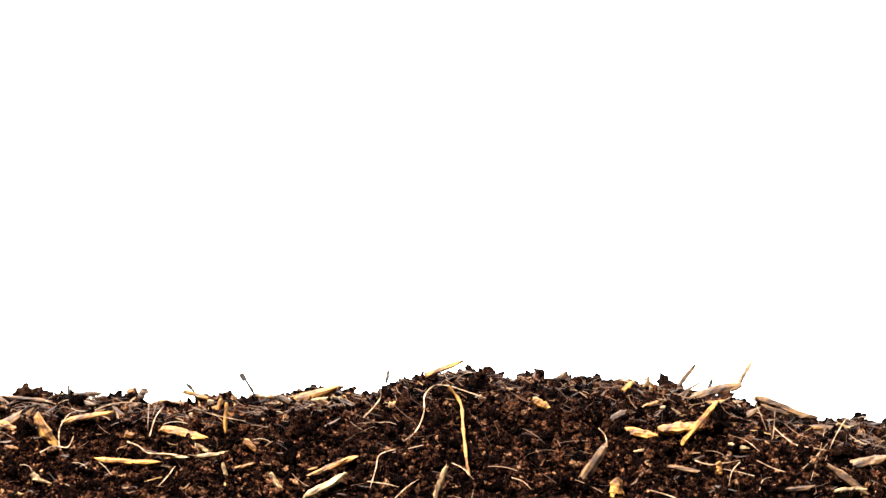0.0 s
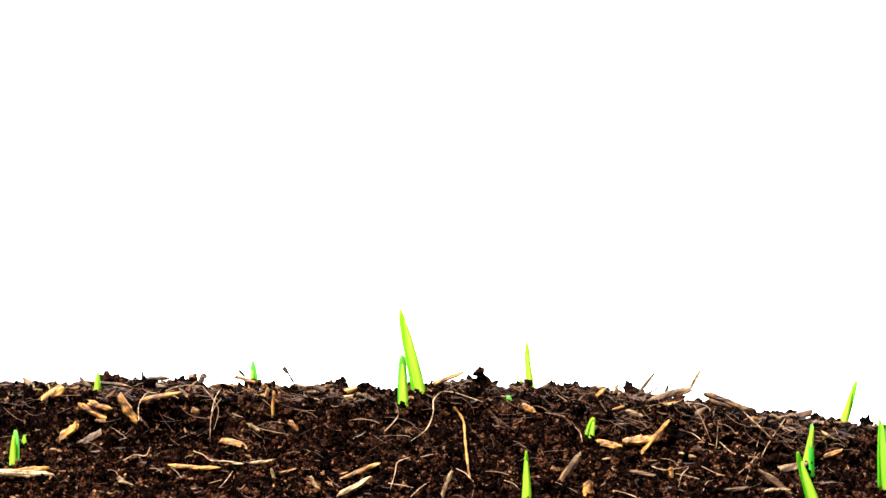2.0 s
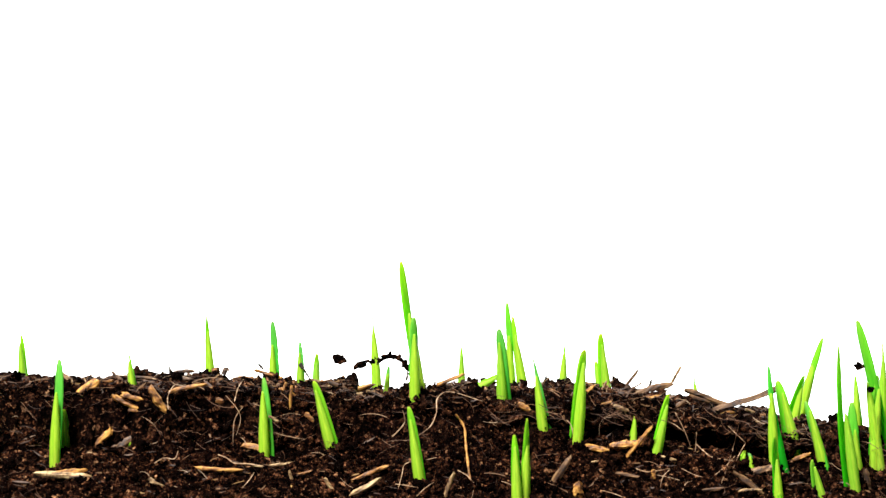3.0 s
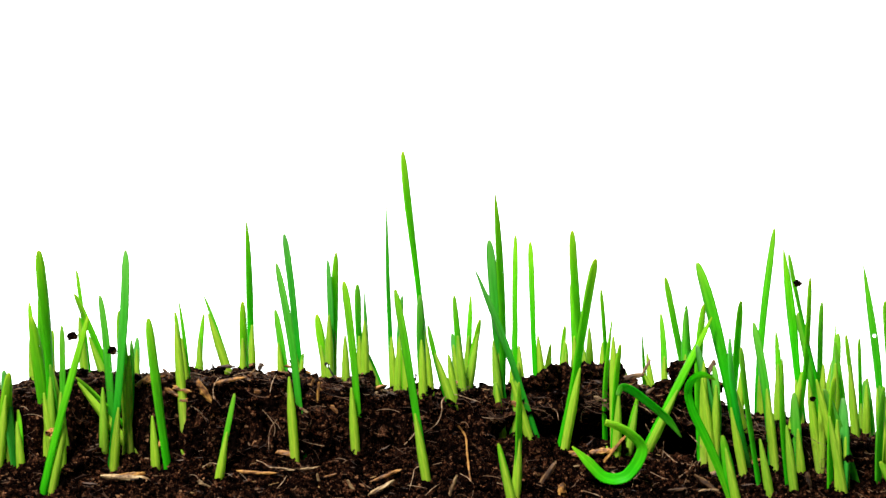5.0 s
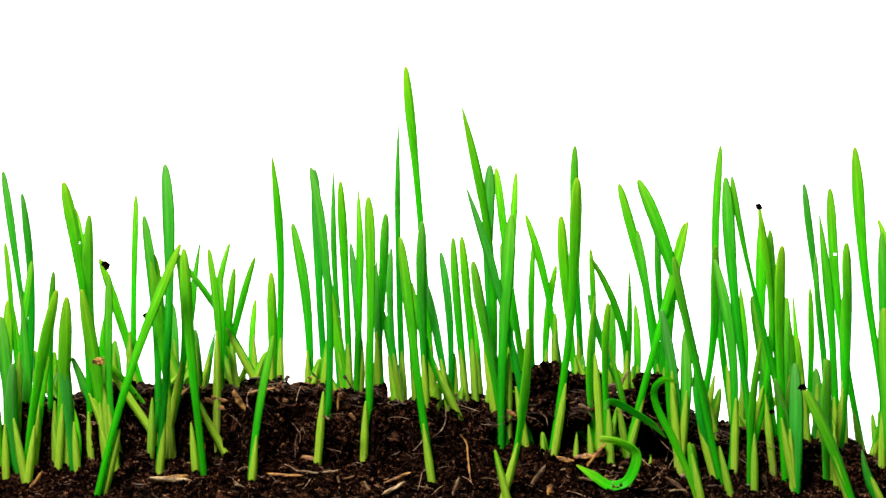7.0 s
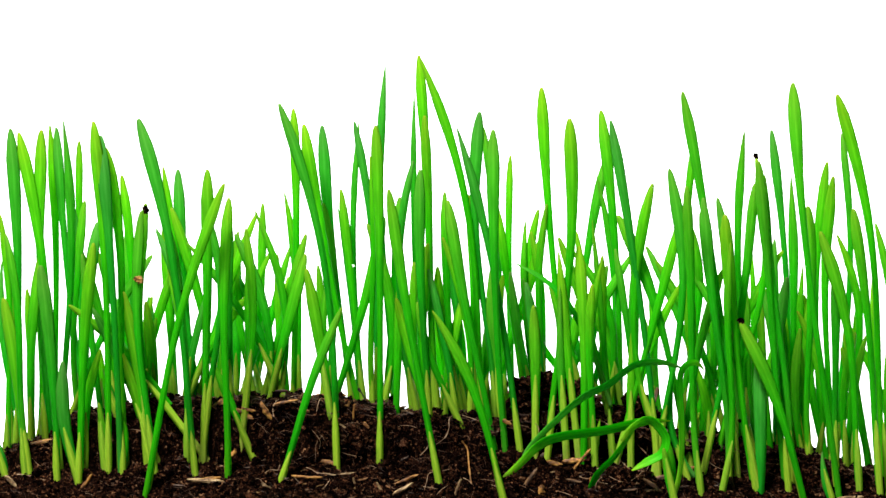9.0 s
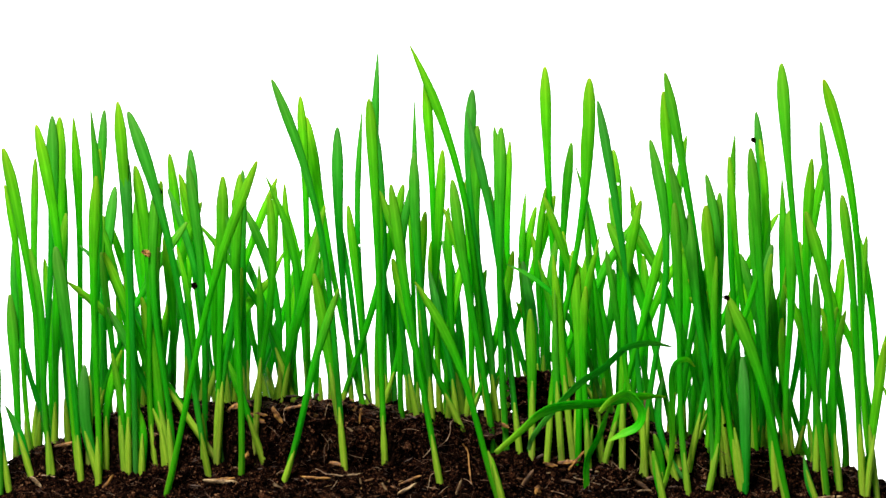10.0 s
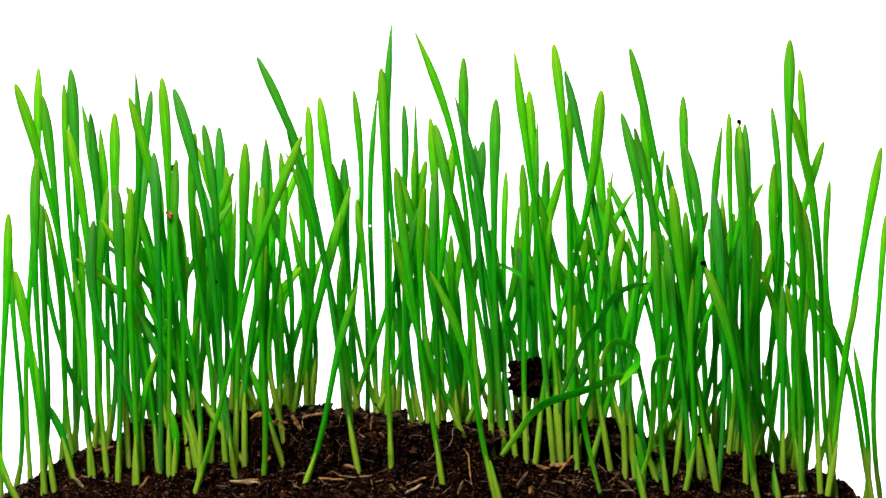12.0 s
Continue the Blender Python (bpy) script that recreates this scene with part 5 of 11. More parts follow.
sprout(-117.2, 0.2, 13.7, ((0, 0.9896, -18, -7.059, 0), (2, 0.3711, -5, -7.059, 0), (2.5, -0.8621, 6.915, -7, 6.969), (5.5, -8.429, 53.94, -8.731, 54.59), (6.5, -9.53, 69.62, -7.76, 70.27), (7, -10, 77.98, -7.143, 78.62), (9, -5.214, 93.96, -1.346, 94.11), (10, -6.13, 109.02, -2.49, 109.2), (10.5, -4.897, 118.6, -2.119, 118.7), (11, -5.0, 132.07, -2.38, 132.17), (11.5, -3.3, 138.2, -2.01, 138.26), (12, -4.58, 143.2, -2.893, 143.3)), 4.1, yaw=5, furl=61, sheath=12)
sprout(-125.8, 28.1, 28.7, ((0, -0.3743, -34.02, 2.126, 0), (2.28, -0.1404, -14.83, 2.126, 0), (2.5, 0.1455, -5.865, 2.107, 3.11), (3, 0.2183, -2.71, 1.843, 4.665), (5, -0.21, 16.69, -4.15, 18.67), (5.5, 2.003, 23.64, 1.64, 24.36), (7, 1.97, 33.63, 1.517, 33.69), (9, 2.546, 43.47, 1.991, 43.54), (10.5, 2.706, 46.21, 2.213, 46.29), (12, 2.706, 46.21, 2.213, 46.29)), 2.8, yaw=5, furl=62, sheath=7, bend=-1.3)
sprout(-118.5, 49.7, 28.5, ((0, 0.6185, -36.3, -4.31, 0), (2.09, 0.232, -17.04, -4.31, 0), (2.5, -0.442, -4.548, -4.204, 5.717), (5, -3.36, 34.69, -4.65, 37.15), (5.5, -4.326, 43.84, -5.148, 44.78), (6, -4.34, 52.43, -4.57, 53.16), (6.5, -2.54, 60.97, -1.92, 61.36), (7, 0.6013, 70.41, 2.029, 70.41), (9, 2.048, 70.88, 2.104, 70.91), (10.5, 2.241, 77.59, 2.024, 77.62), (12, 2.722, 94.23, 1.823, 94.27)), 2.7, yaw=0, furl=-67, sheath=12, bend=0.6)
sprout(-117.4, -8.0, 10.5, ((0, 0.0695, -18, -0.4104, 0), (2.11, 0.02606, -5, -0.4104, 0), (2.5, -0.04683, 5.391, -0.3434, 5.391), (5.5, 0.08076, 42.23, -0.308, 42.23), (6, -0.67, 48.92, -0.87, 48.93), (6.5, -2.42, 57.58, -2.37, 57.64), (7, -2.154, 61.71, -1.981, 61.74), (9, -5.672, 94.32, -2.899, 94.49), (10.5, -8.311, 118.8, -3.637, 119.1), (11, -10.94, 124.49, -4.56, 124.98), (12, -11.64, 134.6, -4.37, 135.1)), 3.8, yaw=-2, furl=-62, sheath=10)
sprout(-118.8, -18.0, 3.9, ((0, -1.682, -18, 11.77, 0), (1.98, -0.6309, -5, 11.77, 0), (2.5, 1.531, 7.118, 11.26, 7.281), (3, 2.297, 10.68, 10.84, 10.92), (5, 10.47, 47.28, 10.41, 48.43), (5.5, 15.26, 54.96, 13.9, 57.04), (6, 19.24, 61.27, 15.76, 64.22), (6.5, 22.66, 69.68, 16.49, 73.28), (7, 23.77, 78.19, 15.48, 81.72), (9, 27.28, 110.8, 12.95, 114.2), (9.5, 30.85, 118.13, 13.63, 122.16), (10, 34.73, 126.11, 14.36, 130.84), (10.5, 38.47, 133.5, 15.11, 138.9), (11, 42.14, 138.91, 16.14, 145.16), (11.5, 43.24, 145.41, 16.08, 151.73), (12, 44.94, 151.1, 16.32, 157.7)), 3.8, yaw=-4, furl=-63, sheath=10, bend=-2.5)
sprout(-106.2, -3.0, 12.3, ((0, 0.3237, -18, -2.156, 0), (3, 0.1214, -5, -2.156, 0), (5, -1.48, 44.39, -1.53, 45.41), (5.5, -2.037, 52.88, -1.768, 52.92), (6, -2.63, 59.89, -2.03, 59.95), (6.5, -2.58, 67.77, -1.65, 67.83), (7, -2.602, 79, -1.232, 79.05), (9, -7.997, 87.99, -4.37, 88.35), (10.5, -5.647, 130.1, -2.395, 130.2), (11, -5.82, 136.87, -2.05, 136.98), (11.5, -7.73, 143.32, -2.46, 143.52), (12, -11.51, 148.2, -3.649, 148.6)), 3.9, yaw=-3, furl=-62, sheath=10, bend=1.0)
sprout(-100.7, -2.2, 25.4, ((0, 0.5805, -18, -4.173, 0), (3, 0.2177, -5, -4.173, 0), (5.5, -2.179, 38.93, -4.207, 38.99), (6, -5.09, 49.57, -6.48, 49.84), (7, -4.946, 53.24, -5.621, 53.47), (9, 1.489, 94.9, 0.6285, 94.91), (9.5, -2.37, 101.54, -1.41, 101.57), (10, 1.89, 99.05, 1.18, 99.08), (10.5, 1.695, 108.1, 1.214, 108.1), (11, 0.32, 114.42, 0.82, 114.41), (11.5, 0.4, 121.12, 1.17, 121.11), (12, 1.054, 127, 1.796, 127)), 4.0, yaw=4, furl=66, sheath=8)
sprout(-99.8, -2.1, 24.5, ((0, -0.5836, -18, 4.863, 0), (3.5, -0.2189, -5, 4.863, 0), (5, 0.76, 19.16, 3.87, 20.43), (5.5, 2.298, 27.97, 6.952, 28.07), (6, 1.84, 35.98, 5.84, 36.04), (7, 1.61, 55.95, 4.347, 55.97), (9, -1.529, 84.17, 0.7504, 84.18), (9.5, 0.18, 91.62, 1.74, 91.62), (10.5, -1.804, 93.19, 0.1945, 93.2), (12, -1.94, 100.2, -0.2406, 100.2)), 2.8, yaw=-1, furl=-67, sheath=10, bend=3.5)
sprout(-90.5, -9.5, 8.5, ((0, 0.4541, -18, -3.207, 0), (3, 0.1703, -5, -3.207, 0), (5, -2.3, 41.91, -3.28, 42.98), (5.5, -2.54, 49.24, -3.098, 49.31), (6, -1.08, 57.01, -1.01, 57.03), (6.5, -2.82, 62.65, -2.22, 62.74), (7, -4.42, 72.01, -3.165, 72.15), (9, -0.0124, 101.1, 0.1519, 101.1), (10, -1.05, 116.67, -0.43, 116.68), (10.5, -0.9936, 124.1, -0.4479, 124.1), (12, -1.067, 124.1, -0.4479, 124.1)), 4.0, yaw=2, furl=64, sheath=8)
sprout(-84.8, 0.0, 32.2, ((0, 0.6732, -36.54, -5.763, 0), (3.37, 0.2524, -12.23, -5.763, 0), (5.5, -1.949, 29.03, -8.626, 29.83), (7, -2.76, 48.27, -8.064, 48.35), (9, -0.2733, 65.98, -4.478, 65.98), (10.5, 5.077, 95.65, 1.034, 95.78), (12, 0.5466, 116.1, -0.7188, 116.1)), 2.9, yaw=-4, furl=-65, sheath=11, bend=-5.2)
sprout(-85.6, 54.2, 27.2, ((0, -0.8593, -36.54, 6.042, 0), (3.96, -0.3222, -10.15, 6.042, 0), (5.5, 2.316, 20.7, 5.637, 21.56), (7, 1.961, 45.94, 5.604, 45.98), (9, 2.98, 81.09, 1.934, 81.14), (9.5, 3.06, 87.58, 2.08, 87.64), (10, 3.71, 94.73, 2.54, 94.81), (10.5, 1.816, 96.3, 1.546, 96.32), (12, -9.137, 129.3, -3.52, 129.6)), 3.0, yaw=2, furl=61, sheath=8, bend=-0.7)
sprout(-80.7, 51.2, 27.9, ((0, 0.05739, -36.54, -3.066, 0), (3.81, 0.02152, -10.67, -3.066, 0), (5, -2.64, 21.47, -9.11, 25.3), (5.5, -1.919, 22.82, -10.13, 23.64), (6, -2.25, 36.8, -8.74, 37.36), (6.5, -5.71, 45.79, -12.15, 46.39), (7, -4.645, 54.22, -10.02, 54.41), (9, 2.095, 62.56, -4.064, 62.59), (10.5, 2.986, 69.24, -2.39, 69.3), (12, 3.21, 74.45, -1.075, 74.52)), 2.9, yaw=3, furl=61, sheath=10, bend=-8.7)
sprout(-72.4, 21.0, 34.2, ((0, 2.587, -37.78, -16.9, 0), (3.19, 0.97, -13.39, -16.9, 0), (5, -7.87, 21.54, -10.8, 26.3), (5.5, -10.88, 29.66, -11.88, 32.34), (6, -16.86, 35.21, -15.72, 39.8), (6.5, -24.68, 40.76, -21.66, 48.13), (7, -30.08, 45.52, -25.56, 54.56), (9, -36.91, 58.58, -26.12, 69.24), (10.5, -38.56, 77.49, -23.92, 86.56), (12, -9.376, 84.5, -3.493, 85.02)), 3.1, yaw=-4, furl=-65, sheath=12, bend=8.4)
sprout(-56.5, 49.0, 29.4, ((0, 0.7795, -37.78, -5.367, 0), (3.11, 0.2923, -13.68, -5.367, 0), (5, -4.18, 21.61, -5.0, 25.46), (5.5, -5.528, 32.16, -4.746, 33.42), (6, -6.53, 42.78, -5.28, 43.83), (6.5, -6.28, 51.04, -4.63, 51.71), (7, -6.438, 59.62, -4.396, 59.97), (9, -1.929, 78.8, -0.4998, 78.82), (10.5, -16.32, 73.59, -9.869, 75.37), (12, -7.372, 115.2, -2.59, 115.5)), 4.1, yaw=-4, furl=-62, sheath=8, bend=1.1)
sprout(-51.4, 35.9, 31.2, ((0, -0.4357, -34.81, 2.297, 0), (4.33, -0.1634, -8.472, 2.297, 0), (5.5, 0.8027, 15.63, -0.5091, 16.32), (7, 2.056, 19.79, 0.2066, 19.9), (9, -5.144, 46.17, -5.039, 46.45), (10.5, -10.54, 65.95, -8.056, 66.79), (12, -7.682, 71.4, -7.55, 71.81)), 3.1, yaw=0, furl=67, sheath=9, bend=-3.2)
sprout(-34.1, 39.0, 29.3, ((0, -0.1862, -34.81, 1.24, 0), (3, -0.06982, -12.73, 1.24, 0), (5, -0.65, 29.75, -1.45, 32.85), (5.5, 0.78, 37.82, 1.015, 38.5), (6, 2.04, 46.29, 2.08, 46.8), (6.5, 3.82, 54.02, 3.71, 54.39), (7, 4.214, 63.03, 3.784, 63.17), (9, 5.815, 81.21, 3.888, 81.42), (10.5, 5.096, 71.16, 3.793, 71.34), (12, 6.406, 89.45, 3.965, 89.68)), 4.0, yaw=3, furl=67, sheath=9)
sprout(-26.4, 37.4, 27.0, ((0, 2.229, -30.67, -14.82, 0), (3.7, 0.8361, -9.136, -14.82, 0), (5.5, -9.68, 22.72, -11.37, 25.16), (7, -4.984, 32.66, -2.251, 33.04), (9, -5.605, 48.15, -5.773, 48.47), (10.5, -9.621, 52.8, -6.783, 53.67), (12, -10.35, 56.77, -7.575, 57.7)), 3.0, yaw=-1, furl=-66, sheath=9, bend=4.4)
sprout(-5.4, 4.0, 26.0, ((0, 3.255, -37.16, -20, 0), (3, 1.221, -9.213, -24.66, 0), (5, -7.83, 21.98, -19.54, 25.38), (5.5, -15.3, 33.97, -25.41, 37.59), (6, -15.14, 39.95, -22.15, 42.98), (7, -15.24, 43.18, -20.63, 45.79), (9, -15.7, 44.63, -20.81, 47.31), (10.5, -16.04, 45.71, -20.73, 48.45), (12, -16.39, 46.8, -20.65, 49.59)), 3.1, yaw=-4, furl=-64, sheath=9, bend=-1.7)
sprout(-6.4, 6.5, 27.2, ((0, 0.9259, -27.16, -5.713, 0), (3.92, 0.3472, -7.61, -5.713, 0), (5.5, -2.558, 21.59, -3.129, 22.1), (7, -9.733, 42.84, -7.425, 43.93), (9, -10.55, 55.78, -8.143, 56.77), (10.5, -11.69, 61.76, -8.77, 62.85), (12, -12.56, 66.4, -9.261, 67.58)), 3.0, yaw=-3, furl=-63, sheath=9, bend=3.0)
sprout(-5.3, 34.4, 27.1, ((0, 0.96, -27.16, -6.109, 0), (3.61, 0.36, -8.15, -6.109, 0), (5.5, -2.431, 25.97, -3.874, 26.44), (6, -4.89, 33.72, -5.89, 34.31), (6.5, -5.8, 42.06, -5.03, 42.58), (7, -5.597, 51.79, -2.448, 52.09), (9, -6.303, 67.03, -3.117, 67.32), (10.5, -6.978, 74.21, -3.721, 74.54), (12, -7.503, 79.79, -4.193, 80.15)), 3.1, yaw=-2, furl=-66, sheath=9, bend=3.3)
sprout(-3.1, 16.2, 27.6, ((0, 0.9561, -27.16, -7.782, 0), (3, 0.3585, -9.213, -7.782, 0), (5, -2.37, 28.6, -8.7, 30.83), (5.5, -3.304, 35.51, -9.903, 36.03), (6, -3.32, 42.24, -9.02, 42.62), (6.5, -3.73, 49.25, -8.58, 49.52), (7, -3.607, 56.57, -7.508, 56.69), (9, -7.692, 84.55, -5.72, 84.9), (10.5, -6.665, 84.64, -5.722, 84.9), (12, -6.665, 84.64, -5.722, 84.9)), 3.1, yaw=3, furl=64, sheath=10, bend=-3.7)
sprout(6.0, 11.0, 28.5, ((0, 0.1975, -28.1, -0.1582, 0), (3, 0.07408, -9.646, -0.1582, 0), (5, 0.25, 57.78, 3.71, 60.03), (5.5, -1.724, 69.4, 2.546, 69.82), (6, -2.86, 78.67, 2.49, 79.04), (6.5, -4.78, 89.3, 1.79, 89.63), (7, -9.819, 99.29, -0.9424, 99.78), (9, -26.54, 135.2, -6.823, 137.8), (9.5, -30.89, 141.36, -9.07, 144.7), (10, -31.57, 148.96, -9.78, 152.26), (10.5, -31.99, 156.8, -10.38, 160), (11, -34.84, 163.21, -10.74, 166.87), (11.5, -34.6, 169.3, -10.07, 172.8), (12, -32.03, 173.8, -8.756, 176.7)), 4.1, yaw=2, furl=61, sheath=8, bend=8.8)
sprout(20.1, 33.8, 31.3, ((0, 0.8135, -32.3, -5.614, 0), (3, 0.3051, -11.58, -5.614, 0), (5, -2.64, 40.66, -4.02, 43.51), (5.5, -4.176, 49.64, -5.254, 50.38), (6.5, -8.95, 67.67, -6.65, 68.47), (7, -11.94, 76.73, -7.844, 77.65), (9, -11.12, 76.85, -7.762, 77.65), (10.5, -11.65, 80.51, -7.847, 81.35), (12, -12.04, 83.21, -7.911, 84.08)), 3.2, yaw=-5, furl=-66, sheath=8, bend=1.0)
sprout(25.6, 41.9, 30.4, ((0, 0.06137, -32.3, -1.782, 0), (3.78, 0.02302, -9.456, -1.782, 0), (5, 3.02, 15.83, -3.2, 19.23), (5.5, 3.24, 23.28, -5.594, 24.07), (7, 3.74, 43.87, -1.153, 44.03), (9, 0.2073, 75.52, -2.193, 75.52), (10.5, 0.7142, 83.61, -1.214, 83.61), (12, 0.6451, 75.51, -2.197, 75.52)), 2.9, yaw=4, furl=62, sheath=8, bend=-5.1)
sprout(39.2, 33.6, 29.5, ((0, -0.03453, -34, 0.9582, 0), (3, -0.01295, -12.36, 0.9582, 0), (5, -0.42, 28.13, 1.87, 31.13), (5.5, -0.3459, 37.34, 2.431, 37.99), (6.5, -2.03, 53.44, 0.27, 53.7), (7, 1.435, 50.74, 4.009, 50.76), (9, 0.9358, 67.62, -0.9829, 67.63), (10.5, -3.652, 74.79, -1.469, 74.88), (12, -3.927, 80.42, -1.85, 80.51)), 2.6, yaw=2, furl=63, sheath=8, bend=2.6)
sprout(39.3, -3.4, 25.3, ((0, 0.08349, -18, -0.8625, 0), (3.13, 0.03131, -5, -0.8625, 0), (5, 0.74, 25.39, -1.61, 26.45), (5.5, 1.004, 33.11, -1.594, 33.12), (6, 0.91, 40.44, -2.35, 40.45), (7, 0.6679, 39.32, -3.348, 39.33), (9, 9.082, 63.26, 4.191, 63.91), (9.5, 5.63, 70.7, 1.53, 70.94), (10.5, 15.39, 81.21, 10.07, 82.66), (12, -4.914, 100.7, -1.317, 100.8)), 3.9, yaw=4, furl=65, sheath=11, bend=-1.3)
sprout(44.8, 40.7, 28.4, ((0, 0.001642, -34, 0.3722, 0), (4.38, 0.0006159, -8.159, 0.3722, 0), (5.5, 3.225, 14.68, 1.632, 15.65), (7, 3.708, 33.19, 2.88, 33.4), (9, 7.821, 55.55, 11.55, 56.1), (10.5, 12.47, 69.8, 11.77, 70.91), (12, 17.11, 84.05, 11.98, 85.78)), 4.0, yaw=-3, furl=-62, sheath=9, bend=1.5)
sprout(57.1, 37.5, 25.0, ((0, 1.195, -32.1, -6.17, 0), (3.12, 0.4481, -11.15, -6.17, 0), (5, 0.62, 25.0, 8.33, 27.78), (5.5, -4.516, 32.39, -0.3743, 33.27), (6, -4.18, 38.68, 2.83, 39.34), (7, -0.3951, 35.68, 11.68, 35.68), (9, 3.429, 74.33, 6.346, 74.41), (10.5, 0.928, 82.15, 4.791, 82.15), (11, 1.04, 85.61, 4.41, 85.61), (12, 1, 88.56, 3.492, 88.56)), 2.8, yaw=-3, furl=-61, sheath=8, bend=9.3)
sprout(58.8, 47.1, 22.3, ((0, 0.6703, -32.1, -4.403, 0), (3, 0.2514, -11.49, -4.403, 0), (5, 0.62, 38.84, -2.77, 41.59), (5.5, -0.001383, 48.82, -3.418, 49.38), (6, -1.63, 58.81, -4.04, 59.27), (6.5, -4.59, 69.45, -5.92, 69.85), (7, -7.421, 80.54, -7.668, 80.88), (9, -8.357, 122.4, -2.763, 122.7), (10, -0.32, 114.21, 0.31, 114.25), (10.5, -1.43, 121.4, -0.5448, 121.4), (11, -1.28, 126.87, -0.41, 126.87), (11.5, -2.4, 132.65, -0.83, 132.66), (12, -1.8, 130, -0.554, 130)), 3.7, yaw=4, furl=65, sheath=8, bend=2.4)
sprout(51.1, 1.0, 11.0, ((0, -3.441, -28, 20, 0), (3, -1.29, -5, 25.58, 0), (5, 17.8, 39.22, 26.12, 44.09), (5.5, 20.66, 46.84, 25.78, 51.2), (7, 20.04, 78.84, 14.59, 81.35), (9, 27.04, 94.6, 14.86, 98.38), (10.5, 25.02, 95.15, 14.86, 98.38), (12, 25.02, 95.15, 14.86, 98.38)), 3.9, yaw=-5, furl=-65, sheath=11, bend=0.5)
sprout(66.9, -2.0, 21.7, ((0, -0.9561, -32.1, 4.255, 0), (3, -0.3586, -11.49, 4.255, 0), (5, 0.05, 32.2, -8.03, 34.94), (5.5, 4.185, 34.2, -1.909, 35.02), (6, 4.82, 45.24, -1.43, 45.9), (6.5, 3.31, 56.74, -3.47, 57.06), (7, 3.367, 67.2, -3.857, 67.29), (9, -0.2272, 93.34, -3.564, 93.34), (10.5, -1.109, 93.34, -3.568, 93.34), (12, -1.109, 93.34, -3.568, 93.34)), 4.2, yaw=2, furl=61, sheath=10, bend=-10.4)
sprout(64.6, 28.4, 23.8, ((0, -0.03474, -32.1, 0.3592, 0), (3, -0.01303, -11.49, 0.3592, 0), (5.5, -1.439, 36.45, 0.6197, 37.04), (6.5, -7.11, 53.33, -6.41, 54.03), (7, -8.159, 62.66, -7.932, 63.19), (9, -9.701, 66.68, -7.907, 67.38), (10.5, -11.06, 76.02, -7.986, 76.82), (12, -14, 96.2, -8.16, 97.21)), 2.8, yaw=0, furl=-61, sheath=9)
sprout(65.9, 26.3, 22.9, ((0, 0.1836, -32.1, -0.6807, 0), (3, 0.06884, -11.49, -0.6807, 0), (5, -2.06, 30.17, -1.48, 32.99), (5.5, -1.338, 38.28, 0.5313, 38.87), (7, -2.848, 66.08, -0.8174, 66.14), (9, -3.933, 61.22, 1.147, 61.34), (10.5, -0.7567, 67.91, 0.6928, 67.92), (12, -0.8137, 73.02, 0.3368, 73.03)), 2.9, yaw=1, furl=64, sheath=9, bend=2.3)
sprout(104.4, 0.5, 15.3, ((0, 1.277, -26.49, -9.416, 0), (1.91, 0.4787, -10.95, -9.416, 0), (2.5, -1.309, 3.344, -9.792, 8.202), (3, -1.963, 8.242, -10.04, 12.3), (5, -13.22, 53.21, -13.24, 55.85), (5.5, -13.58, 62.46, -11.98, 64.25), (6, -15.1, 71.21, -12.09, 73.01), (6.5, -17.12, 79.79, -12.59, 81.71), (7, -18.9, 89.08, -12.82, 91.06), (9, -19.69, 88.91, -12.87, 91.06), (10.5, -20.44, 92.26, -12.81, 94.5), (12, -21.49, 97.01, -12.73, 99.36)), 3.1, yaw=3, furl=60, sheath=10, bend=-1.0)
sprout(104.4, -7.8, 4.4, ((0, 0.2354, -18, -1.999, 0), (2.16, 0.08826, -5, -1.999, 0), (2.5, -0.1408, 4.782, -2.179, 4.785), (3, -0.2111, 7.174, -2.412, 7.177), (5, -1.26, 29.01, -3.0, 29.04), (5.5, -1.754, 37.44, -3.341, 37.48), (6.5, -0.88, 63.14, -1.92, 63.15), (7, -3.149, 77.06, -3.611, 77.13), (9, -11.38, 99.02, -7.297, 99.67), (10.5, -14.77, 114, -7.884, 114.9), (12, -18.17, 128.9, -8.469, 130.2)), 4.2, yaw=5, furl=66, sheath=9, bend=-2.0)
sprout(91.5, 26.6, 18.8, ((0, 0.005397, -28.53, 0.3693, 0), (3.01, 0.002024, -9.832, 0.3693, 0), (5, -0.58, 26.65, 1.05, 28.97), (5.5, -0.7194, 34.48, 1.174, 34.91), (7, -0.03257, 48.28, 1.251, 48.28), (9, -0.04209, 62.39, 0.8231, 62.39), (10.5, -0.04475, 66.33, 0.6351, 66.33), (12, -0.04475, 66.33, 0.6351, 66.33)), 3.1, yaw=-3, furl=-64, sheath=10, bend=1.4)
sprout(116.5, 50.2, 10.0, ((0, -0.2203, -26.49, 2.773, 0), (2.12, -0.08263, -10.52, 2.773, 0), (2.5, 0.1454, 0.5232, 3.629, 5.278), (3, 0.2181, 4.01, 4.563, 7.917), (5, 2.48, 32.43, 3.02, 33.57), (5.5, 4.886, 40.72, 5.599, 41.34), (7, 1.865, 56.22, 6.454, 56.25), (9, -3.223, 69.31, -1.318, 69.39), (10.5, -6.205, 76.57, -2.218, 76.82), (12, -6.672, 82.33, -2.923, 82.6)), 2.7, yaw=4, furl=65, sheath=7, bend=5.0)
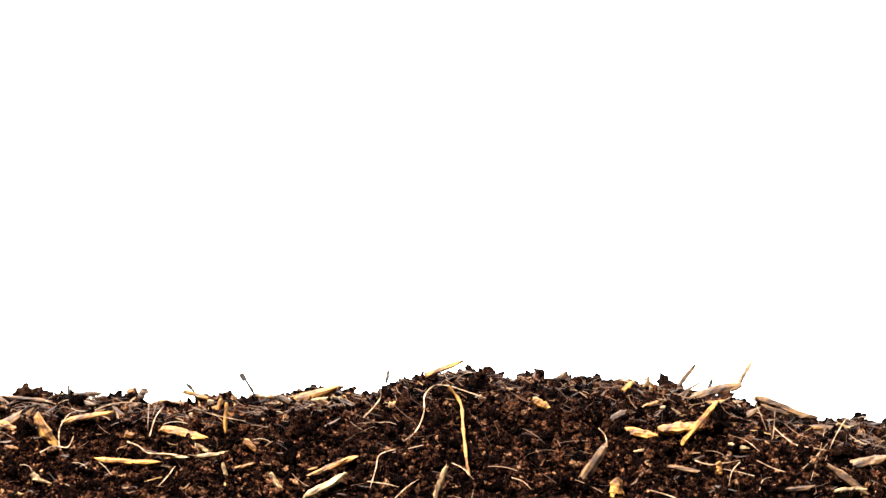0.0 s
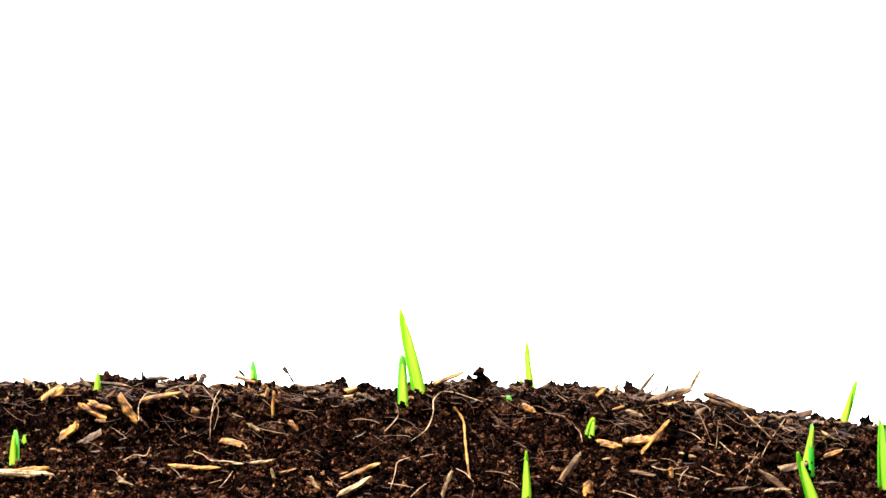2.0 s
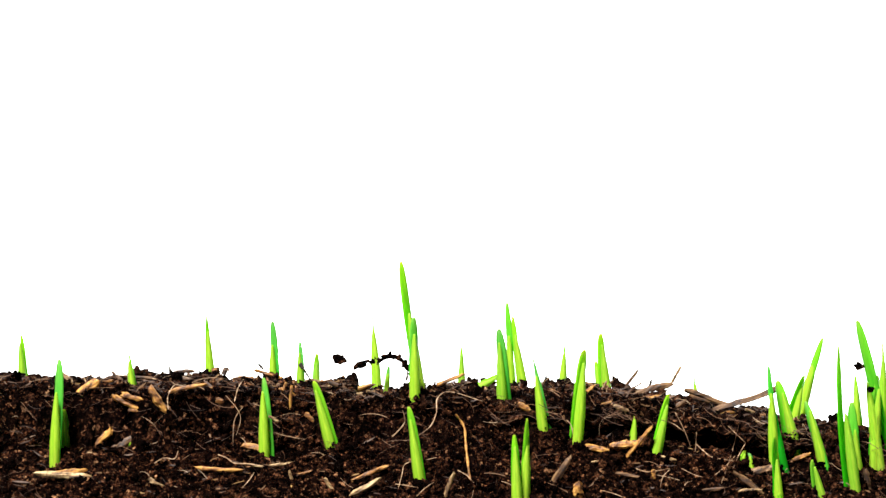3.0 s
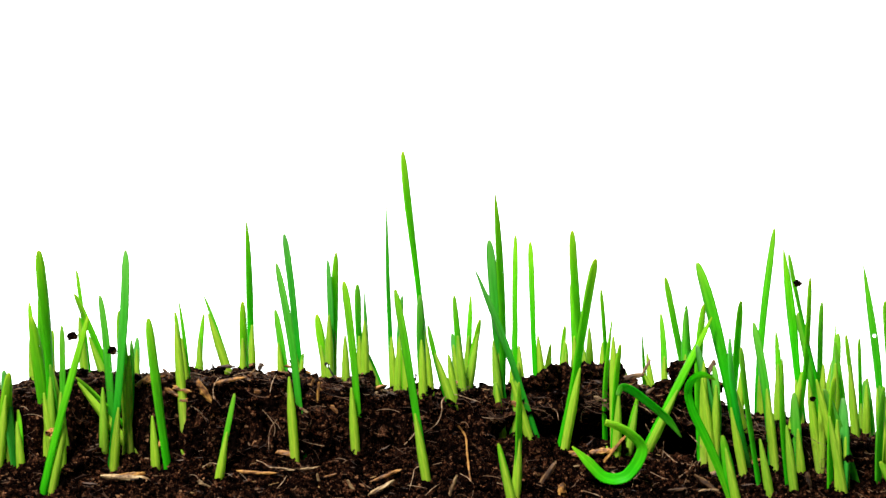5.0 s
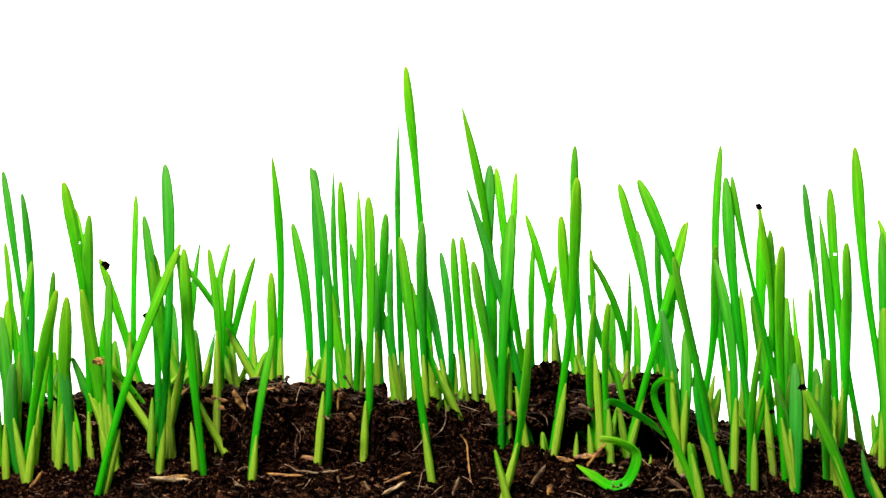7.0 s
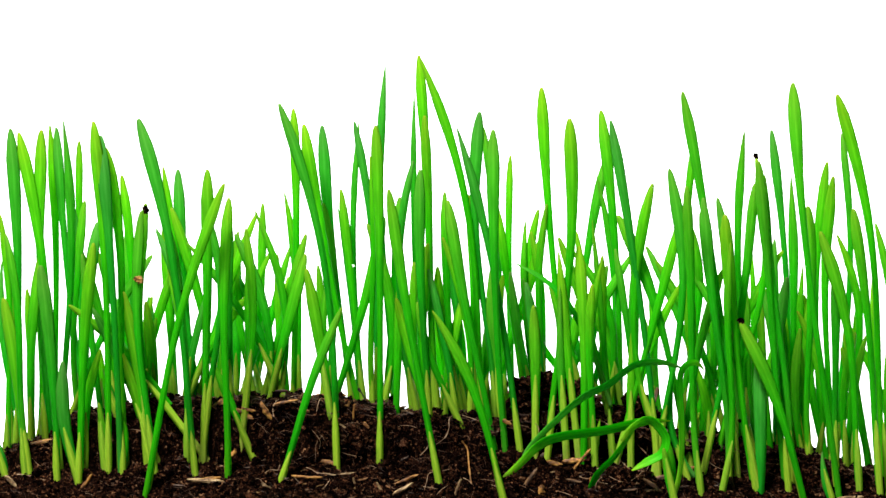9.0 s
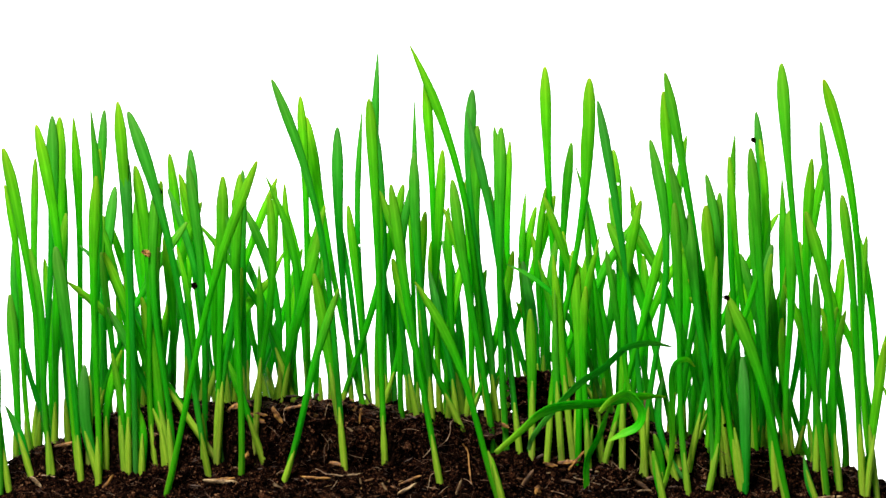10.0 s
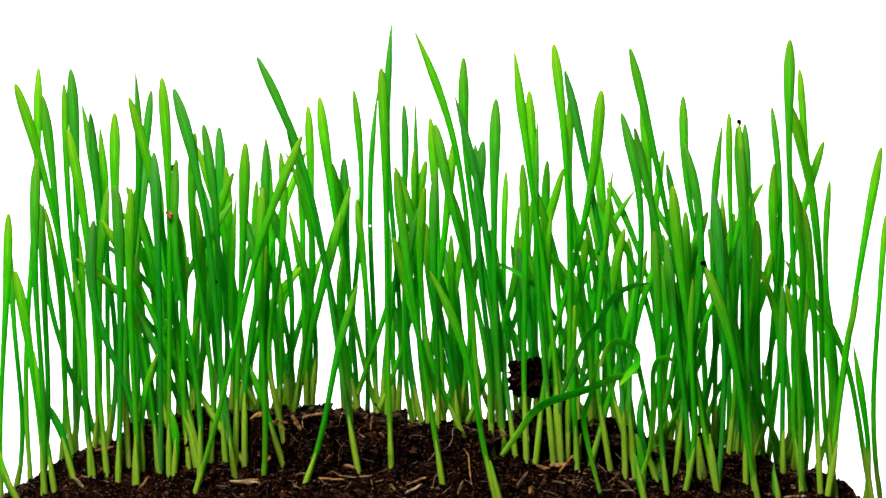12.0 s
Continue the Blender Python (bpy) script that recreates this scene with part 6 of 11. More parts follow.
sprout(125.1, 28.4, 14.4, ((0, 0.3963, -26.49, -2.805, 0), (1.97, 0.1486, -10.83, -2.805, 0), (2.5, -0.3666, 2.64, -2.757, 7.402), (3, -0.5499, 7.185, -2.72, 11.1), (5, -7.87, 50.81, -5.63, 52.46), (5.5, -6.577, 57.27, -3.449, 57.98), (6, -8.32, 68.88, -4.77, 69.6), (6.5, -9.34, 78.28, -5.55, 78.96), (7, -6.449, 77.88, -4.21, 78.14), (9, -2.646, 104.5, -0.5805, 104.5), (9.5, -4.83, 114.52, -2.12, 114.6), (10, 0.46, 110.72, -0.02, 110.72), (10.5, -1.48, 119.3, -1.488, 119.3), (12, -0.1488, 119.6, -2.442, 119.6)), 3.8, yaw=-2, furl=-63, sheath=8)
sprout(120.9, 6.5, 13.1, ((0, 0.1087, -26.49, -1.377, 0), (2.01, 0.04075, -10.76, -1.377, 0), (2.5, -0.09362, 2.138, -2.108, 6.892), (3, -0.1404, 6.433, -2.711, 10.34), (5.5, -1.159, 53.63, -2.654, 53.99), (6, -2.42, 61.28, -4.17, 61.6), (6.5, 2.71, 58.9, 0.46, 59.18), (7, 3.928, 69.23, 1.15, 69.34), (9, 4.929, 93.61, -1.215, 93.74), (10.5, 4.406, 99.6, 0.1296, 99.7), (11.5, 8.15, 102.68, 3.32, 103.03), (12, 3.883, 105.6, 1.477, 105.7)), 4.3, yaw=4, furl=63, sheath=11, bend=-2.8)
sprout(124.1, 30.4, 14.3, ((0, 0.6119, -26.49, -5.214, 0), (2.08, 0.2295, -10.62, -5.214, 0), (2.5, -0.4536, 1.16, -5.969, 5.93), (3, -0.6804, 4.965, -6.68, 8.895), (5, -3.81, 38.65, -7.16, 39.88), (5.5, -4.705, 45.87, -7.636, 46.45), (7, -6.139, 63.95, -7.47, 64.24), (9, -7.673, 79.93, -6.606, 80.3), (10.5, -7.154, 74.52, -7.021, 74.86), (12, -7.744, 80.66, -6.551, 81.03)), 2.8, yaw=5, furl=62, sheath=8, bend=-3.0)
sprout(121.9, -11.5, -1.2, ((0, 2.948, -28, -20, 0), (2.34, 1.105, -5, -21.11, 0), (2.5, -0.8387, 2.116, -21.23, 2.276), (3, -1.258, 3.174, -21.04, 3.414), (5.5, -8.45, 15.7, -24.87, 17.83), (7, -13.72, 35.6, -18.87, 38.15), (9, -23.62, 64.95, -17.8, 69.11), (10.5, -21.93, 83.95, -13.37, 86.76), (12, -21.31, 98.99, -12.06, 101.3)), 4.2, yaw=3, furl=60, sheath=11, bend=2.1)
sprout(126.8, 27.5, 14.2, ((0, -0.02535, -26.49, -0.01986, 0), (2.14, -0.009505, -10.49, -0.01986, 0), (2.5, 0.01595, 0.2803, -0.1484, 5.033), (3, 0.02392, 3.646, -0.2984, 7.55), (5.5, -0.6211, 39.08, -0.3766, 39.43), (7, 0.2159, 54.53, -0.4285, 54.53), (9, 0.2791, 70.46, -0.1982, 70.46), (10.5, 0.2967, 74.91, -0.0963, 74.91), (12, 0.2967, 74.91, -0.0963, 74.91)), 2.8, yaw=-2, furl=-66, sheath=11, bend=-0.8)
sprout(-72.2, -11.0, 6.3, ((0, -1.362, -18, 10.14, 0), (3.4, -0.5107, -5, 10.14, 0), (5, 4.13, 22.64, 11.3, 24.21), (5.5, 4.945, 29.03, 11.06, 29.45), (7, 6.555, 45.65, 9.563, 46.12), (9, 23.48, 62.69, 20.38, 66.94), (10.5, 18.16, 78.74, 15.19, 80.8), (12, 21.82, 84.1, 15, 86.89)), 3.0, yaw=-4, furl=-65, sheath=7, bend=1.4)
sprout(-151.6, 55.6, 20.3, ((0, 0.9691, -34.02, -7.708, 0), (1.92, 0.3634, -16.21, -7.708, 0), (2.5, -0.9853, -0.8976, -8.929, 8.134), (3, -1.478, 4.742, -9.793, 12.2), (5.5, -3.859, 30.98, -10.15, 31.86), (6.5, -8.33, 70.37, -9.44, 71.08), (7, -13.32, 87.1, -11.64, 88.12), (9, -12.66, 118.1, -8.366, 118.8), (9.5, -11.55, 125.01, -6.81, 125.66), (10, -1.47, 132.96, -1.3, 133.11), (10.5, -4.21, 137.7, -1.399, 137.8), (11, -4.1, 142.3, -1.72, 142.46), (12, 4.369, 158.2, 0.992, 158.3)), 4.1, yaw=-1, furl=-65, sheath=9, bend=-5.5)
sprout(-153.7, -8.0, 7.9, ((0, 0.2741, -18, -1.764, 0), (2.17, 0.1028, -5, -1.764, 0), (2.5, -0.1595, 4.653, -1.657, 4.656), (3, -0.2393, 6.98, -1.512, 6.984), (5.5, -0.6249, 18.23, -1.085, 18.24), (7, -1.617, 50.41, -1.511, 50.44), (9, -6.78, 76.69, -3.85, 76.99), (10.5, -10.65, 96.4, -5.732, 96.98), (12, -1.58, 125.4, -0.3328, 125.4)), 4.2, yaw=-1, furl=-62, sheath=8, bend=1.1)
sprout(-154.0, 46.1, 16.8, ((0, 0.5144, -26.6, -3.463, 0), (2.06, 0.1929, -10.71, -3.463, 0), (2.5, -0.3918, 1.265, -3.243, 6.093), (3, -0.5877, 5.165, -3.037, 9.14), (5.5, -1.535, 23.47, -2.707, 23.86), (6, 1.96, 31.86, 6.74, 32.18), (7, -9.242, 65.36, -3.679, 66.01), (9, 0.09735, 115.8, 0.5154, 115.8), (9.5, -0.02, 124.0, 0.39, 124.0), (10.5, 0.5414, 115.8, 0.5158, 115.8), (12, 0.5414, 115.8, 0.5158, 115.8)), 2.7, yaw=-4, furl=-66, sheath=10, bend=1.3)
sprout(-154.2, 35.1, 18.2, ((0, 0.008953, -26.6, 1.408, 0), (1.96, 0.003358, -10.92, 1.408, 0), (2.5, -0.008386, 2.677, 3.458, 7.493), (3, -0.01258, 7.284, 5.025, 11.24), (5.5, -0.03285, 29, 5.362, 29.35), (7, -0.6833, 81.17, 2.873, 81.18), (9, -2.081, 94.29, 1.02, 94.31), (10.5, -1.67, 94.3, 1.023, 94.31), (12, -1.755, 99.09, 0.5039, 99.11)), 2.7, yaw=4, furl=60, sheath=11, bend=6.1)
sprout(-151.5, 22.5, 30.5, ((0, -0.2778, -34.02, 0.8839, 0), (2.2, -0.1042, -15.12, 0.8839, 0), (2.5, 0.1457, -4.777, 0.4613, 4.197), (3, 0.2186, -1.078, -0.2534, 6.295), (5.5, 0.5708, 15.79, -2.925, 16.44), (6, 4.27, 25.38, 4.44, 26.17), (6.5, 3.83, 33.84, 2.37, 34.33), (7, 1.973, 45.42, -2.537, 45.47), (9, 3.154, 78.53, -0.9077, 78.6), (10.5, 2.237, 78.56, -0.9118, 78.6), (12, 2.518, 88.44, 0.1395, 88.48)), 3.1, yaw=-2, furl=-65, sheath=8, bend=-4.9)
sprout(-145.7, -11.5, 5.9, ((0, -0.9255, -18, 6.357, 0), (2.09, -0.3471, -5, 6.357, 0), (2.5, 0.6606, 5.672, 6.11, 5.71), (3, 0.991, 8.508, 5.86, 8.566), (5.5, 2.587, 22.22, 5.426, 22.37), (7, 9.448, 61.14, 7.117, 61.86), (9, 5.299, 87.01, 2.532, 87.17), (10, -1.66, 118.35, -0.89, 118.48), (10.5, -2.711, 126.6, -1.426, 126.7), (12, -2.599, 126.6, -1.426, 126.7)), 4.2, yaw=5, furl=62, sheath=9, bend=-1.5)
sprout(-144.3, -3.8, 17.0, ((0, -0.9728, -18, 4.999, 0), (2.31, -0.3648, -5, 4.999, 0), (2.5, 0.3196, 2.608, 5.233, 2.628), (3, 0.4793, 3.912, 4.421, 3.942), (5.5, 1.252, 10.22, -0.498, 10.29), (7, 4.598, 28.09, 0.5456, 28.47), (9, 5.584, 36.36, 1.694, 36.79), (10.5, 6.183, 40.26, 2.996, 40.73), (12, 6.648, 43.29, 4.021, 43.8)), 2.8, yaw=-3, furl=-65, sheath=7, bend=-4.9)
sprout(-120.9, -2.5, 18.8, ((0, 2.639, -18, -18.81, 0), (2.31, 0.9897, -5, -18.81, 0), (2.5, -0.861, 2.464, -18.86, 2.61), (3, -1.292, 3.696, -18.67, 3.915), (5.5, -3.035, 8.685, -17.63, 9.2), (7, -11.51, 25.83, -21.76, 28.28), (9, -21.17, 49.86, -22.12, 54.17), (10.5, -23.88, 55.02, -22.43, 59.97), (12, -25.67, 59.16, -22.68, 64.49)), 3.1, yaw=1, furl=64, sheath=8, bend=1.5)
sprout(-85.7, 53.8, 27.2, ((0, -1.379, -36.54, 8.186, 0), (4.32, -0.5171, -8.872, 8.186, 0), (5.5, 2.843, 15.5, 2.622, 16.49), (6, 5.88, 31.84, 4.05, 32.86), (6.5, 6.98, 41.63, 4.43, 42.46), (7, 9.063, 49.87, 6.511, 50.69), (9, 14.07, 63.97, 7.922, 65.5), (10.5, 15.58, 70.83, 9.103, 72.52), (12, 16.75, 76.16, 10.03, 77.98)), 2.8, yaw=1, furl=63, sheath=10, bend=-6.3)
sprout(-91.3, 45.3, 30.4, ((0, -1.352, -36.54, 9.38, 0), (5.03, -0.507, -6.439, 9.323, 0), (5.5, 1.113, 5.749, 8.792, 6.585), (7, 1.528, 20.18, 10.16, 20.24), (9, 12.22, 37.97, 15.92, 39.89), (10.5, 13.05, 42.19, 16.17, 44.16), (12, 14.03, 45.37, 16.36, 47.49)), 3.1, yaw=-1, furl=-66, sheath=7, bend=-1.0)
sprout(-97.7, 46.3, 30.1, ((0, -0.5973, -36.54, 1.352, 0), (4.27, -0.224, -9.071, 1.352, 0), (5.5, 1.29, 16.49, -7.942, 17.28), (7, 3.514, 53, -4.266, 53.11), (9, 6.403, 68.34, -1.592, 68.64), (10.5, 6.617, 70.63, -0.9304, 70.94), (12, 7.296, 77.87, 1.209, 78.22)), 2.9, yaw=-2, furl=-64, sheath=9, bend=-11.0)
sprout(-72.6, 48.2, 29.2, ((0, 0.112, -37.78, -0.6789, 0), (4.73, 0.042, -7.608, -0.6704, 0), (5.5, -0.1515, 10.03, -0.2919, 10.82), (7, -3.186, 33.1, -0.4396, 33.25), (9, 0.4211, 50.14, 0.4159, 50.14), (10.5, 0.02009, 55.52, 0.3262, 55.52), (12, 0.0216, 59.69, 0.256, 59.69)), 3.2, yaw=-2, furl=-65, sheath=11)
sprout(-85.5, -2.0, 19.7, ((0, 3.025, -28, -20, 0), (5.13, 1.134, -5, -21.82, 0), (5.5, -1.972, 4.828, -21.5, 5.215), (7, -7.504, 14.16, -25.86, 16.03), (9, -13.13, 31.13, -22.49, 33.79), (10.5, -12.42, 35.45, -18.5, 37.57), (12, -13.48, 38.08, -18.67, 40.39)), 2.8, yaw=3, furl=64, sheath=6, bend=0.8)
sprout(-43.0, 44.6, 28.4, ((0, 0.3474, -34.81, -2.84, 0), (3.65, 0.1303, -10.65, -2.84, 0), (5.5, -1.124, 25.19, -3.983, 25.88), (7, -5.319, 79.37, -4.448, 79.54), (9, -1.1, 112.9, -1.386, 112.9), (9.5, -2.32, 119.6, -1.97, 119.61), (10, -2.36, 124.8, -2.02, 124.79), (10.5, -3.779, 130.8, -2.693, 130.8), (11, -3.99, 137.82, -2.36, 137.85), (11.5, -3.65, 143.51, -1.79, 143.56), (12, -0.1472, 149, 0.04065, 149)), 2.4, yaw=2, furl=62, sheath=8, bend=-2.2)
sprout(-37.9, 26.5, 32.2, ((0, 0.1069, -34.81, -0.6584, 0), (3.91, 0.04008, -9.826, -0.6584, 0), (5.5, -0.2973, 21.58, -0.3283, 22.25), (7, -1.142, 68.39, -0.6531, 68.4), (9, -1.48, 94.25, -0.5161, 94.26), (10.5, -1.067, 94.25, -0.5159, 94.26), (12, -1.079, 95.31, -0.5252, 95.31)), 2.7, yaw=-1, furl=-63, sheath=9)
sprout(-45.2, 55.0, 23.9, ((0, 0.6817, -34.81, -4.298, 0), (4.33, 0.2556, -8.493, -4.298, 0), (5.5, -1.399, 15.68, -2.33, 16.42), (7, -5.027, 50.2, -3.618, 50.45), (9, -8.014, 84.38, -4.954, 84.76), (9.5, -8.04, 95.48, -4.06, 95.86), (10, -12.51, 96.4, -6.24, 97.28), (10.5, -6.797, 108, -1.975, 108.3), (12, -7.612, 107.9, -1.892, 108.2)), 2.9, yaw=-1, furl=-61, sheath=10, bend=2.7)
sprout(-35.2, 42.8, 28.6, ((0, -0.00114, -34.81, 0.1476, 0), (4.67, -0.0004274, -7.406, 0.1544, 0), (5.5, 0.00166, 10.98, 0.6101, 11.65), (7, -0.3083, 35.8, 0.5601, 35.8), (9, 0.00824, 46.27, 0.4627, 46.27), (10.5, 0.009123, 51.23, 0.365, 51.23), (12, 0.00981, 55.08, 0.2884, 55.08)), 2.4, yaw=5, furl=65, sheath=12)
sprout(7.1, 4.5, 26.4, ((0, 0.9094, -28.1, -5.842, 0), (4.33, 0.341, -7.097, -5.842, 0), (5.5, -1.864, 15.89, -3.264, 16.4), (7, -7.254, 49.88, -4.315, 50.41), (9, -16.82, 82.37, -7.552, 84.07), (9.5, -17.52, 89.84, -7.77, 91.53), (10, -15.57, 96.85, -6.53, 98.1), (10.5, -20.38, 108.4, -8.675, 110.3), (12, -23.93, 134.4, -9.807, 136.5)), 3.7, yaw=2, furl=67, sheath=12, bend=4.6)
sprout(12.9, 4.0, 26.6, ((0, -0.09126, -28.1, 0.2011, 0), (3.99, -0.03422, -7.753, 0.2011, 0), (5.5, 0.2418, 20.79, -1.369, 21.19), (7, -0.2669, 65.13, -1.261, 65.13), (9, -5.445, 108.7, -3.24, 108.8), (9.5, -1.97, 109.67, -1.69, 109.68), (10, -1.9, 117.46, -1.78, 117.47), (10.5, -0.9098, 125.9, -1.415, 125.9), (11, 0.1, 132.74, -0.73, 132.77), (11.5, -0.78, 139.47, -0.87, 139.53), (12, -2.95, 145.3, -1.551, 145.4)), 4.1, yaw=0, furl=-64, sheath=10, bend=-2.9)
sprout(36.8, 52.1, 27.1, ((0, 0.1732, -34, -1.572, 0), (3.43, 0.06495, -11.06, -1.572, 0), (5.5, -0.6282, 28.37, -2.612, 29.02), (6, 2.48, 47.85, 1.08, 48.35), (7, -0.4523, 89.19, -2.448, 89.19), (9, 15.89, 98.98, 7.745, 100.2), (9.5, 11.84, 105.94, 5.68, 106.95), (10, 4.42, 112.62, 1.83, 113.11), (10.5, -2.043, 119.2, -1.518, 119.2), (11, -2.39, 125.47, -1.56, 125.47), (11.5, -2.83, 131.33, -1.64, 131.34), (12, -2.442, 119.2, -1.518, 119.2)), 3.2, yaw=2, furl=65, sheath=12, bend=-1.9)
sprout(52.2, 30.8, 29.0, ((0, 1.516, -34, -7.424, 0), (4.35, 0.5684, -8.249, -7.424, 0), (5.5, -3.044, 15.13, 3.603, 16.07), (6.5, -5.22, 41.16, 6.22, 41.7), (7, -11.74, 47.96, -1.77, 49.37), (9, -15.06, 62, -4.515, 63.81), (10.5, -16.67, 68.65, -6.867, 70.64), (12, -17.93, 73.81, -8.724, 75.96)), 2.9, yaw=5, furl=63, sheath=9, bend=12.5)
sprout(48.7, 2.2, 11.5, ((0, 1.112, -34, -7.959, 0), (4.5, 0.4171, -7.796, -7.959, 0), (5.5, -1.944, 13.2, -7.844, 13.98), (7, -5.168, 42.65, -9.821, 42.96), (9, -4.27, 89.81, -4.882, 89.91), (10.5, -5.82, 118.9, -3.158, 119), (12, -7.369, 147.9, -1.433, 148.1)), 2.9, yaw=-1, furl=-60, sheath=10)
sprout(55.2, 38.1, 25.7, ((0, 2.414, -32.1, -19.56, 0), (4.53, 0.9051, -7.386, -19.58, 0), (5.5, -4.095, 12.38, -26.34, 13.57), (7, -15.2, 38.85, -29.61, 41.72), (9, -20.15, 50, -28.1, 53.91), (10.5, -22.31, 55.36, -26.65, 59.68), (12, -23.99, 59.52, -25.51, 64.18)), 3.1, yaw=-2, furl=-65, sheath=9, bend=-6.8)
sprout(53.6, 37.5, 27.9, ((0, 0.5211, -34, -2.464, 0), (4.83, 0.1954, -6.805, -2.372, 0), (5.5, -0.6136, 8.759, 0.5368, 9.419), (7, -1.956, 28.88, -0.01599, 28.95), (9, -3.045, 37.29, -0.7826, 37.41), (10.5, -3.371, 41.28, -1.514, 41.42), (12, -3.625, 44.39, -2.088, 44.54)), 2.8, yaw=-3, furl=-60, sheath=7, bend=2.8)
sprout(94.0, -1.5, 5.1, ((0, 0.6057, -18, -3.985, 0), (1.35, 0.2271, -5, -3.985, 0), (1.5, -0.1607, 2.116, -4.088, 2.122), (5.5, -2.454, 32.32, -3.04, 32.41), (7, -10.64, 99.05, -5.009, 99.62), (9, -8.339, 104.6, -4.866, 105), (10.5, -9.553, 104.5, -4.866, 105), (12, -9.553, 104.5, -4.866, 105)), 3.8, yaw=-3, furl=-61, sheath=7, bend=1.6)
sprout(122.9, 46.4, 9.2, ((0, 0.6376, -26.49, -4.553, 0), (1.36, 0.2391, -12.03, -4.553, 0), (1.5, -0.1594, -4.796, -4.559, 2), (2.5, -0.6908, 3.888, -4.52, 8.668), (3, -1.036, 9.057, -4.502, 13), (5.5, -2.435, 30.12, -4.496, 30.56), (7, -6.837, 93.66, -5.655, 93.91), (9, -5.661, 127.8, -4.476, 127.9), (9.5, -4.12, 136.61, -3.18, 136.67), (10, -5.67, 142.92, -3.25, 143.05), (10.5, -9.353, 148.9, -4.17, 149.2), (11.5, -4.97, 152.51, -2.85, 152.67), (12, 1.204, 153.4, -0.7053, 153.4)), 3.8, yaw=5, furl=62, sheath=12)
sprout(133.9, 43.1, 6.9, ((0, 0.776, -23.15, -6.134, 0), (1.36, 0.291, -9.272, -6.134, 0), (1.5, -0.1959, -2.113, -5.951, 2.019), (2.5, -0.8488, 5.823, -7.161, 8.75), (3, -1.273, 10.69, -7.691, 13.13), (5.5, -3.324, 33.9, -7.883, 34.27), (6, -4.08, 54.26, -6.75, 54.55), (6.5, -11.34, 76.04, -10.99, 76.95), (7, -9.658, 94.3, -8.829, 94.8), (9, 4.742, 117.4, -0.935, 117.5), (10.5, 15.54, 134.8, 5.294, 135.7), (11, 18.04, 139.68, 6.28, 140.92), (11.5, 20.5, 137.87, 7.65, 139.5), (12, 25.74, 147.8, 9.424, 150.1)), 3.7, yaw=-3, furl=-64, sheath=9, bend=-3.8)
sprout(140.5, 31.9, 7.3, ((0, 0.5234, -23.15, -3.22, 0), (1.34, 0.1963, -9.293, -3.22, 0), (1.5, -0.1509, -1.821, -3.341, 2.307), (2.5, -0.654, 7.089, -2.066, 9.996), (3, -0.981, 12.59, -1.8, 14.99), (5.5, -2.562, 38.86, -1.801, 39.15), (7, -8.682, 107.9, -3.626, 108.3), (9, -1.152, 111.3, 1.663, 111.3), (10, -2.28, 125.26, 0.13, 125.28), (10.5, -1.507, 132.4, -0.02115, 132.4), (11.5, 0.55, 143.33, 0.28, 143.35), (12, -4.915, 136.9, -2.3, 137)), 3.7, yaw=-3, furl=-61, sheath=9, bend=2.9)
sprout(137.7, 27.3, 9.6, ((0, -0.1781, -23.15, 4.313, 0), (1.97, -0.0668, -8.545, 4.313, 0), (2.5, 0.166, 4.566, 8.446, 7.454), (3, 0.2489, 8.807, 11.54, 11.18), (5.5, 0.65, 28.98, 11.91, 29.19), (7, 1.438, 80.73, 5.785, 80.75), (9, 2.403, 86.32, 5.09, 86.36), (10.5, 2.255, 80.98, 6.426, 81.01), (12, 2.247, 80.72, 6.492, 80.75)), 2.7, yaw=-4, furl=-60, sheath=12, bend=11.0)
sprout(136.2, 6.5, 7.1, ((0, 0.007818, -23.15, -0.03399, 0), (1.98, 0.002932, -8.53, -0.03399, 0), (2.5, -0.007126, 4.406, -0.004962, 7.292), (3, -0.01069, 8.567, 0.01743, 10.94), (5.5, -0.02791, 28.35, 0.02149, 28.56), (7, -0.0965, 79, -0.04166, 79), (9, -0.09654, 79.03, -0.03694, 79.03), (10.5, -0.0965, 79, -0.03684, 79), (12, -0.1008, 82.51, -0.04349, 82.51)), 3.1, yaw=-1, furl=-60, sheath=10)
sprout(132.7, -6.8, -1.3, ((0, 2.265, -28, -20, 0), (2.83, 0.8495, -5, -20.02, 0), (3, -0.6616, 2.241, -19.29, 2.337), (5.5, -1.728, 5.851, -24.87, 6.101), (7, -5.7, 15.88, -35.58, 16.88), (9, -3.503, 16.64, -28.62, 17), (10.5, -3.086, 15.62, -33.04, 15.92), (12, -2.152, 14.25, -25.69, 14.41)), 2.8, yaw=-1, furl=-66, sheath=6, bend=-5.5)
sprout(-177.6, 27.6, 14.4, ((0, 0.1288, -26.6, -0.9196, 0), (1.36, 0.0483, -12.13, -0.9196, 0), (1.5, -0.03245, -4.865, -0.9205, 2.016), (2.5, -0.1406, 3.917, -0.9144, 8.734), (3, -0.2109, 9.143, -0.9117, 13.1), (5.5, -0.5507, 33.86, -0.9105, 34.21), (7, -0.7616, 47.3, -0.9058, 47.31), (9, -0.1534, 122.3, -1.144, 122.3), (9.5, 4.77, 129.0, 1.25, 129.11), (10, 6.99, 135.22, 2.39, 135.43), (10.5, 4.378, 140.4, 1.507, 140.5), (11.5, -3.44, 167.94, -1.11, 168.01), (12, -2.554, 172.2, -0.7835, 172.2)), 4.2, yaw=3, furl=64, sheath=8)
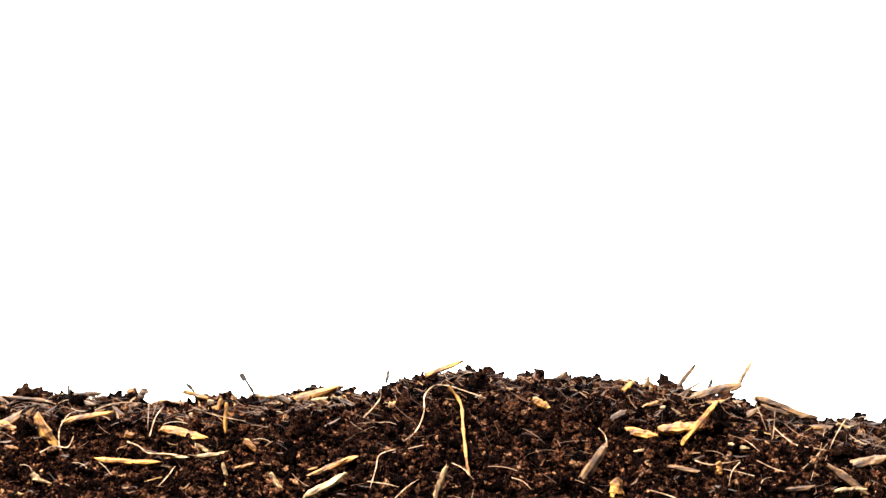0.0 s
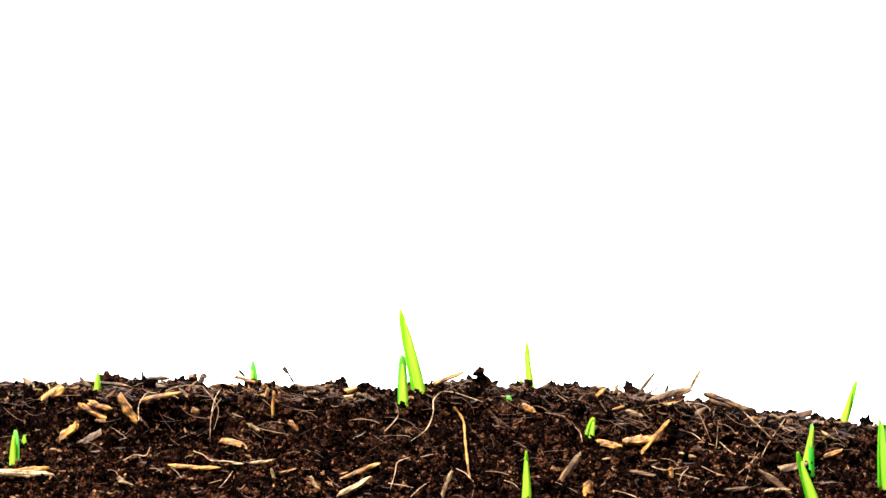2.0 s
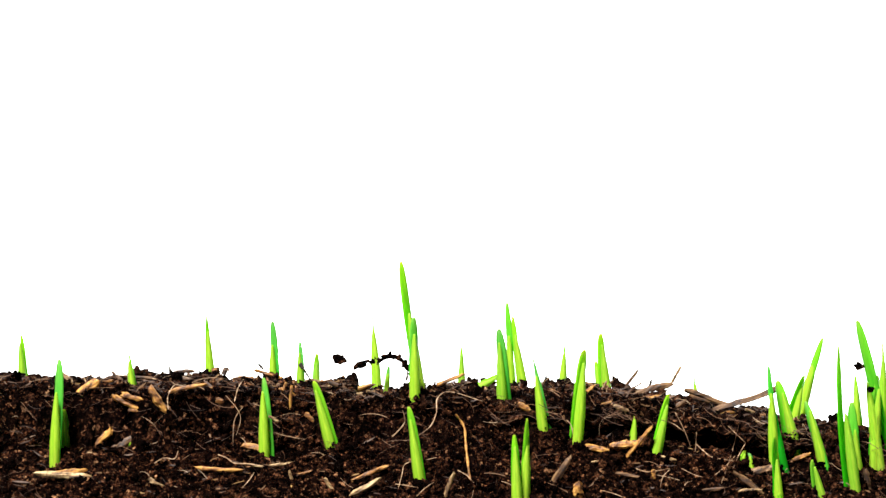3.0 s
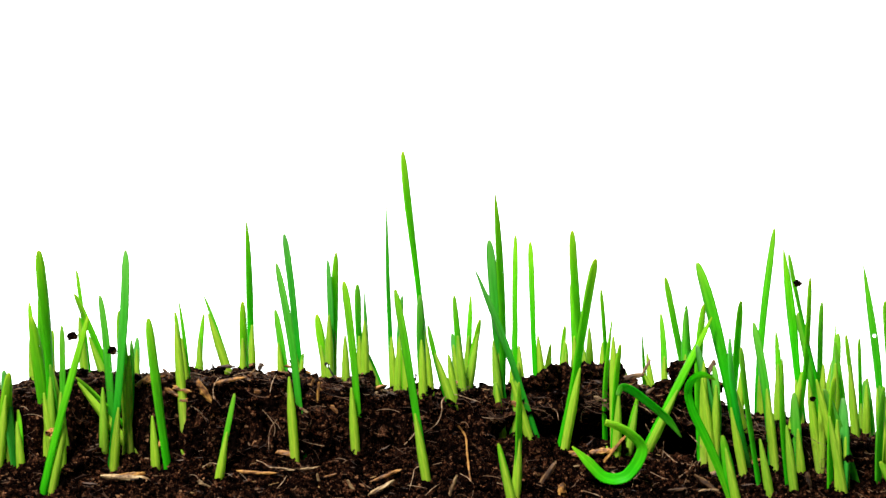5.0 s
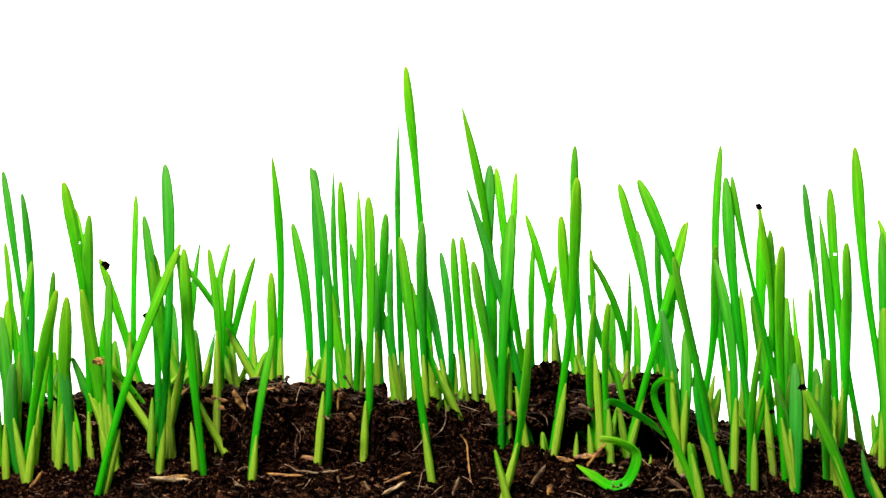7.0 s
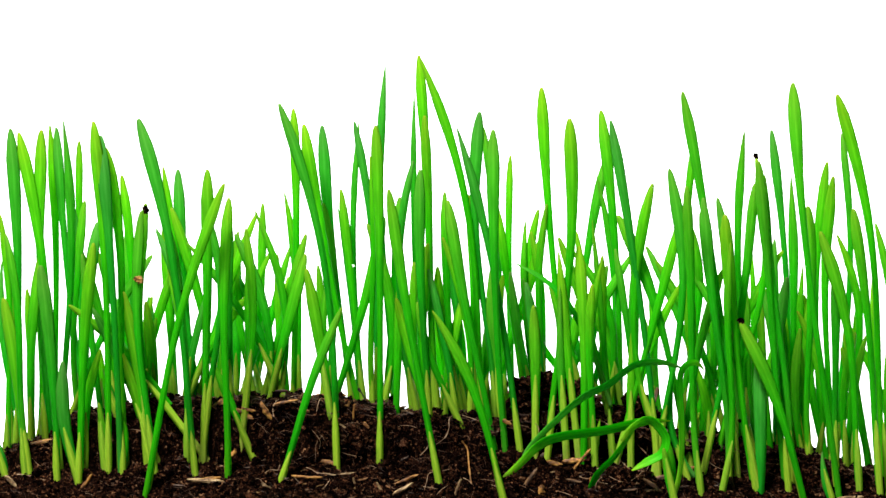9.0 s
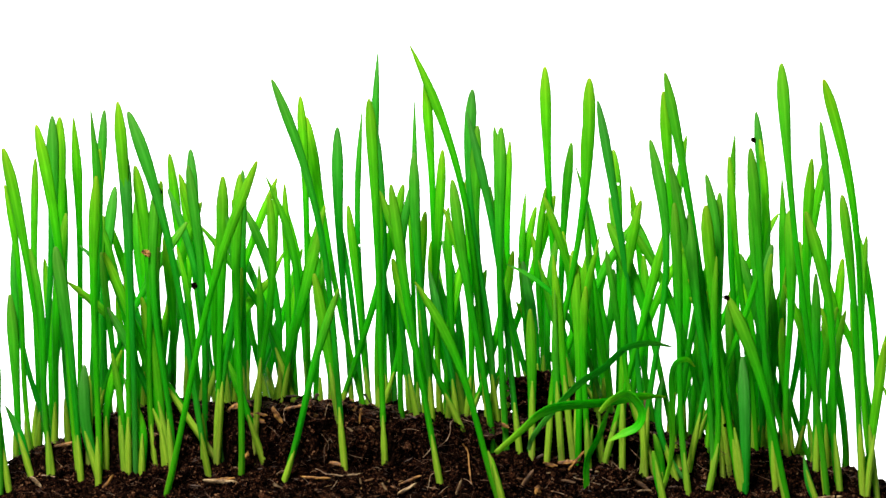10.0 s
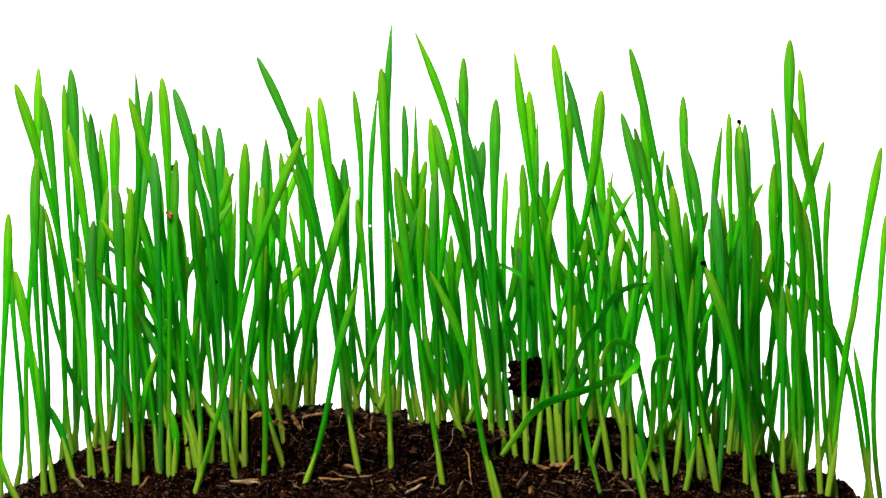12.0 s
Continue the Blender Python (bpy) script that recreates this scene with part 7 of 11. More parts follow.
sprout(-177.7, 14.5, 14.6, ((0, 0.1773, -26.6, -1.341, 0), (2.05, 0.0665, -10.75, -1.341, 0), (2.5, -0.1408, 1.535, -1.417, 6.352), (3, -0.2112, 5.57, -1.484, 9.528), (5.5, -0.5515, 24.53, -1.567, 24.88), (7, -0.7627, 34.4, -1.679, 34.41), (9, -1.678, 88.92, -1.779, 88.93), (10.5, -12.57, 109.4, -6.313, 110.1), (12, -11.96, 109.4, -6.313, 110.1)), 3.0, yaw=4, furl=64, sheath=7)
sprout(-166.7, -0.2, 11.4, ((0, 0.6281, -18, -4.527, 0), (2.07, 0.2355, -5, -4.527, 0), (2.5, -0.4767, 6.053, -4.551, 6.072), (3, -0.715, 9.08, -4.573, 9.108), (5.5, -1.867, 23.71, -4.602, 23.78), (7, -2.582, 32.79, -4.638, 32.89), (9, -7.976, 84.63, -5.663, 85.01), (10.5, -8.337, 84.6, -5.663, 85.01), (12, -8.337, 84.6, -5.663, 85.01)), 3.1, yaw=-4, furl=-66, sheath=8)
sprout(-156.6, -3.8, 8.8, ((0, 0.794, -18, -5.38, 0), (1.35, 0.2978, -5, -5.38, 0), (1.5, -0.2056, 2.062, -5.476, 2.072), (2.5, -0.8911, 8.934, -4.785, 8.978), (3, -1.337, 13.4, -4.513, 13.47), (5.5, -3.49, 34.99, -4.363, 35.17), (7, -4.344, 43.55, -3.721, 43.77), (9, -12.62, 125.1, -6.348, 125.7), (10.5, -16.4, 137.1, -6.302, 138.1), (12, -20.18, 149.2, -6.257, 150.5)), 3.7, yaw=4, furl=67, sheath=11, bend=2.4)
sprout(-162.2, 47.7, 14.5, ((0, 0.05135, -26.6, -0.03863, 0), (1.36, 0.01926, -12.13, -0.03863, 0), (1.5, -0.01298, -4.858, -0.1446, 2.022), (2.5, -0.05625, 3.947, 0.5599, 8.763), (3, -0.08438, 9.189, 0.8674, 13.14), (5.5, -0.2203, 33.98, 0.9394, 34.32), (7, -0.3047, 47.47, 1.334, 47.47), (9, -6.806, 122.5, 0.2857, 122.7), (9.5, -9.11, 129.78, -1.26, 130.1), (10.5, -7.624, 140.5, -1.748, 140.7), (11, -10.9, 144.03, -3.5, 144.48), (11.5, -9.1, 149.28, -3.17, 149.66), (12, -0.8366, 153.3, -0.3903, 153.3)), 4.0, yaw=-2, furl=-61, sheath=10, bend=2.0)
sprout(-161.8, 54.8, 12.4, ((0, 0.07235, -26.6, -0.4937, 0), (1.35, 0.02713, -12.14, -0.4937, 0), (1.5, -0.01896, -4.783, -0.501, 2.097), (2.5, -0.08218, 4.27, -0.4469, 9.086), (3, -0.1233, 9.673, -0.4268, 13.63), (5.5, -0.3219, 35.24, -0.416, 35.59), (7, -0.4451, 49.21, -0.374, 49.22), (9, -4.966, 127.1, -0.5922, 127.2), (10, -4.1, 138.0, -1.13, 138.04), (10.5, -3.51, 134, -1.452, 134), (11, -4.69, 139.78, -1.28, 139.86), (11.5, -6.72, 146.14, -1.44, 146.33), (12, -8.888, 149.2, -1.722, 149.5)), 3.9, yaw=-1, furl=-67, sheath=7)
sprout(-150.6, 0.0, 27.2, ((0, -0.09137, -34.02, 0.4432, 0), (1.93, -0.03427, -16.17, 0.4432, 0), (2.5, 0.09146, -0.9647, 0.1075, 8.007), (3, 0.1372, 4.641, -0.145, 12.01), (5.5, 0.3582, 30.72, -0.1978, 31.36), (7, 0.4459, 39.03, -0.4913, 39.04), (9, -2.592, 112.1, 0.2206, 112.1), (9.5, -0.17, 118.67, 0.62, 118.66), (10, -0.55, 124.49, -0.32, 124.49), (10.5, 0.3745, 130.8, -0.6537, 130.8), (11, 5.42, 140.87, 1.69, 140.97), (11.5, 4.12, 149.26, 1.46, 149.31), (12, 2.902, 156.8, 1.261, 156.8)), 3.7, yaw=-3, furl=-60, sheath=10, bend=-1.3)
sprout(-133.5, -4.8, 8.9, ((0, 0.3946, -18, -2.578, 0), (1.35, 0.148, -5, -2.578, 0), (1.5, -0.1008, 2.042, -2.656, 2.045), (2.5, -0.437, 8.849, -2.121, 8.86), (3, -0.6555, 13.27, -1.9, 13.29), (5, -1.01, 26.45, -1.14, 26.47), (5.5, -1.54, 31.19, -1.766, 31.23), (7, -2.13, 43.14, -1.314, 43.19), (9, -5.06, 123.9, -3.045, 124), (9.5, -3.21, 126.6, -1.82, 126.64), (10.5, -5.385, 131.6, -2.04, 131.7), (12, -5.71, 139.3, -1.037, 139.4)), 4.0, yaw=5, furl=67, sheath=11, bend=1.7)
sprout(-120.9, -2.5, 21.2, ((0, 0.2891, -18, -3.949, 0), (2.15, 0.1084, -5, -3.949, 0), (2.5, -0.1772, 4.901, -5.076, 4.904), (3, -0.2658, 7.351, -6.453, 7.356), (5.5, -0.6246, 17.27, -9.721, 17.29), (7, -0.8638, 23.89, -11.95, 23.91), (9, -2.873, 68.59, -6.976, 68.65), (10.5, -3.433, 75.93, -5.792, 76.01), (12, -3.691, 81.65, -4.863, 81.73)), 3.0, yaw=-4, furl=-60, sheath=8, bend=-6.5)
sprout(-111.9, -0.9, 28.4, ((0, 4.567, -28, -20, 0), (4.48, 1.713, -5, -33.55, 0), (5.5, -8.169, 11.75, -29.12, 14.31), (7, -11.3, 16.25, -26.78, 19.79), (9, -39.07, 41.27, -37.86, 56.83), (10.5, -51.26, 59.8, -37.37, 78.77), (12, -61.62, 73.4, -39.09, 95.84)), 2.9, yaw=-5, furl=-64, sheath=9, bend=5.6)
sprout(-105.0, 44.7, 31.2, ((0, 1.021, -36.3, -7.855, 0), (3.83, 0.383, -10.53, -7.855, 0), (5.5, -2.982, 22.43, -9.402, 23.35), (7, -4.123, 32.03, -10.03, 32.3), (9, -15.97, 91.37, -9.767, 92.76), (9.5, -16.6, 97.06, -9.8, 98.48), (10.5, -14.78, 91.57, -9.768, 92.76), (12, -14.78, 91.57, -9.768, 92.76)), 2.8, yaw=3, furl=62, sheath=8, bend=-2.1)
sprout(-103.4, 55.5, 27.4, ((0, 0.5249, -36.3, -4.005, 0), (3.79, 0.1968, -10.68, -4.005, 0), (5, -0.37, 14.81, -1.49, 18.44), (5.5, -1.573, 23.19, -4.843, 23.97), (7, -2.175, 33.08, -5.326, 33.15), (9, -12.82, 94.33, -5.58, 95.2), (9.5, -15.01, 102.77, -6.88, 103.91), (10, -13.88, 109.62, -6.43, 110.59), (10.5, -10.16, 115.9, -4.669, 116.4), (11, -10.74, 122.34, -4.59, 122.85), (11.5, -10.73, 127.88, -4.29, 128.35), (12, -12.7, 134.3, -4.836, 134.9)), 4.0, yaw=-2, furl=-66, sheath=11, bend=-1.6)
sprout(-69.0, 30.8, 33.5, ((0, 0.006852, -37.78, 0.07176, 0), (3.5, 0.002569, -12.22, 0.07176, 0), (5.5, -0.02397, 27.19, 0.4603, 27.98), (7, -0.03315, 38.7, 0.6544, 38.7), (9, -0.119, 111.1, 0.2356, 111.1), (9.5, 0.87, 117.42, 0.1, 117.42), (10, -1.2, 124.31, -1.52, 124.31), (10.5, -2.09, 115.6, -2.637, 115.6), (11, -3.92, 122.56, -2.29, 122.62), (11.5, -4.25, 130.22, -1.25, 130.3), (12, -5.001, 136.6, -0.4062, 136.7)), 3.9, yaw=2, furl=64, sheath=7, bend=0.7)
sprout(-44.0, 40.5, 29.2, ((0, 1.245, -34.81, -9.531, 0), (3.49, 0.467, -11.17, -9.531, 0), (5.5, -4.384, 27.15, -11.36, 28.16), (7, -6.063, 38.47, -12.2, 38.95), (9, -21.71, 109.7, -12.75, 111.9), (10, -24.2, 120.55, -12.48, 122.99), (10.5, -23.32, 128.6, -11.14, 130.7), (11, -23.85, 133.88, -11.02, 135.99), (11.5, -23.28, 139.24, -10.45, 141.17), (12, -25.38, 145.4, -10.9, 147.6)), 4.0, yaw=2, furl=62, sheath=8, bend=-3.6)
sprout(-32.2, 37.2, 30.7, ((0, 0.1695, -34.81, -1.203, 0), (3.13, 0.06358, -12.32, -1.203, 0), (5.5, -0.703, 32.49, -1.162, 33.17), (7, -0.9723, 45.87, -1.138, 45.88), (9, -1.543, 131.7, -1.48, 131.7), (9.5, -3.85, 139.46, -2.05, 139.52), (10, -6.44, 146.41, -2.71, 146.56), (10.5, -5.535, 155.3, -1.981, 155.4), (11, -4.82, 162.11, -1.54, 162.21), (11.5, -4.5, 170.45, -1.22, 170.55), (12, -4.348, 177.9, -0.9704, 178)), 3.7, yaw=5, furl=67, sheath=11)
sprout(-19.1, 16.0, 28.8, ((0, 0.293, -30.67, -2.512, 0), (3.48, 0.1099, -9.673, -2.512, 0), (5, -1.37, 17.57, -5.58, 20.4), (5.5, -1.036, 27.76, -3.751, 28.29), (7, -1.433, 39.09, -4.254, 39.12), (9, 0.642, 112.3, -3.309, 112.3), (9.5, 1.42, 111.88, -1.94, 112.0), (10, 6.82, 106.7, 1.98, 107.07), (10.5, 12.33, 116.2, 5.485, 116.8), (12, 10.54, 125, 4.573, 125.5)), 3.8, yaw=5, furl=61, sheath=11, bend=-2.1)
sprout(28.3, 37.2, 31.2, ((0, -0.1086, -32.3, 0.6649, 0), (4.12, -0.04073, -8.523, 0.6649, 0), (5.5, 0.2615, 18.69, 0.3086, 19.26), (7, 0.3617, 26.63, 0.1587, 26.64), (9, 0.6252, 76.49, 0.6704, 76.5), (9.5, 0.31, 82.66, 0.13, 82.66), (10, 1.75, 89.49, 0.71, 89.51), (10.5, -0.1246, 97.98, -0.8278, 97.98), (12, -1.211, 97.98, -0.8278, 97.98)), 3.0, yaw=-1, furl=-61, sheath=11)
sprout(49.2, 42.6, 28.5, ((0, 3.975, -44, -20, 0), (4.63, 1.49, -7.415, -31.44, 0), (5.5, -6.074, 9.971, -36.59, 12.23), (7, -8.401, 14.67, -38.79, 16.91), (9, -30.55, 37.74, -42.06, 48.56), (10.5, -31.46, 47.09, -39.67, 56.63), (12, -36.07, 49.07, -38.89, 60.89)), 2.8, yaw=1, furl=61, sheath=10, bend=-4.5)
sprout(66.8, -4.1, 18.3, ((0, 0.88, -18, -5.538, 0), (3.32, 0.33, -5, -5.538, 0), (5.5, -3.357, 30.33, -2.964, 30.52), (7, -4.642, 41.95, -1.607, 42.2), (9, -15.86, 120.2, -5.443, 121.2), (9.5, -18.48, 134.94, -5.82, 136.17), (10, -18.02, 135.85, -5.73, 137.03), (10.5, -21.45, 142.8, -6.884, 144.4), (12, -27.05, 165.5, -8.331, 167.7)), 4.0, yaw=-1, furl=-65, sheath=9, bend=5.9)
sprout(68.9, -3.4, 17.0, ((0, -0.2556, -18, 2.348, 0), (3.63, -0.09585, -5, 2.348, 0), (5.5, 0.8343, 26.1, 4.007, 26.11), (7, 1.154, 36.1, 4.758, 36.11), (9, 3.979, 103.6, 3.894, 103.7), (9.5, 2.39, 112.72, 3.09, 112.78), (10, 0.59, 121.86, 2.21, 121.89), (10.5, -0.05485, 129.5, 1.88, 129.5), (11.5, -2.91, 143.17, -0.36, 143.16), (12, -4.472, 148.4, -1.547, 148.4)), 4.0, yaw=-5, furl=-62, sheath=9, bend=3.2)
sprout(98.1, 2.5, 18.9, ((0, 0.9486, -28.53, -6.163, 0), (1.34, 0.3557, -13.75, -6.163, 0), (1.5, -0.2584, -6.263, -6.338, 2.179), (5.5, -3.947, 32.63, -3.982, 33.28), (7, -5.458, 45.71, -2.74, 46.03), (9, -19.83, 130.7, -6.498, 132.2), (9.5, -19.36, 138.62, -6.07, 139.94), (10, -22.33, 146.76, -7.02, 148.41), (10.5, -24.69, 153, -7.838, 154.9), (11, -26.27, 162.02, -8.18, 164.1), (11.5, -28.55, 168.81, -8.88, 171.2), (12, -29.55, 175.2, -9.182, 177.7)), 4.3, yaw=-3, furl=-66, sheath=7, bend=5.4)
sprout(107.0, 17.3, 15.2, ((0, 0.02808, -26.49, -0.2833, 0), (1.88, 0.01053, -11.01, -0.2833, 0), (2.5, -0.03025, 3.864, -0.4287, 8.617), (3, -0.04537, 9.021, -0.5089, 12.93), (5.5, -0.1066, 30.03, -0.5298, 30.37), (7, -0.1475, 42.01, -0.6255, 42.01), (9, -3.715, 120.6, -0.416, 120.6), (9.5, -7.43, 127.75, -2.99, 127.99), (10.5, 4.228, 126.3, 0.3408, 126.4), (11, 4.49, 131.18, 1.02, 131.3), (11.5, 3.86, 138.58, 1.28, 138.68), (12, 3.524, 145.6, 1.675, 145.7)), 3.8, yaw=-5, furl=-60, sheath=12)
sprout(119.3, -7.0, 1.9, ((0, 0.5891, -18, -4.214, 0), (1.36, 0.2209, -5, -4.214, 0), (1.5, -0.1483, 2.008, -4.217, 2.014), (2.5, -0.6425, 8.702, -4.199, 8.725), (3, -0.9638, 13.05, -4.191, 13.09), (5.5, -2.265, 30.67, -4.189, 30.76), (7, -3.132, 42.42, -4.179, 42.54), (9, -13.89, 121.4, -5.261, 122.2), (10.5, -8.506, 135, -3.74, 135.2), (12, -3.12, 148.6, -2.219, 148.6)), 3.7, yaw=1, furl=61, sheath=10)
sprout(118.9, -0.6, 4.1, ((0, 0.5599, -18, -3.728, 0), (1.92, 0.21, -5, -3.728, 0), (2.5, -0.5729, 8.165, -3.266, 8.185), (3, -0.8594, 12.25, -2.954, 12.28), (5.5, -2.02, 28.78, -2.866, 28.85), (7, -2.793, 39.81, -2.477, 39.9), (9, -10.31, 114.1, -4.727, 114.6), (10.5, -10.02, 114.2, -4.727, 114.6), (12, -10.02, 114.2, -4.727, 114.6)), 2.9, yaw=-4, furl=-64, sheath=10, bend=1.5)
sprout(140.2, -2.2, 2.5, ((0, 0.6945, -18, -5.204, 0), (1.32, 0.2604, -5, -5.204, 0), (1.5, -0.2168, 2.488, -5.167, 2.497), (2.5, -0.9394, 10.78, -5.757, 10.82), (3, -1.409, 16.17, -5.818, 16.23), (5.5, -3.679, 42.22, -5.882, 42.38), (7, -5.089, 58.39, -6.182, 58.62), (9, -21.33, 150, -6.77, 151.5), (9.5, -21.43, 158.41, -6.96, 159.85), (10, -19.03, 166.42, -6.3, 167.49), (10.5, -19.17, 174.2, -6.516, 175.2), (11, -16.25, 181.14, -5.75, 182.03), (11.5, -11.16, 188.24, -4.27, 188.79), (12, -2.248, 195, -1.637, 195)), 4.1, yaw=-4, furl=-63, sheath=8, bend=-1.8)
sprout(144.4, -1.0, 0.7, ((0, 0.9499, -18, -7.119, 0), (2, 0.3562, -5, -7.119, 0), (2.5, -0.8273, 6.918, -7.497, 6.968), (3, -1.241, 10.38, -7.812, 10.45), (5.5, -3.24, 27.1, -8.108, 27.29), (7, -4.481, 37.47, -8.633, 37.74), (9, -15.05, 96.38, -9.561, 97.55), (9.5, -13.93, 103.09, -8.44, 104.08), (10.5, -12.94, 117.2, -6.833, 118), (12, -5.808, 137.6, -2.685, 137.7)), 4.0, yaw=-4, furl=-65, sheath=12, bend=-1.9)
sprout(141.5, 39.0, 6.3, ((0, -0.1101, -23.15, 0.5901, 0), (1.35, -0.0413, -9.28, 0.5901, 0), (1.5, 0.02933, -1.993, 0.647, 2.13), (2.5, 0.1271, 6.345, 0.1994, 9.232), (3, 0.1906, 11.48, 0.04367, 13.85), (5.5, 0.4977, 35.95, 0.0004927, 36.16), (7, 0.6883, 50, -0.2361, 50), (9, 2.224, 129.2, 0.5287, 129.2), (9.5, 1.61, 135.34, 0.18, 135.34), (10, 1.22, 141.53, -0.08, 141.53), (10.5, -0.3136, 147.8, -0.7995, 147.8), (11, -2.14, 153.05, -0.83, 153.08), (12, -6.029, 163.6, -0.988, 163.7)), 2.9, yaw=4, furl=61, sheath=11, bend=-1.3)
sprout(157.2, 1.8, 3.4, ((0, 0.8042, -23.15, -5.283, 0), (1.33, 0.3016, -9.301, -5.283, 0), (1.5, -0.2429, -1.719, -5.376, 2.416), (2.5, -1.053, 7.531, -4.142, 10.47), (3, -1.579, 13.26, -3.961, 15.71), (5.5, -4.123, 40.59, -3.85, 41.01), (7, -5.701, 56.43, -3.234, 56.71), (9, -21.14, 145.1, -6.378, 146.6), (9.5, -20.5, 151.9, -6.7, 153.29), (10, -18.74, 159.54, -6.56, 160.65), (10.5, -15.75, 166.2, -6.025, 166.9), (11, -12.02, 172.54, -4.28, 172.92), (11.5, -11.7, 178.23, -3.75, 178.62), (12, -18.51, 165.9, -6.025, 166.9)), 4.0, yaw=-2, furl=-63, sheath=12, bend=3.5)
sprout(151.2, -1.0, 3.9, ((0, 0.6024, -23.15, -4.077, 0), (1.98, 0.2259, -8.531, -4.077, 0), (2.5, -0.5494, 4.389, -3.75, 7.296), (3, -0.8241, 8.542, -3.49, 10.94), (5.5, -2.152, 28.29, -3.297, 28.58), (7, -2.976, 39.41, -2.872, 39.52), (9, -9.609, 101.7, -4.807, 102.1), (9.5, -7.73, 106.83, -4.19, 107.12), (10, -5.99, 113.23, -3.6, 113.42), (10.5, -4.388, 119.8, -3.079, 119.9), (12, -6.986, 119.7, -3.079, 119.9)), 3.9, yaw=5, furl=67, sheath=12, bend=1.5)
sprout(159.7, 36.9, 1.9, ((0, 0.2619, -23.15, 0.3452, 0), (2, 0.09823, -8.508, 0.3452, 0), (2.5, -0.2305, 4.151, 3.135, 7.04), (3, -0.3458, 8.184, 5.369, 10.56), (5.5, -0.9029, 27.35, 6.516, 27.58), (7, -1.249, 38.12, 8.682, 38.14), (9, -3.173, 98.52, 0.01535, 98.57), (9.5, -1.11, 105.87, 1.43, 105.88), (10.5, -4.034, 98.48, 0.01873, 98.57), (12, -4.034, 98.48, 0.01873, 98.57)), 2.7, yaw=-3, furl=-61, sheath=9, bend=9.3)
sprout(-167.6, -0.6, 10.9, ((0, 1.013, -18, -6.299, 0), (1.34, 0.3798, -5, -6.299, 0), (1.5, -0.2872, 2.25, -6.533, 2.269), (2.5, -1.245, 9.752, -4.201, 9.831), (3, -1.867, 14.63, -3.63, 14.75), (5.5, -4.875, 38.19, -3.391, 38.5), (7, -6.742, 52.82, -2.163, 53.25), (9, -7.841, 61.43, -1.632, 61.93), (10.5, -23.63, 150.5, -7.606, 152.4), (11, -25.64, 153.62, -8.35, 155.79), (11.5, -24.54, 169.37, -7.35, 171.16), (12, -32.5, 167.4, -10.39, 170.5)), 4.1, yaw=-5, furl=-62, sheath=7, bend=6.9)
sprout(-187.4, -2.5, 1.2, ((0, 0.1444, -18, -0.9592, 0), (1.35, 0.05413, -5, -0.9592, 0), (1.5, -0.03874, 2.147, -0.9802, 2.147), (2.5, -0.1679, 9.302, -0.8116, 9.304), (3, -0.2518, 13.95, -0.7561, 13.96), (5.5, -0.6575, 36.43, -0.7287, 36.44), (7, -0.9094, 50.39, -0.6111, 50.39), (9, -1.175, 65.11, -0.5924, 65.13), (10.5, -2.906, 144.2, -1.226, 144.2), (12, -3.253, 144.2, -1.226, 144.2)), 3.9, yaw=1, furl=66, sheath=8, bend=0.5)
sprout(-182.8, -3.0, 1.6, ((0, 0.9259, -18, -6.647, 0), (2.24, 0.3472, -5, -6.647, 0), (2.5, -0.4215, 3.617, -6.647, 3.642), (3, -0.6323, 5.426, -6.647, 5.463), (5.5, -1.651, 14.17, -6.648, 14.26), (7, -2.283, 19.59, -6.648, 19.73), (9, -2.951, 25.32, -6.648, 25.49), (10.5, -8.157, 55.86, -8.309, 56.45), (12, -8.771, 60.06, -8.309, 60.7)), 3.1, yaw=0, furl=-61, sheath=9)
sprout(-170.5, 50.2, 12.9, ((0, -0.00647, -26.6, 0.3943, 0), (1.33, -0.002426, -12.17, 0.3943, 0), (1.5, 0.001938, -4.483, 0.3253, 2.397), (2.5, 0.0084, 5.57, 1.199, 10.39), (3, 0.0126, 11.62, 1.336, 15.58), (5.5, 0.0329, 40.33, 1.443, 40.68), (7, 0.0455, 56.26, 1.947, 56.26), (9, 0.05292, 65.43, 2.156, 65.43), (10.5, -4.911, 160.9, 0.3281, 161), (11, -8.61, 166.66, -1.45, 166.91), (11.5, -9.47, 159.82, -2.45, 160.12), (12, -7.789, 158.8, -2.431, 159)), 3.9, yaw=3, furl=65, sheath=7, bend=2.6)
sprout(-179.2, 36.7, 12.5, ((0, -0.02737, -26.6, 0.7899, 0), (1.34, -0.01026, -12.15, 0.7899, 0), (1.5, 0.007571, -4.667, 0.636, 2.213), (2.5, 0.03281, 4.773, 2.024, 9.589), (3, 0.04921, 10.43, 2.42, 14.38), (5.5, 0.1285, 37.21, 2.529, 37.56), (7, 0.1777, 51.94, 3.198, 51.94), (9, 0.2067, 60.41, 3.484, 60.41), (10.5, 0.3643, 148.6, 1.152, 148.6), (11, -6.63, 154.52, -1.47, 154.68), (11.5, -9.72, 160.72, -2.6, 161.03), (12, -5.322, 168, -1.042, 168.1)), 3.2, yaw=-4, furl=-61, sheath=11, bend=3.9)
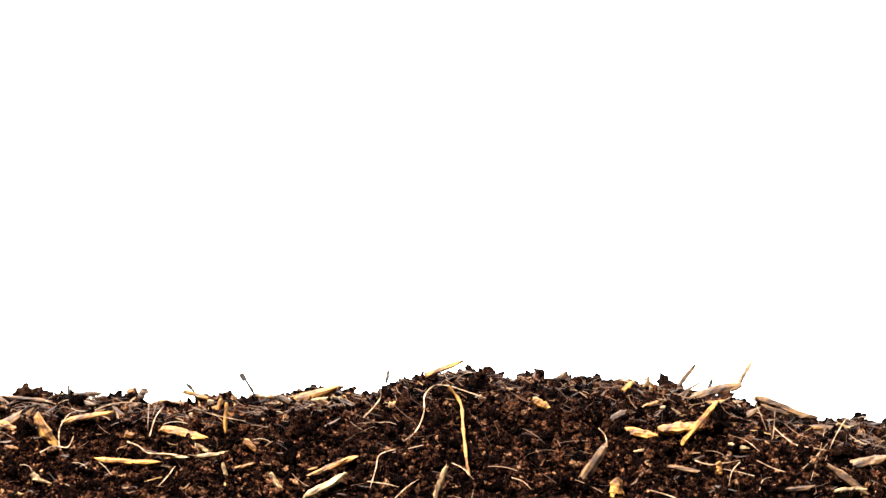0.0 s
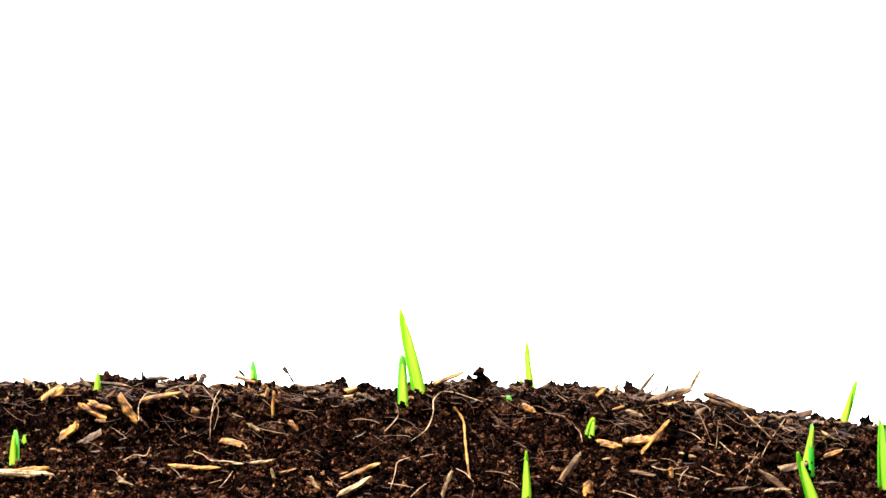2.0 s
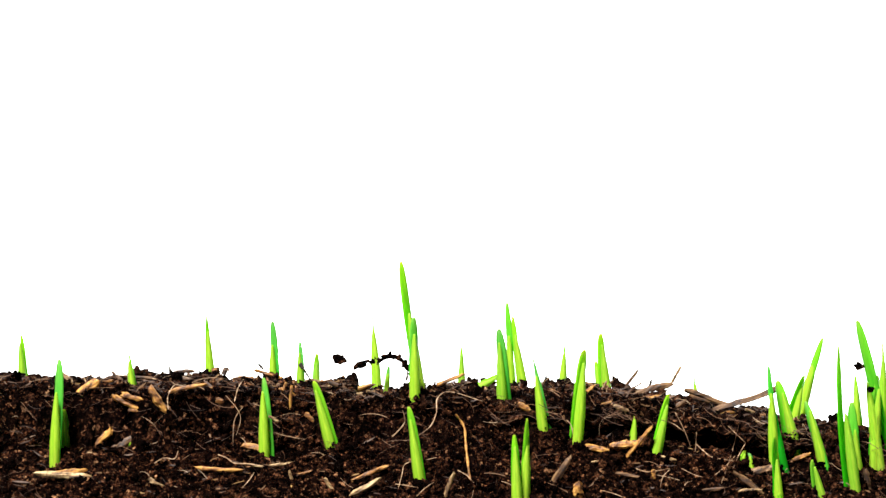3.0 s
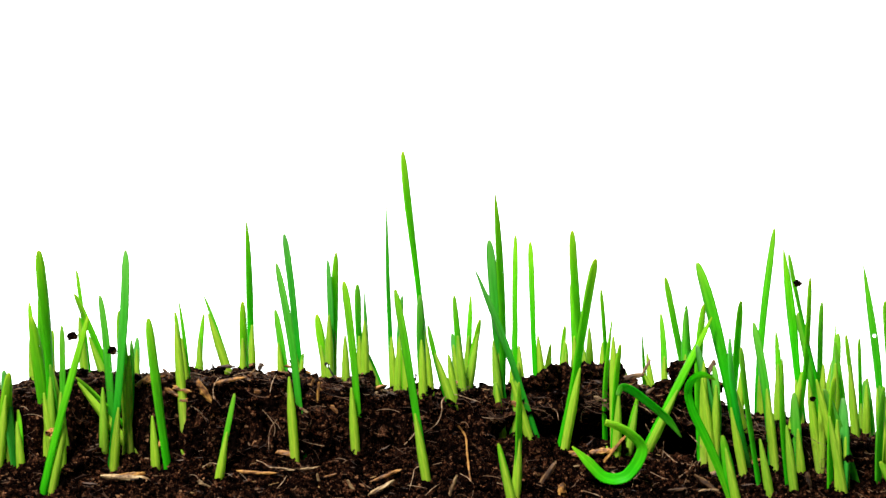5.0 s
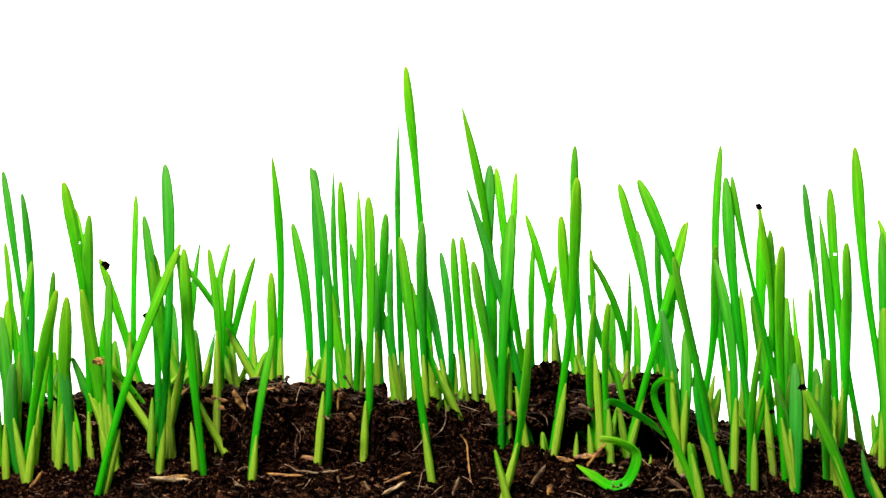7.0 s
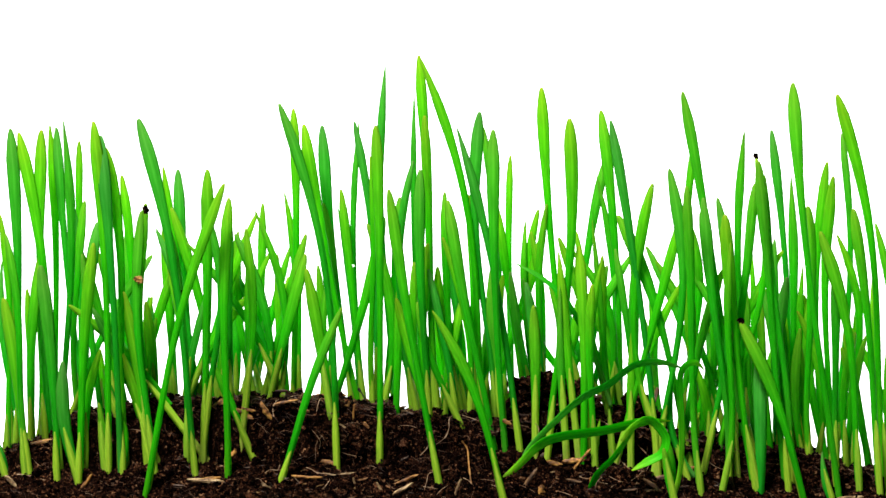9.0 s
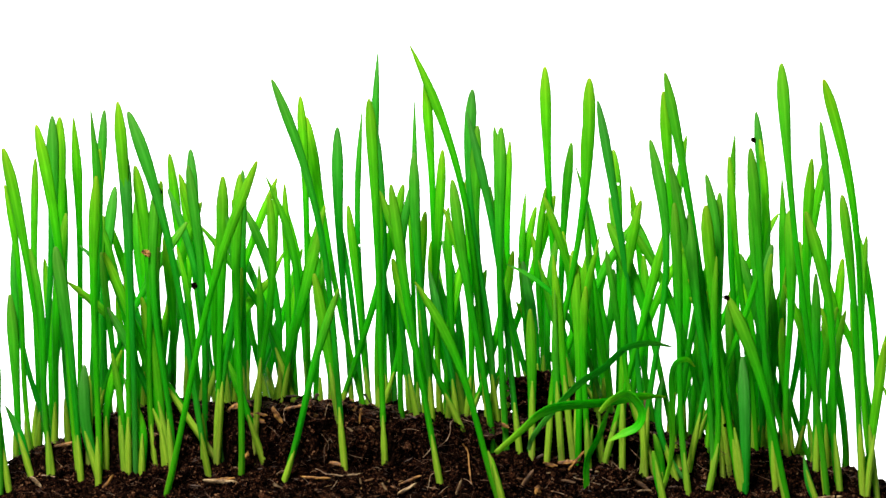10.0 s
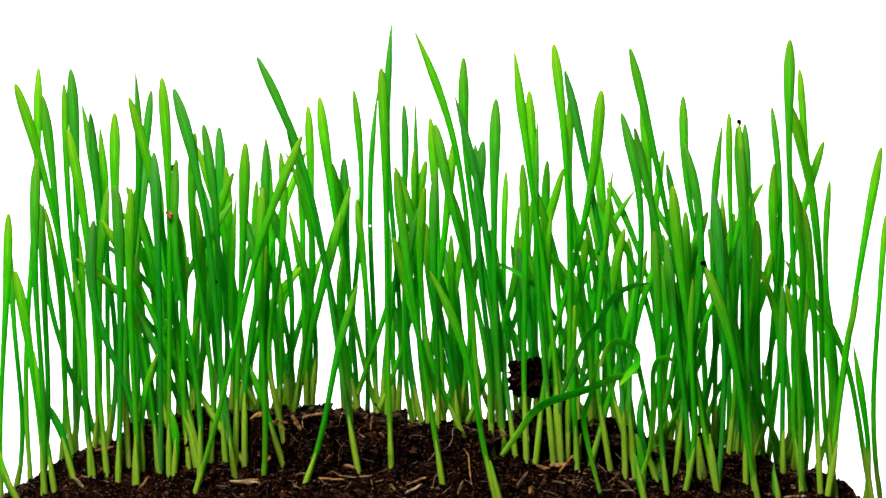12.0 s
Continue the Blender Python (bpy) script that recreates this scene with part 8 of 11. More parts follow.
sprout(-120.4, -3.8, 11.8, ((0, 2.057, -18, -13.28, 0), (2.02, 0.7713, -5, -13.28, 0), (2.5, -1.739, 6.537, -11.37, 6.764), (3, -2.609, 9.805, -9.753, 10.15), (9, -10.96, 41.18, -6.015, 42.62), (10.5, -33.62, 99.31, -16.15, 104.8), (12, -41.59, 106.8, -19.9, 114.6)), 3.1, yaw=-4, furl=-60, sheath=8, bend=7.5)
sprout(-126.7, 30.8, 29.0, ((0, 2.94, -34.02, -16.53, 0), (2.09, 1.103, -15.54, -16.53, 0), (2.5, -2.094, -3.674, -12.31, 5.696), (3, -3.14, 0.5765, -8.21, 8.544), (9, -13.19, 33.37, 3.959, 35.89), (10.5, -39.92, 78.75, -20.51, 88.29), (12, -41.03, 80.68, -21.38, 90.51)), 2.9, yaw=-5, furl=-60, sheath=9, bend=19.0)
sprout(-144.5, 40.7, 26.8, ((0, 0.1232, -34.02, 0.2665, 0), (2.23, 0.04619, -15.03, 0.2665, 0), (2.5, -0.05923, -5.125, 0.5742, 3.847), (3, -0.08885, -1.599, 1.245, 5.771), (5.5, -0.232, 14.43, 4.022, 15.07), (9, -0.3732, 24.23, 6.741, 24.24), (10.5, -2.244, 59.59, 1.531, 59.63), (12, -1.234, 64.11, 0.892, 64.12)), 3.0, yaw=4, furl=65, sheath=7, bend=3.8)
sprout(-137.0, -5.0, 9.7, ((0, 0.7925, -18, -4.893, 0), (2.23, 0.2972, -5, -4.893, 0), (2.5, -0.3744, 3.761, -4.696, 3.779), (3, -0.5615, 5.641, -4.232, 5.669), (9, -2.358, 23.69, -0.7488, 23.81), (10.5, -7.354, 58.11, -4.578, 58.58), (12, -15.05, 79.42, -9.846, 80.83)), 2.9, yaw=-3, furl=-60, sheath=9, bend=2.7)
sprout(-176.2, -0.3, 11.3, ((0, 2.465, -18, -16.09, 0), (2.79, 0.9242, -5, -16.09, 0), (3, -0.8891, 2.746, -16.16, 2.886), (5.5, -2.322, 7.169, -12.79, 7.536), (7, -3.211, 9.915, -8.333, 10.42), (9, -3.734, 11.53, -5.555, 12.12), (10.5, -11.13, 27.67, -16.42, 29.82), (12, -12.23, 29.64, -17.25, 32.07)), 3.0, yaw=5, furl=62, sheath=7, bend=3.4)
sprout(-59.0, 52.5, 27.6, ((0, 0.2434, -37.78, -1.529, 0), (7, 0.09126, -5, -1.296, 0), (9, -1.711, 56.22, -0.2874, 56.25), (10.5, -10.18, 138, -1.823, 138.4), (11, -6.49, 141.75, -1.48, 142.11), (11.5, -1.53, 146.0, -0.61, 146.24), (12, 4.778, 150.8, 0.7919, 150.9)), 2.9, yaw=2, furl=67, sheath=8, bend=1.6)
sprout(10.8, 8.0, 27.1, ((0, 0.527, -28.1, -3.76, 0), (7, 0.1976, -5, -3.743, 0), (9, -3.761, 56.97, -3.662, 57.09), (10, -9.14, 117.8, -3.88, 118.18), (10.5, -12.55, 139.9, -4.686, 140.5), (11, -13.79, 147.35, -5.16, 148.01), (11.5, -14.36, 155.42, -5.35, 156.09), (12, -15.19, 163.2, -5.652, 163.9)), 4.2, yaw=1, furl=66, sheath=10)
sprout(51.6, 11.5, 29.0, ((0, 0.381, -34, -2.461, 0), (7, 0.1429, -5, -2.182, 0), (9, -2.806, 58.86, -1.029, 58.92), (10.5, -8.627, 144.7, -3.173, 145), (11, -9.92, 153.26, -3.46, 153.62), (12, -8.627, 144.7, -3.173, 145)), 3.7, yaw=-5, furl=-66, sheath=8, bend=1.9)
sprout(74.1, 41.9, 19.5, ((0, 1.247, -28.53, -8.664, 0), (7, 0.4676, -5, -8.425, 0), (9, -7.001, 44.36, -7.291, 44.91), (10.5, -20.69, 108.5, -10.91, 110.5), (12, -21.48, 108.4, -10.91, 110.5)), 2.9, yaw=-2, furl=-62, sheath=10, bend=1.4)
sprout(74.1, 53.6, 13.0, ((0, 0.6359, -28.53, -4.513, 0), (7, 0.2385, -5, -4.479, 0), (9, -3.933, 49.33, -4.315, 49.48), (10.5, -10.33, 121.3, -5.659, 121.7), (11, -11.71, 117.4, -6.21, 117.96), (11.5, -10.97, 124.5, -5.27, 124.97), (12, -12.09, 121.1, -5.659, 121.7)), 2.8, yaw=5, furl=61, sheath=12)
sprout(84.3, 14.0, 19.8, ((0, 0.3875, -28.53, -2.48, 0), (7, 0.1453, -5, -2.239, 0), (9, -3.052, 62.93, -1.154, 63), (10.5, -9.383, 154.7, -3.256, 155), (12, -9.383, 154.7, -3.256, 155)), 3.9, yaw=-3, furl=-62, sheath=7, bend=1.9)
sprout(104.9, -8.0, 3.3, ((0, 1.413, -18, -9.699, 0), (1.33, 0.5301, -5, -9.699, 0), (1.5, -0.4193, 2.336, -9.797, 2.373), (2.5, -1.817, 10.12, -8.609, 10.28), (3, -2.726, 15.18, -8.405, 15.43), (9, -11.45, 63.77, -7.153, 64.79), (10.5, -35.1, 155.5, -12.33, 159.4), (11, -36.25, 162.45, -12.19, 166.43), (12, -35.1, 155.5, -12.33, 159.4)), 3.8, yaw=-1, furl=-66, sheath=12, bend=3.7)
sprout(111.6, 9.5, 17.7, ((0, 0.533, -26.49, -3.325, 0), (1.35, 0.1999, -12.04, -3.325, 0), (1.5, -0.1391, -4.707, -3.474, 2.087), (2.5, -0.6026, 4.271, -2.384, 9.044), (3, -0.9039, 9.632, -1.971, 13.57), (5, -2.63, 27.27, -2.94, 30.0), (9, -3.796, 56.85, -0.9701, 56.98), (10.5, -11.67, 139.7, -4.175, 140.2), (11, -4.35, 144.52, -1.42, 144.72), (11.5, -7.72, 148.65, -2.88, 148.94), (12, 1.086, 148.3, 0.3354, 148.3)), 2.8, yaw=0, furl=63, sheath=11, bend=3.1)
sprout(116.7, 21.5, 15.5, ((0, 0.005491, -26.49, 0.5866, 0), (1.9, 0.002059, -10.97, 0.5866, 0), (2.5, -0.005743, 3.614, 1.646, 8.367), (3, -0.008614, 8.646, 2.31, 12.55), (9, -0.03618, 52.71, 4.269, 52.71), (10.5, 2.093, 129.7, 1.137, 129.7), (11, 3.91, 136.31, 1.99, 136.35), (11.5, 2.49, 142.13, 1.48, 142.15), (12, 1.141, 144.8, 1.022, 144.8)), 3.7, yaw=-5, furl=-67, sheath=11, bend=4.5)
sprout(161.7, 32.5, 3.9, ((0, 0.07207, -23.15, -0.2282, 0), (1.96, 0.02703, -8.553, -0.2282, 0), (2.5, -0.06796, 4.657, 0.185, 7.543), (3, -0.1019, 8.943, 0.507, 11.31), (5.5, -0.2662, 29.34, 0.6274, 29.54), (7, -0.3681, 40.86, 0.9606, 40.86), (9, -0.4757, 52.8, 1.019, 52.8), (10.5, -1.317, 116.9, -0.1572, 116.9), (11, -0.93, 122.44, -0.04, 122.44), (11.5, 0.56, 127.39, 0.56, 127.39), (12, -1.091, 132.7, -0.2418, 132.7)), 3.1, yaw=2, furl=61, sheath=8, bend=1.5)
sprout(155.3, -0.9, -0.1, ((0, -0.9494, -18, 6.878, 0), (2.13, -0.356, -5, 6.878, 0), (2.5, 0.6217, 5.201, 6.921, 5.238), (3, 0.9325, 7.802, 6.97, 7.858), (5.5, 2.435, 20.37, 7.082, 20.52), (7, 3.368, 28.17, 7.196, 28.37), (9, 3.917, 32.77, 7.248, 33), (10.5, 11.72, 80.34, 8.647, 81.19), (12, 12.93, 86.34, 8.609, 87.31)), 2.9, yaw=-3, furl=-67, sheath=12)
sprout(-205.7, 42.4, -5.9, ((0, 0.1394, -21.79, -0.03878, 0), (2.02, 0.05227, -7.557, -0.03878, 0), (2.5, -0.1171, 4.597, 1.085, 6.719), (3, -0.1756, 8.334, 2.037, 10.08), (5.5, -0.4585, 26.16, 2.792, 26.31), (7, -0.6341, 36.39, 3.881, 36.39), (9, -0.8194, 47.02, 4.046, 47.03), (10.5, -0.9072, 52.06, 3.732, 52.07), (12, -4.21, 111.9, -0.3498, 112)), 2.9, yaw=2, furl=61, sheath=8, bend=4.4)
sprout(-212.2, 26.2, -5.3, ((0, -0.1714, -21.79, 0.9027, 0), (1.95, -0.06429, -7.616, 0.9027, 0), (2.5, 0.1635, 5.508, 0.4285, 7.631), (3, 0.2453, 9.701, 0.06305, 11.45), (5.5, 0.6405, 29.73, -0.1173, 29.89), (7, 0.8858, 41.32, -0.6275, 41.33), (9, 1.145, 53.4, -0.733, 53.42), (10.5, 1.267, 59.13, -0.6082, 59.14), (12, 4.433, 127.1, 1.222, 127.2)), 4.2, yaw=-3, furl=-65, sheath=7, bend=-1.9)
sprout(-199.8, 0.5, -2.5, ((0, 2.264, -31.79, -20, 0), (5.15, 0.8491, -5.259, -22.13, 0), (5.5, -1.401, 4.596, -25.88, 4.95), (7, -1.938, 6.566, -34.33, 6.846), (9, -2.504, 8.485, -41.27, 8.847), (10.5, -2.772, 9.394, -42.78, 9.795), (12, -7.394, 19.72, -39.57, 21.06)), 2.9, yaw=0, furl=64, sheath=8, bend=-7.5)
sprout(-198.8, 37.1, 0.4, ((0, -0.1205, -21.79, 0.4747, 0), (1.31, -0.04519, -8.17, 0.4747, 0), (1.5, 0.03908, -0.4361, 0.5266, 2.594), (2.5, 0.1694, 9.119, -0.5317, 11.24), (3, 0.254, 15.12, -0.5817, 16.86), (5.5, 0.6633, 43.87, -0.6399, 44.03), (7, 0.9173, 60.89, -1.06, 60.89), (9, 1.185, 78.68, -1.107, 78.69), (10.5, 1.312, 87.11, -0.974, 87.12), (12, 2.692, 187.3, 0.8537, 187.4)), 3.7, yaw=4, furl=61, sheath=7, bend=-2.8)
sprout(-186.9, -3.0, 0.6, ((0, 0.8581, -18, -5.702, 0), (2.09, 0.3218, -5, -5.702, 0), (2.5, -0.6223, 5.768, -5.299, 5.801), (3, -0.9334, 8.652, -4.906, 8.702), (5.5, -2.437, 22.59, -4.3, 22.72), (7, -3.371, 31.24, -3.682, 31.42), (9, -4.356, 40.38, -3.561, 40.61), (10.5, -4.34, 40.23, -3.552, 40.46), (12, -12.95, 95.82, -7.177, 96.69)), 4.3, yaw=-1, furl=-63, sheath=11, bend=2.0)
sprout(-189.0, 7.5, 4.5, ((0, 0.07138, -21.79, 0.1607, 0), (1.98, 0.02677, -7.595, 0.1607, 0), (2.5, -0.06513, 5.178, 1.07, 7.299), (3, -0.09769, 9.206, 1.793, 10.95), (5.5, -0.2551, 28.44, 2.124, 28.59), (7, -0.3528, 39.54, 2.861, 39.54), (9, -0.4559, 51.09, 2.962, 51.1), (10.5, -0.4543, 50.91, 2.975, 50.91), (12, -1.357, 121.6, -0.06247, 121.7)), 3.2, yaw=-2, furl=-61, sheath=12, bend=3.3)
sprout(-184.8, 26.3, 7.2, ((0, 0.3318, -21.79, -1.771, 0), (1.33, 0.1244, -8.155, -1.771, 0), (1.5, -0.09611, -0.7144, -1.907, 2.318), (2.5, -0.4165, 7.913, -0.4306, 10.04), (3, -0.6247, 13.31, -0.1198, 15.06), (5.5, -1.631, 39.15, 0.03805, 39.33), (7, -2.256, 54.35, 0.8336, 54.4), (9, -2.915, 70.24, 0.9616, 70.3), (10.5, -2.905, 69.99, 0.9743, 70.05), (12, -7.814, 167.2, -2.549, 167.4)), 4.2, yaw=1, furl=63, sheath=10, bend=4.3)
sprout(-162.3, 16.0, 18.8, ((0, 0.3197, -26.6, -1.509, 0), (1.35, 0.1199, -12.13, -1.509, 0), (1.5, -0.08173, -4.836, -1.755, 2.045), (2.5, -0.3542, 4.041, -0.07016, 8.864), (3, -0.5313, 9.329, 0.627, 13.3), (5.5, -1.387, 34.34, 0.9091, 34.72), (7, -1.918, 47.97, 2.1, 48.01), (9, -2.231, 55.8, 2.619, 55.84), (10.5, -2.47, 61.78, 2.35, 61.83), (12, -7.377, 147.5, -2.211, 147.7)), 3.2, yaw=-2, furl=-65, sheath=9, bend=5.3)
sprout(-121.7, -3.0, 14.9, ((0, 1.15, -18, -7.851, 0), (1.34, 0.4314, -5, -7.851, 0), (1.5, -0.3184, 2.191, -7.959, 2.214), (2.5, -1.38, 9.496, -6.986, 9.596), (3, -2.07, 14.24, -6.711, 14.39), (9, -8.694, 59.82, -5.916, 60.45), (10.5, -9.625, 66.23, -6.047, 66.93), (12, -28.5, 157.4, -10.04, 159.9)), 3.9, yaw=2, furl=62, sheath=8, bend=2.7)
sprout(-146.5, -10.5, 6.6, ((0, 1.031, -18, -7.147, 0), (2.01, 0.3866, -5, -7.147, 0), (2.5, -0.8774, 6.752, -6.839, 6.809), (3, -1.316, 10.13, -6.58, 10.21), (5.5, -3.437, 26.45, -6.324, 26.67), (9, -5.528, 42.54, -5.695, 42.9), (10.5, -6.12, 47.1, -5.785, 47.49), (12, -18.25, 112, -8.971, 113.5)), 4.0, yaw=4, furl=66, sheath=10, bend=1.4)
sprout(-53.9, 1.5, 32.1, ((0, 1.33, -37.78, -8.917, 0), (7, 0.4987, -5, -8.33, 0), (9, -8.61, 51.08, -5.611, 51.8), (10.5, -9.533, 56.55, -5.826, 57.35), (12, -28.4, 134.1, -11.4, 137)), 4.3, yaw=-2, furl=-64, sheath=10, bend=4.0)
sprout(37.5, -3.9, 27.4, ((0, 0.7604, -18, -5.187, 0), (7, 0.2851, -5, -4.935, 0), (9, -5.973, 62.55, -3.806, 62.84), (10.5, -6.612, 69.25, -3.898, 69.57), (11, -12.04, 105.82, -5.09, 106.48), (12, -19.82, 165.1, -6.621, 166.2)), 4.3, yaw=5, furl=65, sheath=10, bend=2.0)
sprout(22.7, -2.7, 24.8, ((0, 0.06799, -18, -0.5338, 0), (7, 0.0255, -5, -0.5789, 0), (9, -0.3807, 44.79, -0.7862, 44.79), (10.5, -0.4215, 49.59, -0.7702, 49.59), (12, -1.331, 118.5, -0.6565, 118.5)), 4.2, yaw=-2, furl=-65, sheath=10)
sprout(33.7, -5.6, 25.0, ((0, 0.2641, -18, -2.351, 0), (7, 0.09904, -5, -2.811, 0), (9, -1.721, 52.11, -4.859, 52.14), (10.5, -1.906, 57.69, -4.697, 57.73), (11.5, -10.29, 113.98, -6.26, 114.43), (12, -5.782, 137.8, -2.782, 137.9)), 3.0, yaw=0, furl=66, sheath=10, bend=-3.0)
sprout(41.2, -1.0, 28.5, ((0, 0.2383, -34, -1.149, 0), (7, 0.08935, -5, -0.7388, 0), (9, -1.882, 63.18, 1.293, 63.21), (10.5, -2.084, 69.95, 1.125, 69.98), (12, -6.224, 167.1, -1.777, 167.2)), 3.9, yaw=-3, furl=-61, sheath=10, bend=3.7)
sprout(58.7, -0.2, 17.1, ((0, -0.1248, -18, -0.3386, 0), (7, -0.04679, -5, -1.534, 0), (9, 0.7296, 46.77, -6.944, 46.77), (10.5, 0.8078, 51.78, -6.529, 51.79), (12, 2.269, 123.7, -0.09843, 123.7)), 3.0, yaw=-1, furl=-65, sheath=11, bend=-7.2)
sprout(92.5, 32.6, 16.8, ((0, 0.2593, -28.53, -0.997, 0), (7, 0.09723, -5, -0.1991, 0), (9, -1.562, 48.16, 3.477, 48.18), (10.5, -1.729, 53.31, 3.191, 53.34), (12, -5.111, 127.4, -1.518, 127.5)), 2.8, yaw=-3, furl=-64, sheath=11, bend=5.0)
sprout(109.0, 27.0, 16.8, ((0, 0.5778, -26.49, -3.123, 0), (1.34, 0.2167, -12.06, -3.123, 0), (1.5, -0.1583, -4.603, -3.394, 2.192), (2.5, -0.6862, 4.722, -1.043, 9.5), (3, -1.029, 10.31, -0.3434, 14.25), (5, 0.24, 27.79, 5.38, 30.39), (9, -4.323, 59.69, 1.722, 59.85), (10.5, -4.786, 66.09, 1.398, 66.26), (12, -14.82, 157.6, -4.444, 158.3)), 4.2, yaw=-3, furl=-63, sheath=9, bend=6.8)
sprout(106.1, -6.5, 3.3, ((0, 0.1025, -18, -0.02299, 0), (1.95, 0.03842, -5, -0.02299, 0), (2.5, -0.099, 7.73, 1.035, 7.73), (3, -0.1485, 11.59, 1.843, 11.6), (9, -0.6237, 48.7, 3.691, 48.7), (10.5, -0.6905, 53.91, 3.453, 53.92), (12, -2.062, 128.8, -0.2569, 128.8)), 4.0, yaw=-3, furl=-64, sheath=9, bend=4.2)
sprout(160.6, 38.2, 1.6, ((0, 0.472, -23.15, -2.875, 0), (1.32, 0.177, -9.313, -2.875, 0), (1.5, -0.152, -1.551, -2.945, 2.576), (2.5, -0.6587, 8.258, -1.571, 11.16), (3, -0.988, 14.35, -1.493, 16.75), (5.5, -2.58, 43.44, -1.346, 43.72), (7, -3.568, 60.36, -0.6447, 60.47), (9, -4.611, 78.01, -0.528, 78.15), (10.5, -4.594, 77.73, -0.517, 77.87), (11, -6.7, 117.53, -1.22, 117.75), (12, -12.77, 185.6, -3.9, 186.1)), 2.9, yaw=2, furl=64, sheath=9, bend=4.1)
sprout(176.2, 16.0, -1.6, ((0, 2.181, -23.15, -13.51, 0), (2.06, 0.8177, -8.43, -13.51, 0), (2.5, -1.678, 3.035, -11.22, 6.155), (3, -2.516, 6.512, -9.127, 9.232), (5.5, -6.571, 22.99, -6.746, 24.11), (7, -9.087, 32.08, -4.237, 33.34), (9, -11.74, 41.45, -3.858, 43.08), (10.5, -13, 45.89, -4.574, 47.7), (12, -34.7, 96.53, -17.46, 102.6)), 2.8, yaw=2, furl=61, sheath=11, bend=9.8)
sprout(155.1, -0.9, -0.1, ((0, -0.9777, -18, 6.904, 0), (1.35, -0.3666, -5, 6.904, 0), (1.5, 0.2581, 2.096, 6.938, 2.112), (2.5, 1.119, 9.084, 6.681, 9.153), (3, 1.678, 13.63, 6.588, 13.73), (5.5, 4.381, 35.58, 6.569, 35.85), (7, 6.059, 49.21, 6.442, 49.58), (9, 7.047, 57.23, 6.389, 57.66), (10.5, 7.802, 63.36, 6.423, 63.84), (12, 22.99, 150.8, 8.694, 152.6)), 3.9, yaw=-3, furl=-61, sheath=8, bend=-0.7)
sprout(183.8, 38.0, -3.7, ((0, -0.1622, -23.15, 0.1722, 0), (1.96, -0.06082, -8.549, 0.1722, 0), (2.5, 0.1522, 4.618, -1.231, 7.506), (3, 0.2283, 8.886, -2.323, 11.26), (5.5, 0.596, 29.19, -2.723, 29.4), (7, 0.8243, 40.65, -3.827, 40.66), (9, 1.065, 52.53, -3.982, 52.54), (10.5, 1.179, 58.16, -3.655, 58.17), (12, 3.17, 125.1, 0.6169, 125.1)), 2.9, yaw=-2, furl=-61, sheath=8, bend=-5.0)
sprout(177.7, 38.8, -1.8, ((0, 0.6389, -23.15, -3.079, 0), (2.22, 0.2396, -8.228, -3.079, 0), (2.5, -0.3094, 0.9758, -2.664, 3.874), (3, -0.4641, 3.422, -1.782, 5.811), (5.5, -1.212, 14.92, 1.552, 15.17), (7, -1.676, 20.92, 3.396, 20.99), (9, -2.166, 27.03, 3.78, 27.12), (10.5, -2.398, 29.93, 3.325, 30.03), (12, -5.297, 64.35, -3.433, 64.57)), 3.2, yaw=-4, furl=-61, sheath=9, bend=4.4)
sprout(139.5, 31.2, 7.8, ((0, 1.184, -23.15, -10.02, 0), (2.29, 0.444, -8.142, -10.02, 0), (2.5, -0.4286, -0.02153, -9.971, 2.897), (3, -0.643, 1.926, -10.65, 4.345), (5.5, -1.679, 11.01, -14.48, 11.34), (9, -2.7, 18.05, -17.66, 18.25), (10.5, -2.99, 19.98, -17.27, 20.2), (12, -9.018, 47.43, -13.57, 48.28)), 3.1, yaw=-4, furl=-61, sheath=11, bend=-3.6)
sprout(147.6, 30.6, 7.1, ((0, 2.295, -30, -16.67, 0), (7.029, 1.148, -5, -16.67, 0), (9, -19.62, 65.52, -16.67, 68.4), (10.5, -30.03, 100.3, -16.67, 104.7), (12, -35.33, 118, -16.67, 123.1)), 3.2, yaw=-17, furl=0, sheath=7, bend=-10.5)
sprout(126.4, 19.2, 11.7, ((0, 0.2724, -30, -1.951, 0), (6.933, 0.1362, -5, -1.951, 0), (9, -1.412, 41.46, -1.951, 41.48), (10.5, -2.06, 60.49, -1.951, 60.52), (12, -2.424, 71.16, -1.951, 71.2)), 2.9, yaw=18, furl=0, sheath=6, bend=2.3)
sprout(45.4, 25.2, 30.7, ((0, 1.233, -30, -8.869, 0), (7.039, 0.6167, -5, -8.869, 0), (9, -7.817, 50.1, -8.869, 50.71), (10.5, -12.02, 77.06, -8.869, 77.99), (12, -14.15, 90.66, -8.869, 91.76)), 2.6, yaw=-25, furl=0, sheath=7, bend=-12.5)
sprout(86.2, 38.2, 19.3, ((0, 0.7192, -30, -5.158, 0), (6.824, 0.3596, -5, -5.158, 0), (9, -6.358, 70.44, -5.158, 70.72), (10.5, -8.814, 97.65, -5.158, 98.05), (12, -10.37, 114.9, -5.158, 115.3)), 2.6, yaw=19, furl=0, sheath=9, bend=18.3)
sprout(53.2, 38.7, 28.4, ((0, -1.541, -30, 11.11, 0), (6.538, -0.7706, -5, 11.11, 0), (7, 1.075, 5.476, 11.11, 5.581), (9, 12.7, 64.68, 11.11, 65.91), (10.5, 17.41, 88.67, 11.11, 90.37), (12, 20.48, 104.3, 11.11, 106.3)), 2.8, yaw=-10, furl=0, sheath=6, bend=-17.7)
